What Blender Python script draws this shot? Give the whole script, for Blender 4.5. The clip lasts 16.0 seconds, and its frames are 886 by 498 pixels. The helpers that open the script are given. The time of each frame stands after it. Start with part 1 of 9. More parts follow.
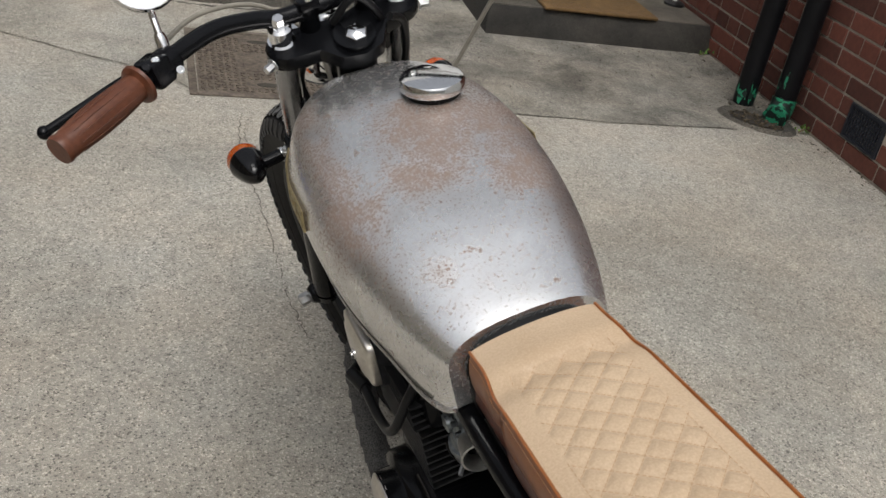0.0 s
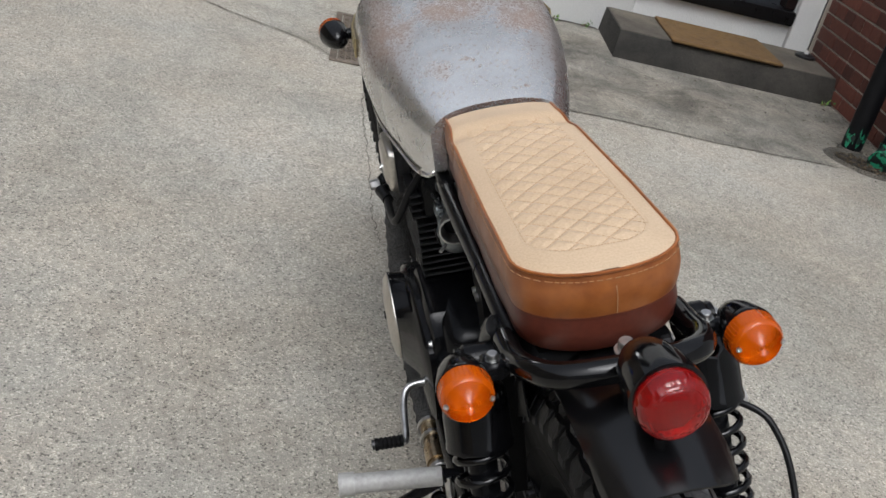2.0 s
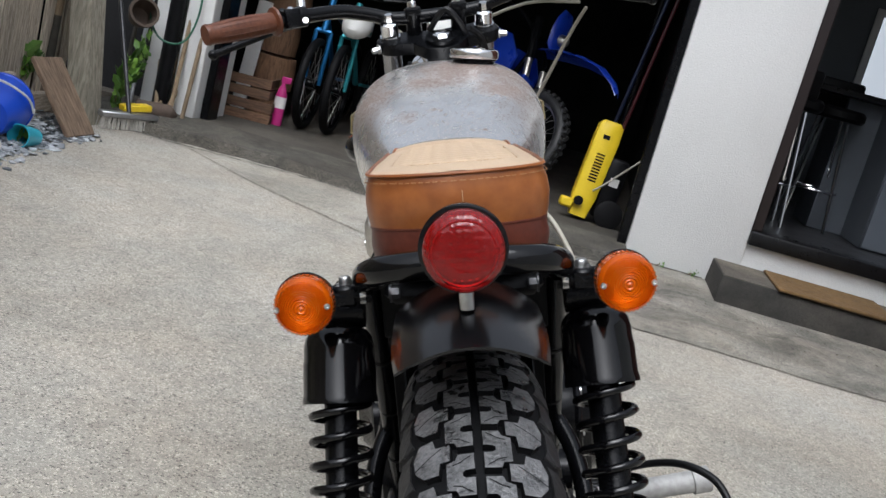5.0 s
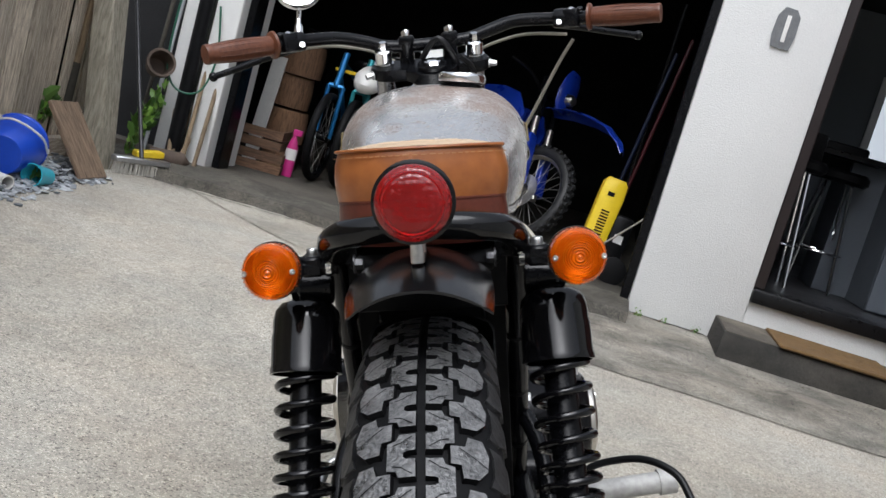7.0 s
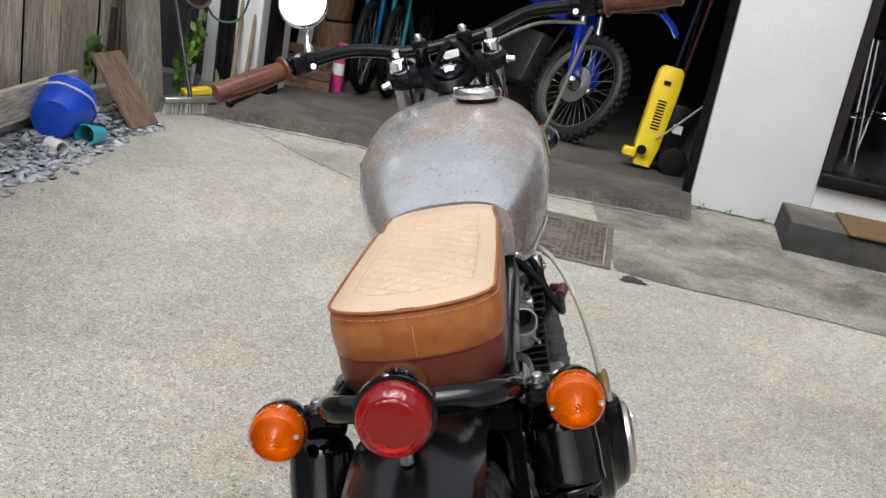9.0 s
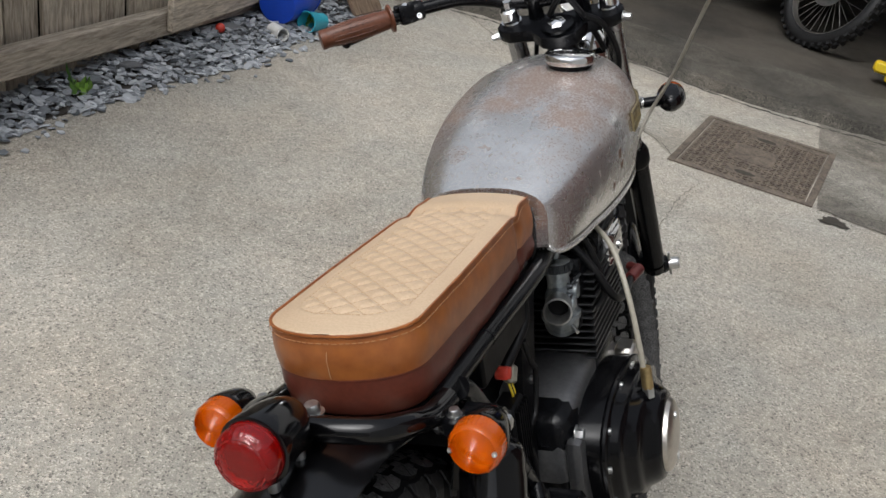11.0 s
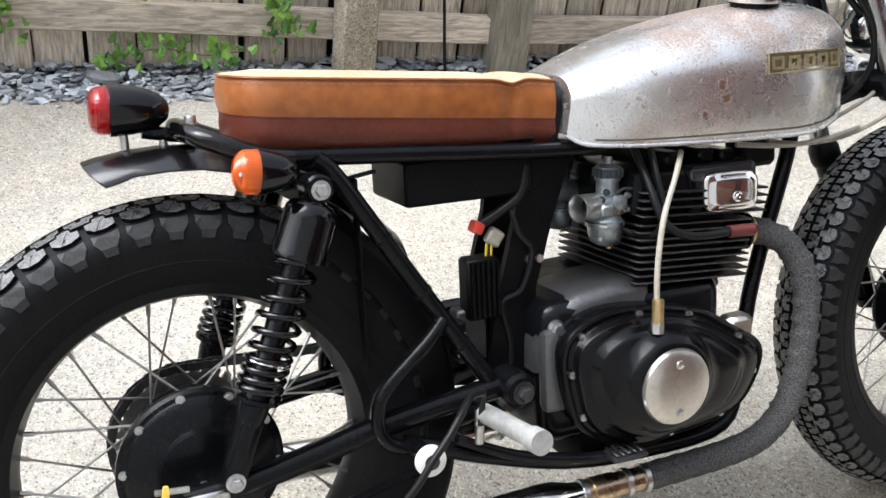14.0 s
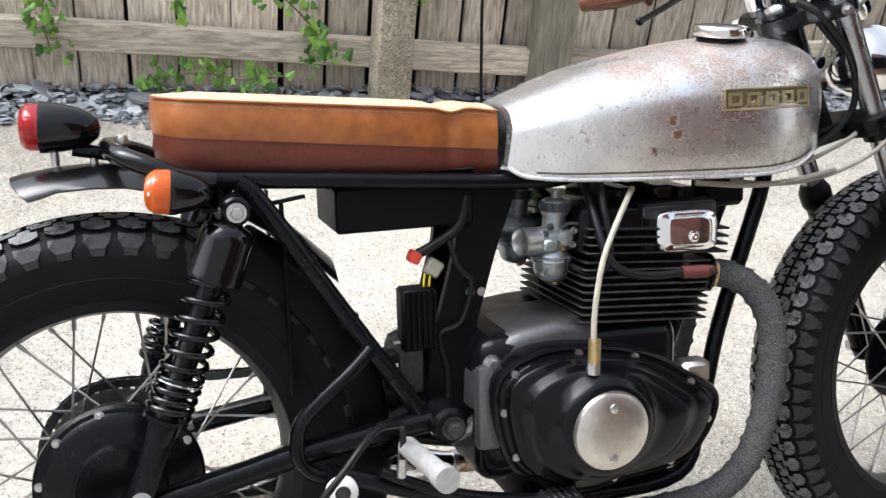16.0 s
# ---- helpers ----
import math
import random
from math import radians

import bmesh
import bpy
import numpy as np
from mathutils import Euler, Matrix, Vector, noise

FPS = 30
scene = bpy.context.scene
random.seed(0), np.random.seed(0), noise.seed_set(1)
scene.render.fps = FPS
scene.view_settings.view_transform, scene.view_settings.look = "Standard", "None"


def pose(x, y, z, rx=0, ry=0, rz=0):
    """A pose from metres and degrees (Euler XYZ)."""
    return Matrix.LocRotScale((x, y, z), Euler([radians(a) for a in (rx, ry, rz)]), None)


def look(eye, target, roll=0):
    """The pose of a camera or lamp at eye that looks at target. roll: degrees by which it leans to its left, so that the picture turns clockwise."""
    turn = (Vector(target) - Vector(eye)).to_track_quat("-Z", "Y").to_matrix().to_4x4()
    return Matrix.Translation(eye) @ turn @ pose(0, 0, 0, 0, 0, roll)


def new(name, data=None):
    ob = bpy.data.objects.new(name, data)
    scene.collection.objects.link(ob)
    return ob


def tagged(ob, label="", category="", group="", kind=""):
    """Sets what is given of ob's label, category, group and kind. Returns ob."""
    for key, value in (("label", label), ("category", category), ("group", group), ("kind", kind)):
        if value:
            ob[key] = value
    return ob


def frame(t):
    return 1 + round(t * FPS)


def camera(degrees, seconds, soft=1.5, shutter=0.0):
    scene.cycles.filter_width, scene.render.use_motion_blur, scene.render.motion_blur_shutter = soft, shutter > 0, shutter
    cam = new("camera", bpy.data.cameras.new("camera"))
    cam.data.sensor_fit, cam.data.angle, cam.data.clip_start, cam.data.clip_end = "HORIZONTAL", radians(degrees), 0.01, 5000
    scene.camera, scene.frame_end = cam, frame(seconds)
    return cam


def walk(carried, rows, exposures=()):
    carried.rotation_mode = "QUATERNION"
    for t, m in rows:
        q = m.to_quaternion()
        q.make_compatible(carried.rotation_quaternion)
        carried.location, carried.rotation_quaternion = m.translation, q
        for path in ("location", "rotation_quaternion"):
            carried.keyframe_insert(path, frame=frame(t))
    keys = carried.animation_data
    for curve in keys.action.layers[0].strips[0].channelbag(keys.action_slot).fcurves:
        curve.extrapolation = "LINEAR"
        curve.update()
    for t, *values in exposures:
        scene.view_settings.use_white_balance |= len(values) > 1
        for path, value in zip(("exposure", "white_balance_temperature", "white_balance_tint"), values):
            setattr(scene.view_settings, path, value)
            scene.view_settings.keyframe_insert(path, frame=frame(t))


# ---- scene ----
cam = camera(49.5, 16.0)
PATH = [
    (0, look((-0.618, -0.143, 1.294), (0.186, 1.41, 0.324), 10.4)),
    (0.5, look((-0.633, -0.327, 1.262), (0.117, 1.252, 0.292), 11.1)),
    (1, look((-0.636, -0.462, 1.236), (0.058, 1.145, 0.269), 12.0)),
    (1.5, look((-0.599, -0.559, 1.21), (0.017, 1.09, 0.261), 13.3)),
    (2, look((-0.536, -0.604, 1.175), (-0.007, 1.096, 0.265), 14.5)),
    (2.5, look((-0.489, -0.646, 1.157), (-0.016, 1.093, 0.289), 15.5)),
    (3, look((-0.442, -0.681, 1.117), (-0.029, 1.099, 0.305), 15.5)),
    (3.5, look((-0.423, -0.627, 1.079), (-0.037, 1.181, 0.316), 16.2)),
    (4, look((-0.365, -0.625, 0.969), (-0.044, 1.249, 0.35), 16.0)),
    (4.5, look((-0.259, -0.692, 0.926), (-0.085, 1.233, 0.413), 14.9)),
    (5, look((-0.219, -0.725, 0.918), (-0.087, 1.224, 0.491), 15.0)),
    (5.2, look((-0.207, -0.732, 0.905), (-0.085, 1.225, 0.513), 15.2)),
    (7.3, look((-0.152, -0.785, 0.859), (-0.084, 1.191, 0.555), 16.0)),
    (7.5, look((-0.15, -0.778, 0.866), (-0.093, 1.196, 0.551), 15.7)),
    (8, look((-0.148, -0.758, 0.88), (-0.105, 1.204, 0.497), 13.8)),
    (8.5, look((-0.169, -0.712, 0.974), (-0.14, 1.225, 0.478), 11.9)),
    (8.7, look((-0.16, -0.719, 1.037), (-0.145, 1.207, 0.496), 11.3)),
    (10.8, look((0.057, -0.636, 1.315), (-0.323, 1.108, 0.413), 9.9)),
    (11, look((0.115, -0.613, 1.314), (-0.348, 1.093, 0.378), 10.8)),
    (11.5, look((0.292, -0.566, 1.293), (-0.391, 1.059, 0.348), 11.3)),
    (12, look((0.44, -0.473, 1.304), (-0.456, 1.022, 0.323), 11.2)),
    (12.5, look((0.611, -0.373, 1.313), (-0.511, 0.945, 0.311), 9.5)),
    (13, look((0.744, -0.304, 1.277), (-0.558, 0.842, 0.283), 8.4)),
    (13.5, look((0.864, -0.27, 1.258), (-0.562, 0.728, 0.274), 8.0)),
    (14, look((0.98, -0.167, 1.265), (-0.555, 0.614, 0.247), 6.5)),
    (14.5, look((1.023, -0.091, 1.247), (-0.558, 0.586, 0.227), 6.2)),
    (15, look((1.031, -0.065, 1.233), (-0.566, 0.601, 0.228), 6.9)),
    (15.5, look((1.053, -0.006, 1.259), (-0.571, 0.591, 0.256), 5.9)),
    (16, look((1.04, 0.034, 1.274), (-0.591, 0.652, 0.294), 5.8)),
]
EXPOSURES = [
    (0.0, -0.06, 6450, 10), (1.5, 0.05, 6250, 10), (2.5, 0.16, 6080, 10), (3.5, 0.07, 6080, 10), (5.0, 0.32, 6000, 10), (7.5, 0.44, 6080, 10), (8.5, 0.53, 6150, 10),
    (11.0, 0.08, 6280, 10), (11.5, 0.19, 6300, 10), (12.5, 0.77, 6170, 10), (13.5, 1.17, 6080, 10), (14.5, 1.27, 6060, 10), (16.0, 1.30, 6060, 10)]
walk(cam, PATH, EXPOSURES)

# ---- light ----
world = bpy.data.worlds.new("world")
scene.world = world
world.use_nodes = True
wn = world.node_tree.nodes
sky = wn.new("ShaderNodeTexSky")
sky.sky_type = "NISHITA"
sky.sun_disc = False
sky.sun_elevation = radians(52)
sky.sun_rotation = radians(200)
sky.dust_density = 4.0
wn["Background"].inputs["Strength"].default_value = 0.15
grey = wn.new("ShaderNodeHueSaturation")
grey.inputs["Saturation"].default_value = 0.22
world.node_tree.links.new(sky.outputs[0], grey.inputs["Color"])
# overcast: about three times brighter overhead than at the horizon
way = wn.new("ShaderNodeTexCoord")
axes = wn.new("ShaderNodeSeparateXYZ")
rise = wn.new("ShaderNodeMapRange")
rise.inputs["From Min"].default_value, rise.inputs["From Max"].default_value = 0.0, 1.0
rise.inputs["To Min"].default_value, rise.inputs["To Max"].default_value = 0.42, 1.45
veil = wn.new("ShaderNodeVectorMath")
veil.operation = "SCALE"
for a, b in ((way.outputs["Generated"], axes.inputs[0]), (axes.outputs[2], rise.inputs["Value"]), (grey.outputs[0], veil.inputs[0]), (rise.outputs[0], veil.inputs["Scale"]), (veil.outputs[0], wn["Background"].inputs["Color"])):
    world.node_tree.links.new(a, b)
sun = new("sun", bpy.data.lights.new("sun", "SUN"))
sun.data.energy = 1.2
sun.data.angle = radians(40)
sun.data.color = (1.0, 0.98, 0.95)
sun.matrix_basis = look((-1.0, -2.5, 6.0), (0, 0, 0))


# ---- helpers for building ----
def material(name, base, rough=0.5, metal=0.0, vary=0.15, scale=20.0, bump=0.1, tint=None, fine=150.0, coat=0.0, bump_scale=None, rough_vary=0.1, distance=0.002):
    """A surface with colour that varies at two scales, uneven gloss and fine relief."""
    m = bpy.data.materials.new(name)
    m.use_nodes = True
    nt = m.node_tree
    n, ln = nt.nodes, nt.links
    b = n["Principled BSDF"]
    tc = n.new("ShaderNodeTexCoord")
    big, small = n.new("ShaderNodeTexNoise"), n.new("ShaderNodeTexNoise")
    big.inputs["Scale"].default_value, small.inputs["Scale"].default_value = scale, fine
    big.inputs["Detail"].default_value = small.inputs["Detail"].default_value = 5
    for x in (big, small):
        ln.new(tc.outputs["Object"], x.inputs["Vector"])
    mixv = n.new("ShaderNodeMath")
    mixv.operation = "MULTIPLY_ADD"
    ln.new(small.outputs["Fac"], mixv.inputs[0])
    mixv.inputs[1].default_value = 0.5
    half = n.new("ShaderNodeMath")
    half.operation = "MULTIPLY"
    half.inputs[1].default_value = 0.5
    ln.new(big.outputs["Fac"], half.inputs[0])
    ln.new(half.outputs[0], mixv.inputs[2])
    ramp = n.new("ShaderNodeValToRGB")
    lo = [c * (1 - vary) for c in base]
    hi = list(tint) if tint else [min(1, c * (1 + vary)) for c in base]
    ramp.color_ramp.elements[0].position, ramp.color_ramp.elements[1].position = 0.35, 0.65
    ramp.color_ramp.elements[0].color, ramp.color_ramp.elements[1].color = (*lo, 1), (*hi, 1)
    ln.new(mixv.outputs[0], ramp.inputs[0])
    ln.new(ramp.outputs[0], b.inputs["Base Color"])
    rr = n.new("ShaderNodeMapRange")
    rr.inputs["To Min"].default_value, rr.inputs["To Max"].default_value = max(0.02, rough - rough_vary), min(1, rough + rough_vary)
    ln.new(big.outputs["Fac"], rr.inputs["Value"])
    ln.new(rr.outputs[0], b.inputs["Roughness"])
    b.inputs["Metallic"].default_value = metal
    b.inputs["Coat Weight"].default_value = coat
    if bump:
        bp = n.new("ShaderNodeBump")
        bp.inputs["Strength"].default_value, bp.inputs["Distance"].default_value = bump, distance
        if bump_scale:
            bs = n.new("ShaderNodeTexNoise")
            bs.inputs["Scale"].default_value = bump_scale
            bs.inputs["Detail"].default_value = 4
            ln.new(tc.outputs["Object"], bs.inputs["Vector"])
            ln.new(bs.outputs["Fac"], bp.inputs["Height"])
        else:
            ln.new(small.outputs["Fac"], bp.inputs["Height"])
        ln.new(bp.outputs[0], b.inputs["Normal"])
    return m


def part(name, bm, mat, parent=None, label="", smooth=True, angle=40):
    """Links a bmesh as one mesh object under a thing or a part."""
    me = bpy.data.meshes.new(name)
    bmesh.ops.recalc_face_normals(bm, faces=bm.faces)
    if smooth:
        lim = radians(angle)
        for f in bm.faces:
            f.smooth = True
        for e in bm.edges:
            if len(e.link_faces) == 2 and e.calc_face_angle(0) > lim:
                e.smooth = False
    bm.to_mesh(me)
    bm.free()
    me.materials.append(mat)
    ob = new(name, me)
    if parent is not None:
        ob.parent = parent
    if label:
        tagged(ob, label)
    return ob


def thing(name, m, label, category, group="", kind=""):
    ob = new(name)
    ob.empty_display_size = 0.1
    ob.matrix_basis = m
    return tagged(ob, label, category, group, kind)


def box(bm, lo, hi, bevel=0.0, m=None, seg=1):
    """A box between two corners, with rounded edges."""
    r = bmesh.ops.create_cube(bm, size=1)
    vs = r["verts"]
    for v in vs:
        v.co = Vector([(a + b) / 2 + c * (b - a) for a, b, c in zip(lo, hi, v.co)])
    if bevel:
        es = list({e for v in vs for e in v.link_edges})
        out = bmesh.ops.bevel(bm, geom=es, offset=bevel, segments=seg, affect="EDGES", profile=0.5)
        vs = list({v for f in out["faces"] for v in f.verts} | {v for v in vs if v.is_valid})
    if m is not None:
        bmesh.ops.transform(bm, matrix=m, verts=[v for v in vs if v.is_valid])
    return vs


def skin(bm, rings, close=True, caps=True):
    """Faces between rings of points, one after another."""
    made = [[bm.verts.new(p) for p in ring] for ring in rings]
    k = len(rings[0])
    for a, b in zip(made, made[1:]):
        for i in range(k if close else k - 1):
            j = (i + 1) % k
            bm.faces.new((a[i], a[j], b[j], b[i]))
    if caps and close:
        bm.faces.new(made[0][::-1])
        bm.faces.new(made[-1])
    return made


def spline(points, steps=6, closed=False):
    """A smooth line through points."""
    p = [Vector(q) for q in points]
    out = []
    n = len(p)
    for i in range(n if closed else n - 1):
        if closed:
            a, b, c, d = p[i - 1], p[i], p[(i + 1) % n], p[(i + 2) % n]
        else:
            a, b, c, d = p[max(i - 1, 0)], p[i], p[i + 1], p[min(i + 2, n - 1)]
        for s in range(steps):
            t = s / steps
            out.append(0.5 * ((2 * b) + (c - a) * t + (2 * a - 5 * b + 4 * c - d) * t * t + (3 * b - a - 3 * c + d) * t ** 3))
    if not closed:
        out.append(p[-1])
    return out


def tube(bm, points, r, seg=10, steps=5, smooth=True, closed=False, radii=None, caps=True):
    """A round bar along a line."""
    line = spline(points, steps, closed) if smooth and len(points) > 2 else [Vector(q) for q in points]
    n = len(line)
    rings, up = [], None
    for i, c in enumerate(line):
        a = line[i - 1] if (i or closed) else c
        b = line[(i + 1) % n] if (i < n - 1 or closed) else c
        d = (b - a).normalized()
        if up is None:
            up = d.orthogonal().normalized()
        up = (up - d * up.dot(d)).normalized()
        side = d.cross(up)
        q = r if radii is None else radii[0] + (radii[1] - radii[0]) * i / (n - 1)
        rings.append([c + (up * math.cos(2 * math.pi * k / seg) + side * math.sin(2 * math.pi * k / seg)) * q for k in range(seg)])
    if closed:
        rings.append(rings[0])
        made = [[bm.verts.new(p) for p in ring] for ring in rings[:-1]]
        made.append(made[0])
        for a, b in zip(made, made[1:]):
            for k in range(seg):
                bm.faces.new((a[k], a[(k + 1) % seg], b[(k + 1) % seg], b[k]))
    else:
        skin(bm, rings, caps=caps)


def lathe(bm, profile, m=None, seg=32, closed=False):
    """Turns (radius, height) pairs round the z axis of m."""
    m = m or Matrix()
    rings = [[m @ Vector((max(r, 1e-5) * math.cos(2 * math.pi * k / seg), max(r, 1e-5) * math.sin(2 * math.pi * k / seg), h)) for k in range(seg)] for r, h in profile]
    if closed:
        made = [[bm.verts.new(p) for p in ring] for ring in rings]
        made.append(made[0])
        for a, b in zip(made, made[1:]):
            for k in range(seg):
                bm.faces.new((a[k], a[(k + 1) % seg], b[(k + 1) % seg], b[k]))
    else:
        skin(bm, rings)
    return bm


def axis(at, to):
    """A pose whose z axis points from at to to."""
    d = Vector(to) - Vector(at)
    return Matrix.Translation(at) @ d.to_track_quat("Z", "Y").to_matrix().to_4x4()


def bm_tube(*a, **k):
    bm = bmesh.new()
    tube(bm, *a, **k)
    return bm


def bm_lathe(*a, **k):
    return lathe(bmesh.new(), *a, **k)


def bm_box(*a, **k):
    bm = bmesh.new()
    box(bm, *a, **k)
    return bm


def bolt(at, to, r=0.007, h=0.006, hexa=True):
    """A bolt head with its washer."""
    bm = bmesh.new()
    m = axis(at, to)
    lathe(bm, [(0, 0), (r * 1.45, 0), (r * 1.45, 0.0015), (0, 0.0015)], m, 14)
    lathe(bm, [(0, 0.0012), (r, 0.0012), (r, h * 0.85), (r * 0.85, h), (0, h)], m, 6 if hexa else 14)
    return bm


# ---- materials ----
def node(m, kind, **values):
    x = m.node_tree.nodes.new(kind)
    for k, v in values.items():
        x.inputs[k.replace("_", " ")].default_value = v
    return x


def concrete(name, dark, light, stone=0.5, big=0.9):
    """Worn concrete: stains at metre scale, washed-out stones at millimetre scale."""
    m = bpy.data.materials.new(name)
    m.use_nodes = True
    ln, b = m.node_tree.links, m.node_tree.nodes["Principled BSDF"]
    tc = node(m, "ShaderNodeTexCoord")
    stain = node(m, "ShaderNodeTexNoise", Scale=big, Detail=8.0, Roughness=0.62, Distortion=0.4)
    mid = node(m, "ShaderNodeTexNoise", Scale=14.0, Detail=6.0, Roughness=0.6)
    grit = node(m, "ShaderNodeTexNoise", Scale=330.0, Detail=4.0, Roughness=0.8)
    peb = node(m, "ShaderNodeTexVoronoi", Scale=255.0, Randomness=1.0)
    for x in (stain, mid, grit, peb):
        ln.new(tc.outputs["Object"], x.inputs["Vector"])
    ramp = node(m, "ShaderNodeValToRGB")
    ramp.color_ramp.elements[0].position, ramp.color_ramp.elements[1].position = 0.38, 0.60
    ramp.color_ramp.elements[0].color, ramp.color_ramp.elements[1].color = (*dark, 1), (*light, 1)
    mix = node(m, "ShaderNodeMath")
    mix.operation = "MULTIPLY_ADD"
    mix.inputs[1].default_value = 0.22
    half = node(m, "ShaderNodeMath")
    half.operation = "MULTIPLY"
    half.inputs[1].default_value = 0.78
    ln.new(stain.outputs["Fac"], half.inputs[0])
    ln.new(mid.outputs["Fac"], mix.inputs[0])
    ln.new(half.outputs[0], mix.inputs[2])
    ln.new(mix.outputs[0], ramp.inputs[0])
    # stones: each pebble its own shade
    sep = node(m, "ShaderNodeSeparateColor")
    ln.new(peb.outputs["Color"], sep.inputs[0])
    shade = node(m, "ShaderNodeValToRGB")
    steps = shade.color_ramp.elements
    for pos, v in ((0.07, 1 - 0.72 * stone), (0.10, 1 - 0.10 * stone), (0.84, 1 + 0.10 * stone), (0.90, 1 + 0.62 * stone)):
        e = steps.new(pos)
        e.color = (v, v, v, 1)
    steps[0].color = (1 - 0.72 * stone,) * 3 + (1,)
    steps[-1].color = (1 + 0.62 * stone,) * 3 + (1,)
    ln.new(sep.outputs[0], shade.inputs[0])
    # coarser washed-out stones among them
    coarse = node(m, "ShaderNodeTexVoronoi", Scale=105.0, Randomness=1.0)
    ln.new(tc.outputs["Object"], coarse.inputs["Vector"])
    sep2 = node(m, "ShaderNodeSeparateColor")
    ln.new(coarse.outputs["Color"], sep2.inputs[0])
    shade2 = node(m, "ShaderNodeMapRange")
    shade2.inputs["To Min"].default_value, shade2.inputs["To Max"].default_value = 1 - 0.17 * stone, 1 + 0.17 * stone
    ln.new(sep2.outputs[1], shade2.inputs["Value"])
    g2 = node(m, "ShaderNodeMapRange")
    g2.inputs["From Min"].default_value, g2.inputs["From Max"].default_value = 0.3, 0.7
    g2.inputs["To Min"].default_value, g2.inputs["To Max"].default_value = 1 - 0.6 * stone, 1 + 0.62 * stone
    ln.new(grit.outputs["Fac"], g2.inputs["Value"])
    mul = node(m, "ShaderNodeMath")
    mul.operation = "MULTIPLY"
    mul2 = node(m, "ShaderNodeMath")
    mul2.operation = "MULTIPLY"
    ln.new(shade.outputs[0], mul2.inputs[0])
    ln.new(shade2.outputs[0], mul2.inputs[1])
    ln.new(mul2.outputs[0], mul.inputs[0])
    ln.new(g2.outputs[0], mul.inputs[1])
    scale = node(m, "ShaderNodeVectorMath")
    scale.operation = "SCALE"
    # patches drift between greenish grey and warm buff
    drift = node(m, "ShaderNodeTexNoise", Scale=2.3, Detail=5.0, Roughness=0.6)
    ln.new(tc.outputs["Object"], drift.inputs["Vector"])
    hue = node(m, "ShaderNodeValToRGB")
    hue.color_ramp.elements[0].position, hue.color_ramp.elements[1].position = 0.36, 0.66
    hue.color_ramp.elements[0].color, hue.color_ramp.elements[1].color = (0.985, 1.003, 1.012, 1), (1.035, 1.0, 0.96, 1)
    ln.new(drift.outputs["Fac"], hue.inputs[0])
    tinted = node(m, "ShaderNodeVectorMath")
    tinted.operation = "MULTIPLY"
    ln.new(ramp.outputs[0], tinted.inputs[0])
    ln.new(hue.outputs[0], tinted.inputs[1])
    ln.new(tinted.outputs[0], scale.inputs[0])
    ln.new(mul.outputs[0], scale.inputs["Scale"])
    ln.new(scale.outputs[0], b.inputs["Base Color"])
    b.inputs["Roughness"].default_value = 0.88
    bump = node(m, "ShaderNodeBump", Strength=0.55, Distance=0.0025)
    ln.new(grit.outputs["Fac"], bump.inputs["Height"])
    bump2 = node(m, "ShaderNodeBump", Strength=0.4, Distance=0.004)
    ln.new(peb.outputs["Distance"], bump2.inputs["Height"])
    ln.new(bump.outputs[0], bump2.inputs["Normal"])
    ln.new(bump2.outputs[0], b.inputs["Normal"])
    return m


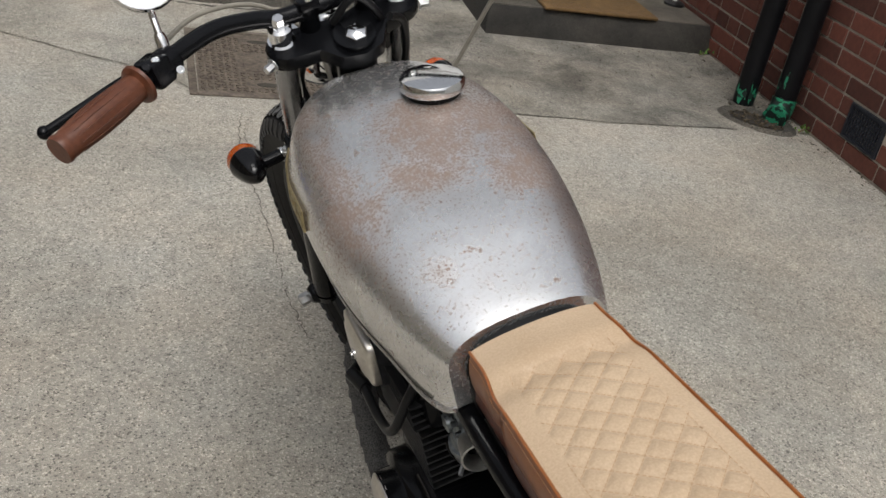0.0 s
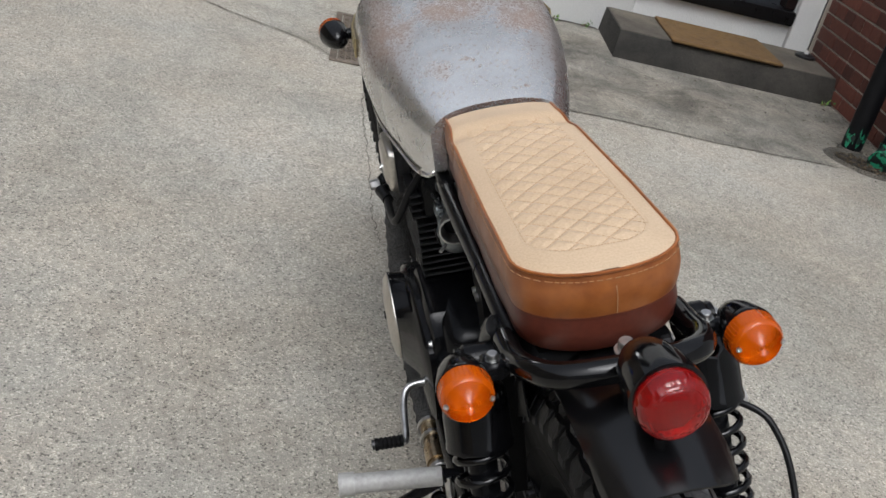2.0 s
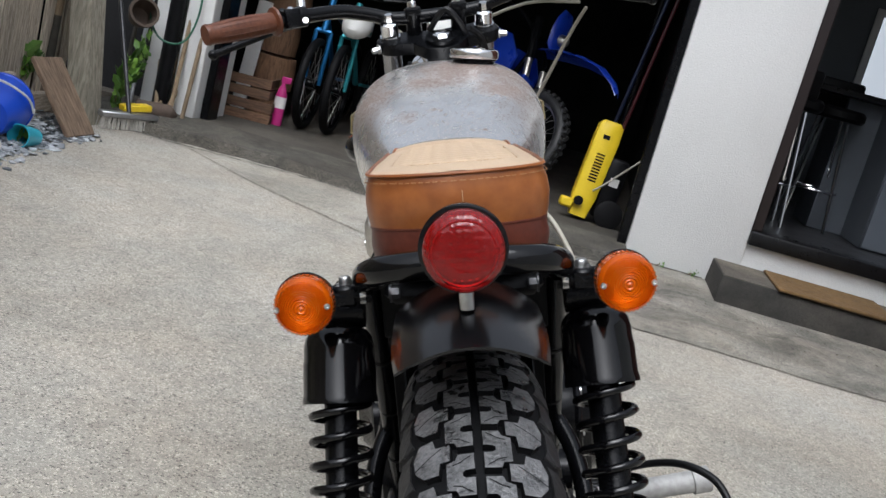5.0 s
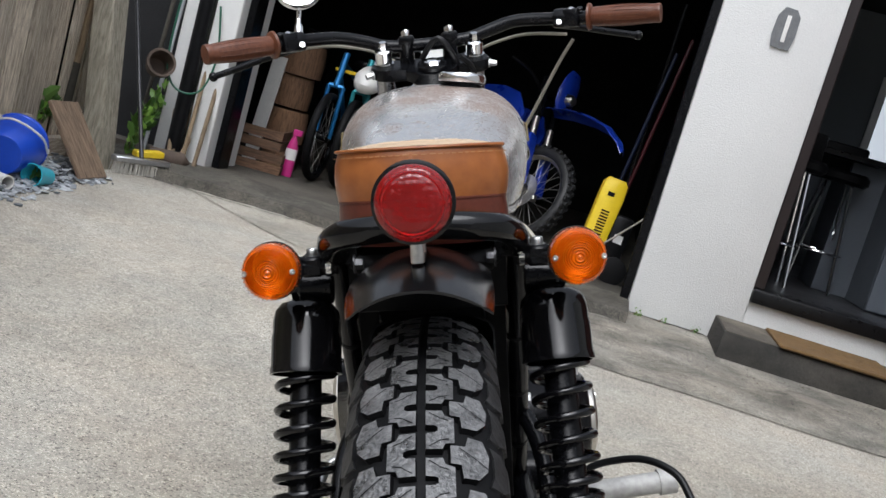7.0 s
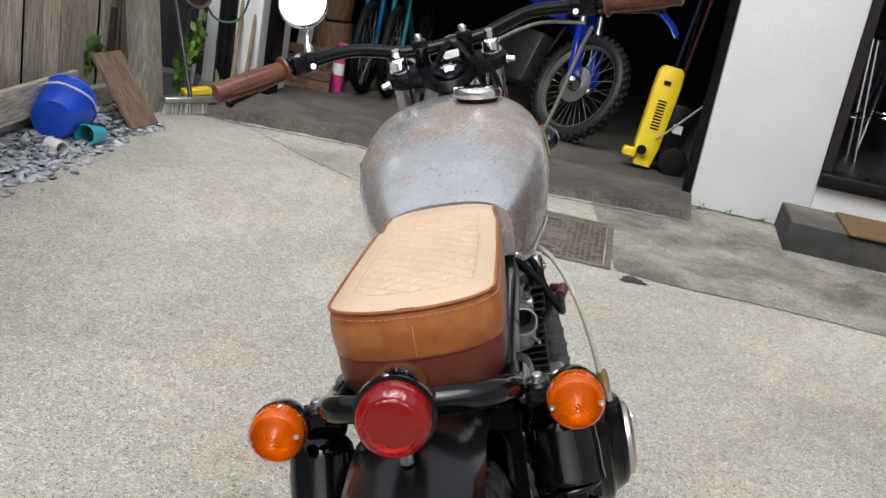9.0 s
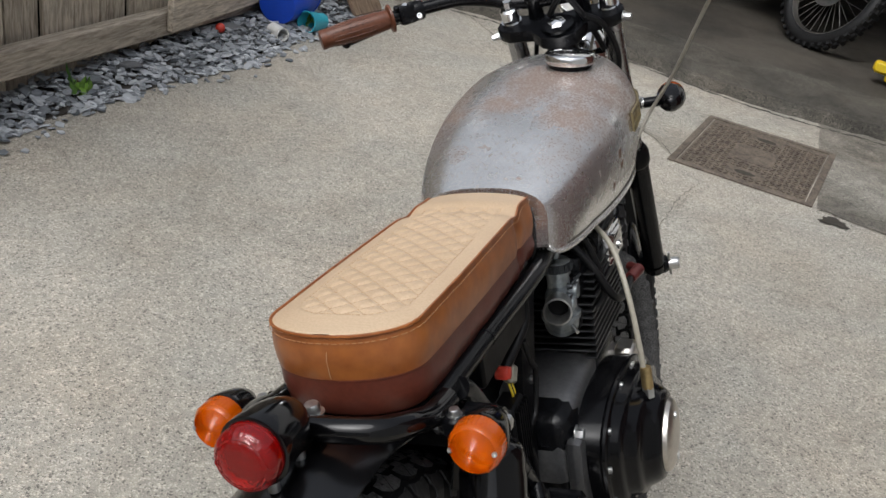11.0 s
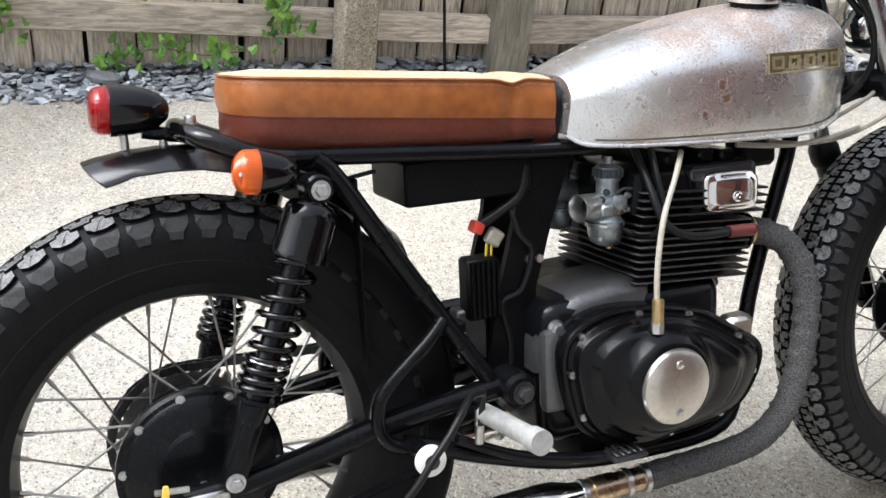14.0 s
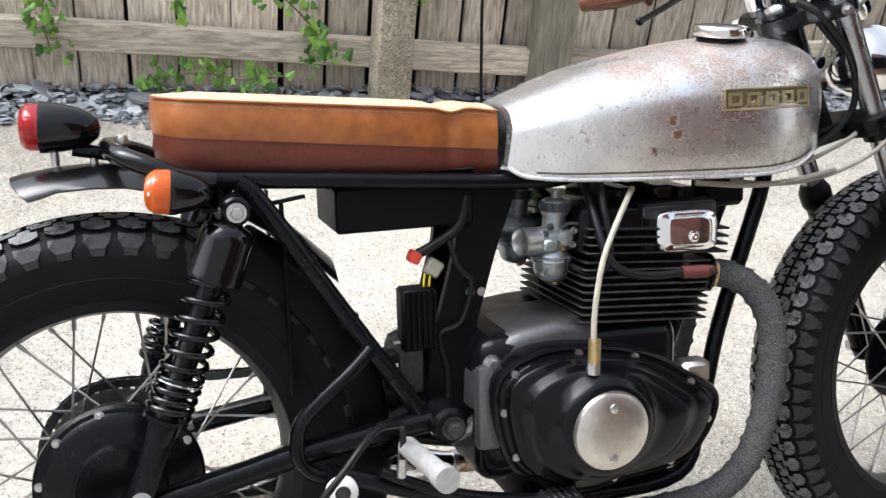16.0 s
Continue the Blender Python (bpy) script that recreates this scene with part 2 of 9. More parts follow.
def bare_steel():
    """Bare pressed steel gone dull: cloudy bright zones, speckled brown rust in patches."""
    m = bpy.data.materials.new("bare_rusty_steel")
    m.use_nodes = True
    ln, b = m.node_tree.links, m.node_tree.nodes["Principled BSDF"]
    tc = node(m, "ShaderNodeTexCoord")
    cloud = node(m, "ShaderNodeTexNoise", Scale=9.0, Detail=6.0, Roughness=0.6, Distortion=0.5)
    speck = node(m, "ShaderNodeTexNoise", Scale=300.0, Detail=5.0, Roughness=0.78)
    patch = node(m, "ShaderNodeTexNoise", Scale=9.0, Detail=3.0, Roughness=0.55, Distortion=0.3)
    pits = node(m, "ShaderNodeTexNoise", Scale=42.0, Detail=5.0, Roughness=0.7)
    for x in (cloud, speck, patch, pits):
        ln.new(tc.outputs["Object"], x.inputs["Vector"])
    steel = node(m, "ShaderNodeValToRGB")
    steel.color_ramp.elements[0].position, steel.color_ramp.elements[1].position = 0.35, 0.68
    steel.color_ramp.elements[0].color, steel.color_ramp.elements[1].color = (0.64, 0.63, 0.615, 1), (0.88, 0.88, 0.875, 1)
    ln.new(cloud.outputs["Fac"], steel.inputs[0])

    def range_of(src, a, c, lo=0.0, hi=1.0):
        r = node(m, "ShaderNodeMapRange")
        r.inputs["From Min"].default_value, r.inputs["From Max"].default_value = a, c
        r.inputs["To Min"].default_value, r.inputs["To Max"].default_value = lo, hi
        ln.new(src, r.inputs["Value"])
        return r.outputs[0]

    def maths(op, p, q):
        x = node(m, "ShaderNodeMath")
        x.operation = op
        for i, v in enumerate((p, q)):
            if isinstance(v, (int, float)):
                x.inputs[i].default_value = v
            else:
                ln.new(v, x.inputs[i])
        return x.outputs[0]

    height = node(m, "ShaderNodeSeparateXYZ")
    ln.new(tc.outputs["Object"], height.inputs[0])
    fleck = node(m, "ShaderNodeTexNoise", Scale=34.0, Detail=6.0, Roughness=0.68)
    ln.new(tc.outputs["Object"], fleck.inputs["Vector"])
    crown = range_of(height.outputs[2], 0.79, 0.865, 0.06, 1.0)
    mottled = maths("ADD", maths("MULTIPLY", patch.outputs["Fac"], 0.55), maths("MULTIPLY", fleck.outputs["Fac"], 0.45))
    wide = maths("ABSOLUTE", height.outputs[0], 0.0)
    band = maths("MULTIPLY", maths("MULTIPLY", range_of(wide, 0.070, 0.098), range_of(wide, 0.140, 0.118)), range_of(height.outputs[2], 0.80, 0.84))
    # the heaviest rust lies behind the cap and along both shoulders
    fields = None
    for at, size, much in (((0.02, 0.815, 0.90), 0.11, 0.42), ((-0.02, 0.745, 0.885), 0.08, 0.30), ((0.085, 0.80, 0.86), 0.09, 0.36), ((-0.115, 0.745, 0.83), 0.085, 0.46),
                           ((0.115, 0.83, 0.84), 0.085, 0.46), ((0.10, 0.72, 0.85), 0.085, 0.36), ((0.105, 0.64, 0.835), 0.06, 0.3), ((0.125, 0.92, 0.85), 0.06, 0.3), ((-0.03, 0.90, 0.90), 0.05, 0.16), ((-0.06, 0.62, 0.845), 0.03, 0.2)):
        far = node(m, "ShaderNodeVectorMath")
        far.operation = "DISTANCE"
        far.inputs[1].default_value = at
        ln.new(tc.outputs["Object"], far.inputs[0])
        near = range_of(far.outputs["Value"], 0.0, size, much, 0.0)
        fields = near if fields is None else maths("MAXIMUM", fields, near)
    heavy = range_of(maths("ADD", mottled, fields), 0.53, 0.77)
    area = maths("MULTIPLY", maths("MAXIMUM", heavy, maths("MULTIPLY", band, range_of(patch.outputs["Fac"], 0.36, 0.58, 0.05, 0.8))), crown)
    grain = range_of(maths("ADD", speck.outputs["Fac"], maths("MULTIPLY", area, 0.15)), 0.580, 0.635, 0.0, 1.0)
    film = maths("MULTIPLY", area, range_of(fleck.outputs["Fac"], 0.35, 0.65, 0.20, 0.50))
    spots = range_of(pits.outputs["Fac"], 0.625, 0.68)
    rust = maths("MAXIMUM", maths("MAXIMUM", film, maths("MULTIPLY", grain, 0.88)), maths("MULTIPLY", spots, 0.85))
    # a few deep rust spots run down the right flank
    blotch = node(m, "ShaderNodeTexNoise", Scale=130.0, Detail=4.0, Roughness=0.7)
    ln.new(tc.outputs["Object"], blotch.inputs["Vector"])
    deep = [maths("MULTIPLY", spots, 0.8)]
    for at, size in (((0.148, 0.731, 0.753), 0.017), ((0.148, 0.76, 0.777), 0.011), ((0.148, 0.753, 0.796), 0.012), ((0.148, 0.742, 0.74), 0.012)):
        far = node(m, "ShaderNodeVectorMath")
        far.operation = "DISTANCE"
        far.inputs[1].default_value = at
        ln.new(tc.outputs["Object"], far.inputs[0])
        near = range_of(far.outputs["Value"], 0.0, size * 1.7, 1.0, 0.0)
        deep.append(range_of(maths("MULTIPLY", near, blotch.outputs["Fac"]), 0.27, 0.36))
        rust = maths("MAXIMUM", rust, deep[-1])
    mix = node(m, "ShaderNodeMix")
    mix.data_type = "RGBA"
    ln.new(rust, mix.inputs["Factor"])
    ln.new(steel.outputs[0], mix.inputs["A"])
    brown = node(m, "ShaderNodeValToRGB")
    brown.color_ramp.elements[0].color, brown.color_ramp.elements[1].color = (0.115, 0.062, 0.038, 1), (0.30, 0.185, 0.125, 1)
    ln.new(speck.outputs["Fac"], brown.inputs[0])
    deepest = deep[0]
    for d in deep[1:]:
        deepest = maths("MAXIMUM", deepest, d)
    rusty = node(m, "ShaderNodeMix")
    rusty.data_type = "RGBA"
    rusty.inputs["B"].default_value = (0.125, 0.06, 0.028, 1)
    ln.new(deepest, rusty.inputs["Factor"])
    ln.new(brown.outputs[0], rusty.inputs["A"])
    ln.new(rusty.outputs["Result"], mix.inputs["B"])
    ln.new(mix.outputs["Result"], b.inputs["Base Color"])
    ln.new(maths("SUBTRACT", 0.92, maths("MULTIPLY", maths("MULTIPLY", rust, rust), 0.8)), b.inputs["Metallic"])
    ln.new(maths("ADD", range_of(cloud.outputs["Fac"], 0.3, 0.7, 0.31, 0.20), maths("MULTIPLY", rust, 0.3)), b.inputs["Roughness"])
    bump = node(m, "ShaderNodeBump", Strength=0.06, Distance=0.001)
    ln.new(speck.outputs["Fac"], bump.inputs["Height"])
    ln.new(bump.outputs[0], b.inputs["Normal"])
    return m


def flaking(name, under, paint, scale=55.0):
    """Old paint that has come off in flakes down to a dark coat."""
    m = material(name, paint, 0.42, 0, 0.25, 40, 0.1)
    ln, b = m.node_tree.links, m.node_tree.nodes["Principled BSDF"]
    tc = node(m, "ShaderNodeTexCoord")
    flake = node(m, "ShaderNodeTexNoise", Scale=scale * 0.5, Detail=5.0, Roughness=0.55, Distortion=0.8)
    ln.new(tc.outputs["Object"], flake.inputs["Vector"])
    cut = node(m, "ShaderNodeMapRange")
    cut.inputs["From Min"].default_value, cut.inputs["From Max"].default_value = 0.50, 0.515
    ln.new(flake.outputs["Fac"], cut.inputs["Value"])
    mix = node(m, "ShaderNodeMix")
    mix.data_type = "RGBA"
    mix.inputs["A"].default_value, mix.inputs["B"].default_value = (*paint, 1), (*under, 1)
    ln.new(cut.outputs[0], mix.inputs["Factor"])
    ln.new(mix.outputs["Result"], b.inputs["Base Color"])
    return m


def lens(name, colour, clear):
    m = material(name, colour, 0.07, 0, 0.1, 30, 0, rough_vary=0.03)
    b = m.node_tree.nodes["Principled BSDF"]
    b.inputs["Transmission Weight"].default_value = clear
    b.inputs["IOR"].default_value = 1.49
    b.inputs["Coat Weight"].default_value = 0.12
    b.inputs["Coat Roughness"].default_value = 0.02
    return m


def grained(name, dark, light, rough=0.8, stretch=(6, 6, 0.7), grain=14.0):
    """Weathered timber: grain that runs along z of the object."""
    m = bpy.data.materials.new(name)
    m.use_nodes = True
    ln, b = m.node_tree.links, m.node_tree.nodes["Principled BSDF"]
    tc, mp = node(m, "ShaderNodeTexCoord"), node(m, "ShaderNodeMapping")
    mp.inputs["Scale"].default_value = stretch
    info = node(m, "ShaderNodeObjectInfo")
    ln.new(tc.outputs["Object"], mp.inputs["Vector"])
    off = node(m, "ShaderNodeVectorMath")
    off.operation = "SCALE"
    off.inputs[0].default_value = (37.0, 19.0, 11.0)
    ln.new(info.outputs["Random"], off.inputs["Scale"])
    ln.new(off.outputs[0], mp.inputs["Location"])
    g = node(m, "ShaderNodeTexNoise", Scale=grain, Detail=7.0, Roughness=0.65, Distortion=0.6)
    s = node(m, "ShaderNodeTexNoise", Scale=2.2, Detail=4.0)
    ln.new(mp.outputs[0], g.inputs["Vector"])
    ln.new(tc.outputs["Object"], s.inputs["Vector"])
    ramp = node(m, "ShaderNodeValToRGB")
    ramp.color_ramp.elements[0].position, ramp.color_ramp.elements[1].position = 0.34, 0.62
    ramp.color_ramp.elements[0].color, ramp.color_ramp.elements[1].color = (*dark, 1), (*light, 1)
    ln.new(g.outputs["Fac"], ramp.inputs[0])
    rng = node(m, "ShaderNodeMapRange")
    rng.inputs["To Min"].default_value, rng.inputs["To Max"].default_value = 0.72, 1.22
    ln.new(info.outputs["Random"], rng.inputs["Value"])
    r2 = node(m, "ShaderNodeMapRange")
    r2.inputs["To Min"].default_value, r2.inputs["To Max"].default_value = 0.7, 1.3
    ln.new(s.outputs["Fac"], r2.inputs["Value"])
    mul = node(m, "ShaderNodeMath")
    mul.operation = "MULTIPLY"
    ln.new(rng.outputs[0], mul.inputs[0])
    ln.new(r2.outputs[0], mul.inputs[1])
    sc = node(m, "ShaderNodeVectorMath")
    sc.operation = "SCALE"
    ln.new(ramp.outputs[0], sc.inputs[0])
    ln.new(mul.outputs[0], sc.inputs["Scale"])
    ln.new(sc.outputs[0], b.inputs["Base Color"])
    b.inputs["Roughness"].default_value = rough
    bump = node(m, "ShaderNodeBump", Strength=0.5, Distance=0.004)
    ln.new(g.outputs["Fac"], bump.inputs["Height"])
    ln.new(bump.outputs[0], b.inputs["Normal"])
    return m


def pieces(name, dark, light, rough=0.8, fine=60.0, islands=False):
    """Bricks, slates and leaves: each piece has its own shade."""
    m = material(name, light, rough, 0, 0.15, 12, 0.35, fine=fine)
    ln, b = m.node_tree.links, m.node_tree.nodes["Principled BSDF"]
    if islands:
        rnd = node(m, "ShaderNodeNewGeometry").outputs["Random Per Island"]
    else:
        rnd = node(m, "ShaderNodeObjectInfo").outputs["Random"]
    ramp = node(m, "ShaderNodeValToRGB")
    ramp.color_ramp.elements[0].color, ramp.color_ramp.elements[1].color = (*dark, 1), (*light, 1)
    ln.new(rnd, ramp.inputs[0])
    mix = node(m, "ShaderNodeMix")
    mix.data_type, mix.blend_type = "RGBA", "MULTIPLY"
    mix.inputs["Factor"].default_value = 1.0
    ln.new(ramp.outputs[0], mix.inputs["A"])
    n = node(m, "ShaderNodeTexNoise", Scale=fine, Detail=4.0)
    tc = node(m, "ShaderNodeTexCoord")
    ln.new(tc.outputs["Object"], n.inputs["Vector"])
    r = node(m, "ShaderNodeMapRange")
    r.inputs["To Min"].default_value, r.inputs["To Max"].default_value = 0.55, 1.45
    ln.new(n.outputs["Fac"], r.inputs["Value"])
    ln.new(r.outputs[0], mix.inputs["B"])
    ln.new(mix.outputs["Result"], b.inputs["Base Color"])
    return m


M_GROUND = concrete("yard_concrete", (0.275, 0.254, 0.217), (0.40, 0.376, 0.325), 0.75)
# dark old concrete; shade at the garage mouth is put into it too
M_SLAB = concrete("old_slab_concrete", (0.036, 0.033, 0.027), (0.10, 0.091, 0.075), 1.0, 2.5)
# step body is darker than its top
M_STEP = concrete("dark_step_concrete", (0.016, 0.0145, 0.012), (0.046, 0.041, 0.034), 0.4, 3.0)
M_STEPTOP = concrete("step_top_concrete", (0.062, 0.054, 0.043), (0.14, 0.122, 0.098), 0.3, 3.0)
M_AGG = concrete("pebble_post_concrete", (0.25, 0.22, 0.165), (0.42, 0.375, 0.30), 0.9, 5.0)
M_CRACK = material("dirt_in_cracks", (0.075, 0.065, 0.05), 0.95, 0, 0.4, 40)
# dirt in open cracks, and the painted shadow line on the tank
M_GAP = material("crack_dirt_and_shade", (0.05, 0.045, 0.035), 0.95, 0, 0.3, 30)
M_DAMP = material("damp_stain", (0.035, 0.03, 0.024), 0.7, 0, 0.3, 30)
M_STEEL = bare_steel()
M_BLACK = material("satin_black_paint", (0.004, 0.0042, 0.005), 0.22, 0, 0.3, 25, 0.05, coat=0.04)
M_GLOSS = material("gloss_black_paint", (0.0025, 0.0025, 0.003), 0.12, 0, 0.2, 20, 0.0, coat=0.12, rough_vary=0.04)
M_MATT = material("matt_black_paint", (0.0035, 0.0035, 0.004), 0.45, 0, 0.3, 30, 0.1)
M_RUBBER = material("tyre_rubber", (0.0045, 0.0045, 0.005), 0.62, 0, 0.3, 40, 0.2)
# worn rubber, its grey raised to hold the sky's sheen
M_TREAD = material("worn_tread_with_sheen", (0.088, 0.088, 0.088), 0.34, 0, 0.8, 70, 0.8, fine=330, rough_vary=0.3)
M_CHROME = material("chrome", (0.80, 0.80, 0.80), 0.09, 1.0, 0.05, 20, 0, rough_vary=0.04)
M_ZINC = material("zinc_bolt", (0.55, 0.55, 0.54), 0.34, 1.0, 0.2, 60, 0.1)
M_SPOKE = material("dull_spoke_steel", (0.42, 0.41, 0.39), 0.38, 1.0, 0.2, 40, 0.05)
M_ALLOY = material("brushed_alloy", (0.60, 0.57, 0.52), 0.33, 1.0, 0.12, 14, 0.08)
M_ALLOYD = material("cast_alloy", (0.065, 0.065, 0.068), 0.42, 0.8, 0.3, 30, 0.25)
M_CARB = material("carburettor_alloy", (0.29, 0.315, 0.325), 0.42, 0.85, 0.3, 40, 0.25)
M_STANCH = material("fork_steel", (0.36, 0.36, 0.37), 0.26, 1.0, 0.1, 14, 0)
M_BRASS = material("brass", (0.47, 0.35, 0.17), 0.42, 0.9, 0.2, 40, 0.1)
M_HOSE = material("clear_braided_hose", (0.34, 0.315, 0.255), 0.4, 0, 0.12, 60, 0.1)
M_CABLE = material("black_cable", (0.006, 0.006, 0.0065), 0.42, 0, 0.2, 50, 0.05)
M_GREYCABLE = material("grey_cable", (0.24, 0.22, 0.18), 0.5, 0, 0.15, 50, 0.05)
M_TOP = material("tan_leather", (0.50, 0.36, 0.228), 0.42, 0, 0.08, 9, 0.12, tint=(0.59, 0.445, 0.30), fine=420, distance=0.0008)
M_SIDE = material("orange_brown_leather", (0.235, 0.068, 0.015), 0.34, 0, 0.16, 12, 0.16, tint=(0.34, 0.115, 0.028), fine=60, distance=0.003, bump_scale=26)
M_LOW = material("dark_brown_leather", (0.098, 0.025, 0.015), 0.36, 0, 0.2, 10, 0.1, fine=160, distance=0.0008)
M_STITCH = material("brown_thread", (0.36, 0.18, 0.08), 0.8, 0, 0.1, 60, 0)
M_GRIP = material("brown_rubber_grip", (0.095, 0.031, 0.015), 0.36, 0, 0.2, 20, 0.12, tint=(0.135, 0.048, 0.024))
M_AMBER = lens("amber_lens", (0.97, 0.165, 0.0006), 0.6)
M_RED = lens("red_lens", (0.48, 0.001, 0.001), 0.66)
M_WRAP = material("charcoal_exhaust_wrap", (0.085, 0.083, 0.08), 0.85, 0, 0.35, 30, 0.9, fine=330, distance=0.003)
ln, b = M_WRAP.node_tree.links, M_WRAP.node_tree.nodes["Principled BSDF"]
weave = node(M_WRAP, "ShaderNodeTexVoronoi", Scale=520.0)
where = node(M_WRAP, "ShaderNodeTexCoord")
ln.new(where.outputs["Object"], weave.inputs["Vector"])
tone = node(M_WRAP, "ShaderNodeValToRGB")
tone.color_ramp.elements[0].color, tone.color_ramp.elements[1].color = (0.125, 0.123, 0.12, 1), (0.035, 0.035, 0.035, 1)
tone.color_ramp.elements[0].position, tone.color_ramp.elements[1].position = 0.15, 0.75
ln.new(weave.outputs["Distance"], tone.inputs[0])
ln.new(tone.outputs[0], b.inputs["Base Color"])
M_CASE = material("bare_cast_casing", (0.115, 0.115, 0.118), 0.40, 0.75, 0.2, 30, 0.25)
M_FINEDGE = material("worn_bright_fin_edge", (0.13, 0.13, 0.133), 0.4, 0.9, 0.4, 60, 0.1)
M_CARBCAP = material("dark_knurled_alloy", (0.05, 0.055, 0.06), 0.45, 0.6, 0.3, 40, 0.2)
M_HEATED = material("heat_tinted_steel", (0.42, 0.33, 0.22), 0.28, 1.0, 0.35, 18, 0.05)
M_PEG = material("grey_rubber_peg", (0.36, 0.355, 0.34), 0.6, 0.2, 0.2, 30, 0.2)
M_WHITEP = material("white_plastic", (0.72, 0.71, 0.68), 0.4, 0, 0.06, 30, 0)
M_REDP = material("red_plastic", (0.55, 0.05, 0.03), 0.35, 0, 0.1, 30, 0)
M_OXRED = material("oxblood_plug_cap", (0.085, 0.016, 0.014), 0.4, 0, 0.2, 40, 0.1)
M_YELP = material("yellow_plastic", (0.66, 0.47, 0.014), 0.38, 0, 0.1, 12, 0.02)
M_TAG = material("creased_yellow_tape", (0.62, 0.42, 0.06), 0.5, 0, 0.3, 30, 0.3)
M_RENDER = material("white_wall_render", (0.64, 0.64, 0.625), 0.85, 0, 0.07, 2.0, 0.45, fine=160, distance=0.0045, bump_scale=120)
M_MORTAR = material("lime_mortar", (0.36, 0.32, 0.265), 0.95, 0, 0.2, 30, 0.5)
M_BRICK = pieces("red_brick", (0.062, 0.02, 0.013), (0.155, 0.047, 0.03), 0.85, 45)
M_SLATE = pieces("slate_chips", (0.10, 0.112, 0.125), (0.52, 0.545, 0.57), 0.6, 35, True)
M_BOARD = grained("weathered_fence_board", (0.27, 0.225, 0.175), (0.70, 0.625, 0.51))
M_RAIL = grained("weathered_rail", (0.27, 0.225, 0.175), (0.68, 0.60, 0.485), stretch=(6, 0.7, 6))
M_POST = grained("grey_timber_post", (0.17, 0.155, 0.12), (0.36, 0.33, 0.265))
M_WOOD = grained("brown_timber", (0.06, 0.032, 0.018), (0.16, 0.088, 0.05), stretch=(0.8, 6, 6))
M_LOG = grained("split_log_bark", (0.10, 0.055, 0.03), (0.24, 0.13, 0.07))
M_SPADEW = grained("ash_handle", (0.13, 0.09, 0.055), (0.27, 0.20, 0.125))
M_LEAF = pieces("ivy_leaf", (0.045, 0.125, 0.02), (0.22, 0.40, 0.06), 0.45, 30, True)
M_STEM = material("ivy_stem", (0.16, 0.11, 0.06), 0.8)
M_DOORFRAME = material("dark_red_door_frame", (0.012, 0.0065, 0.006), 0.35, 0, 0.2, 10, 0.05)
M_SILL = material("black_door_sill", (0.006, 0.006, 0.0065), 0.3, 0, 0.2, 20, 0.05)
M_MAT = material("coir_mat", (0.15, 0.087, 0.032), 0.95, 0, 0.35, 30, 1.0, fine=300, distance=0.005)
# near-black colours that hold the shade inside the garage
M_SHADEDARK = material("shade_dark_surface", (0.02, 0.02, 0.021), 0.9, 0, 0.3, 4, 0.2)
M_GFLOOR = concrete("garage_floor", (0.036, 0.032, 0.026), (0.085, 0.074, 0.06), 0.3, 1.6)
M_PIPE = material("black_drainpipe", (0.006, 0.006, 0.007), 0.4, 0, 0.3, 20, 0.1)
M_FLAKE = flaking("flaking_green_paint", (0.006, 0.012, 0.010), (0.02, 0.21, 0.11))
M_VENT = material("blue_black_vent", (0.02, 0.022, 0.028), 0.6, 0, 0.3, 30, 0.2)
M_RUSTPLATE = material("rusty_cast_iron", (0.10, 0.078, 0.06), 0.7, 0.1, 0.4, 18, 0.6, tint=(0.20, 0.165, 0.13), fine=90)
M_BLUEP = material("blue_plastic", (0.012, 0.07, 0.55), 0.35, 0, 0.08, 10, 0.02)
M_CYAN = material("turquoise_plastic", (0.05, 0.45, 0.58), 0.35, 0, 0.08, 10, 0.02)
M_PINK = material("pink_plastic", (0.50, 0.03, 0.20), 0.35, 0, 0.1, 10, 0.02)
# blue lowered in colour for the shade indoors
M_BLUEBIKE = material("blue_bodywork", (0.007, 0.028, 0.27), 0.3, 0, 0.15, 10, 0.02)
M_BLUEMET = material("blue_metal_frame", (0.02, 0.16, 0.38), 0.3, 0.5, 0.1, 10, 0)
M_TEAL = material("teal_metal_frame", (0.04, 0.30, 0.34), 0.3, 0.4, 0.1, 10, 0)
# red dimmed in colour for the garage shade
M_REDTUBE = material("red_tube_in_shade", (0.045, 0.004, 0.007), 0.4)
# kitchen cabinet and wall colours, lowered to hold the indoor shade
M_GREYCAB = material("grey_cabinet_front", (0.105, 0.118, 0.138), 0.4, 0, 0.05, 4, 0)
M_ROOM = material("pale_wall_in_indoor_shade", (0.17, 0.185, 0.195), 0.8, 0, 0.05, 2, 0.05)
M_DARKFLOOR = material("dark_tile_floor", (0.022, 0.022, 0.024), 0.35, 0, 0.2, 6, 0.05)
M_GALV = material("galvanised_tube", (0.45, 0.46, 0.47), 0.4, 0.9, 0.15, 20, 0.05)
M_BRISTLE = material("pale_bristle", (0.55, 0.53, 0.48), 0.8, 0, 0.2, 60, 0)
M_RUSTSPADE = material("rusty_spade_steel", (0.20, 0.15, 0.11), 0.7, 0.4, 0.45, 10, 0.3, tint=(0.34, 0.27, 0.21))
M_SHELL = material("oyster_shell", (0.55, 0.50, 0.42), 0.5, 0, 0.2, 60, 0.2)
M_HOSEG = material("green_garden_hose", (0.01, 0.09, 0.05), 0.4)
M_TERRA = material("earthenware", (0.085, 0.06, 0.045), 0.8, 0, 0.2, 20, 0.2)
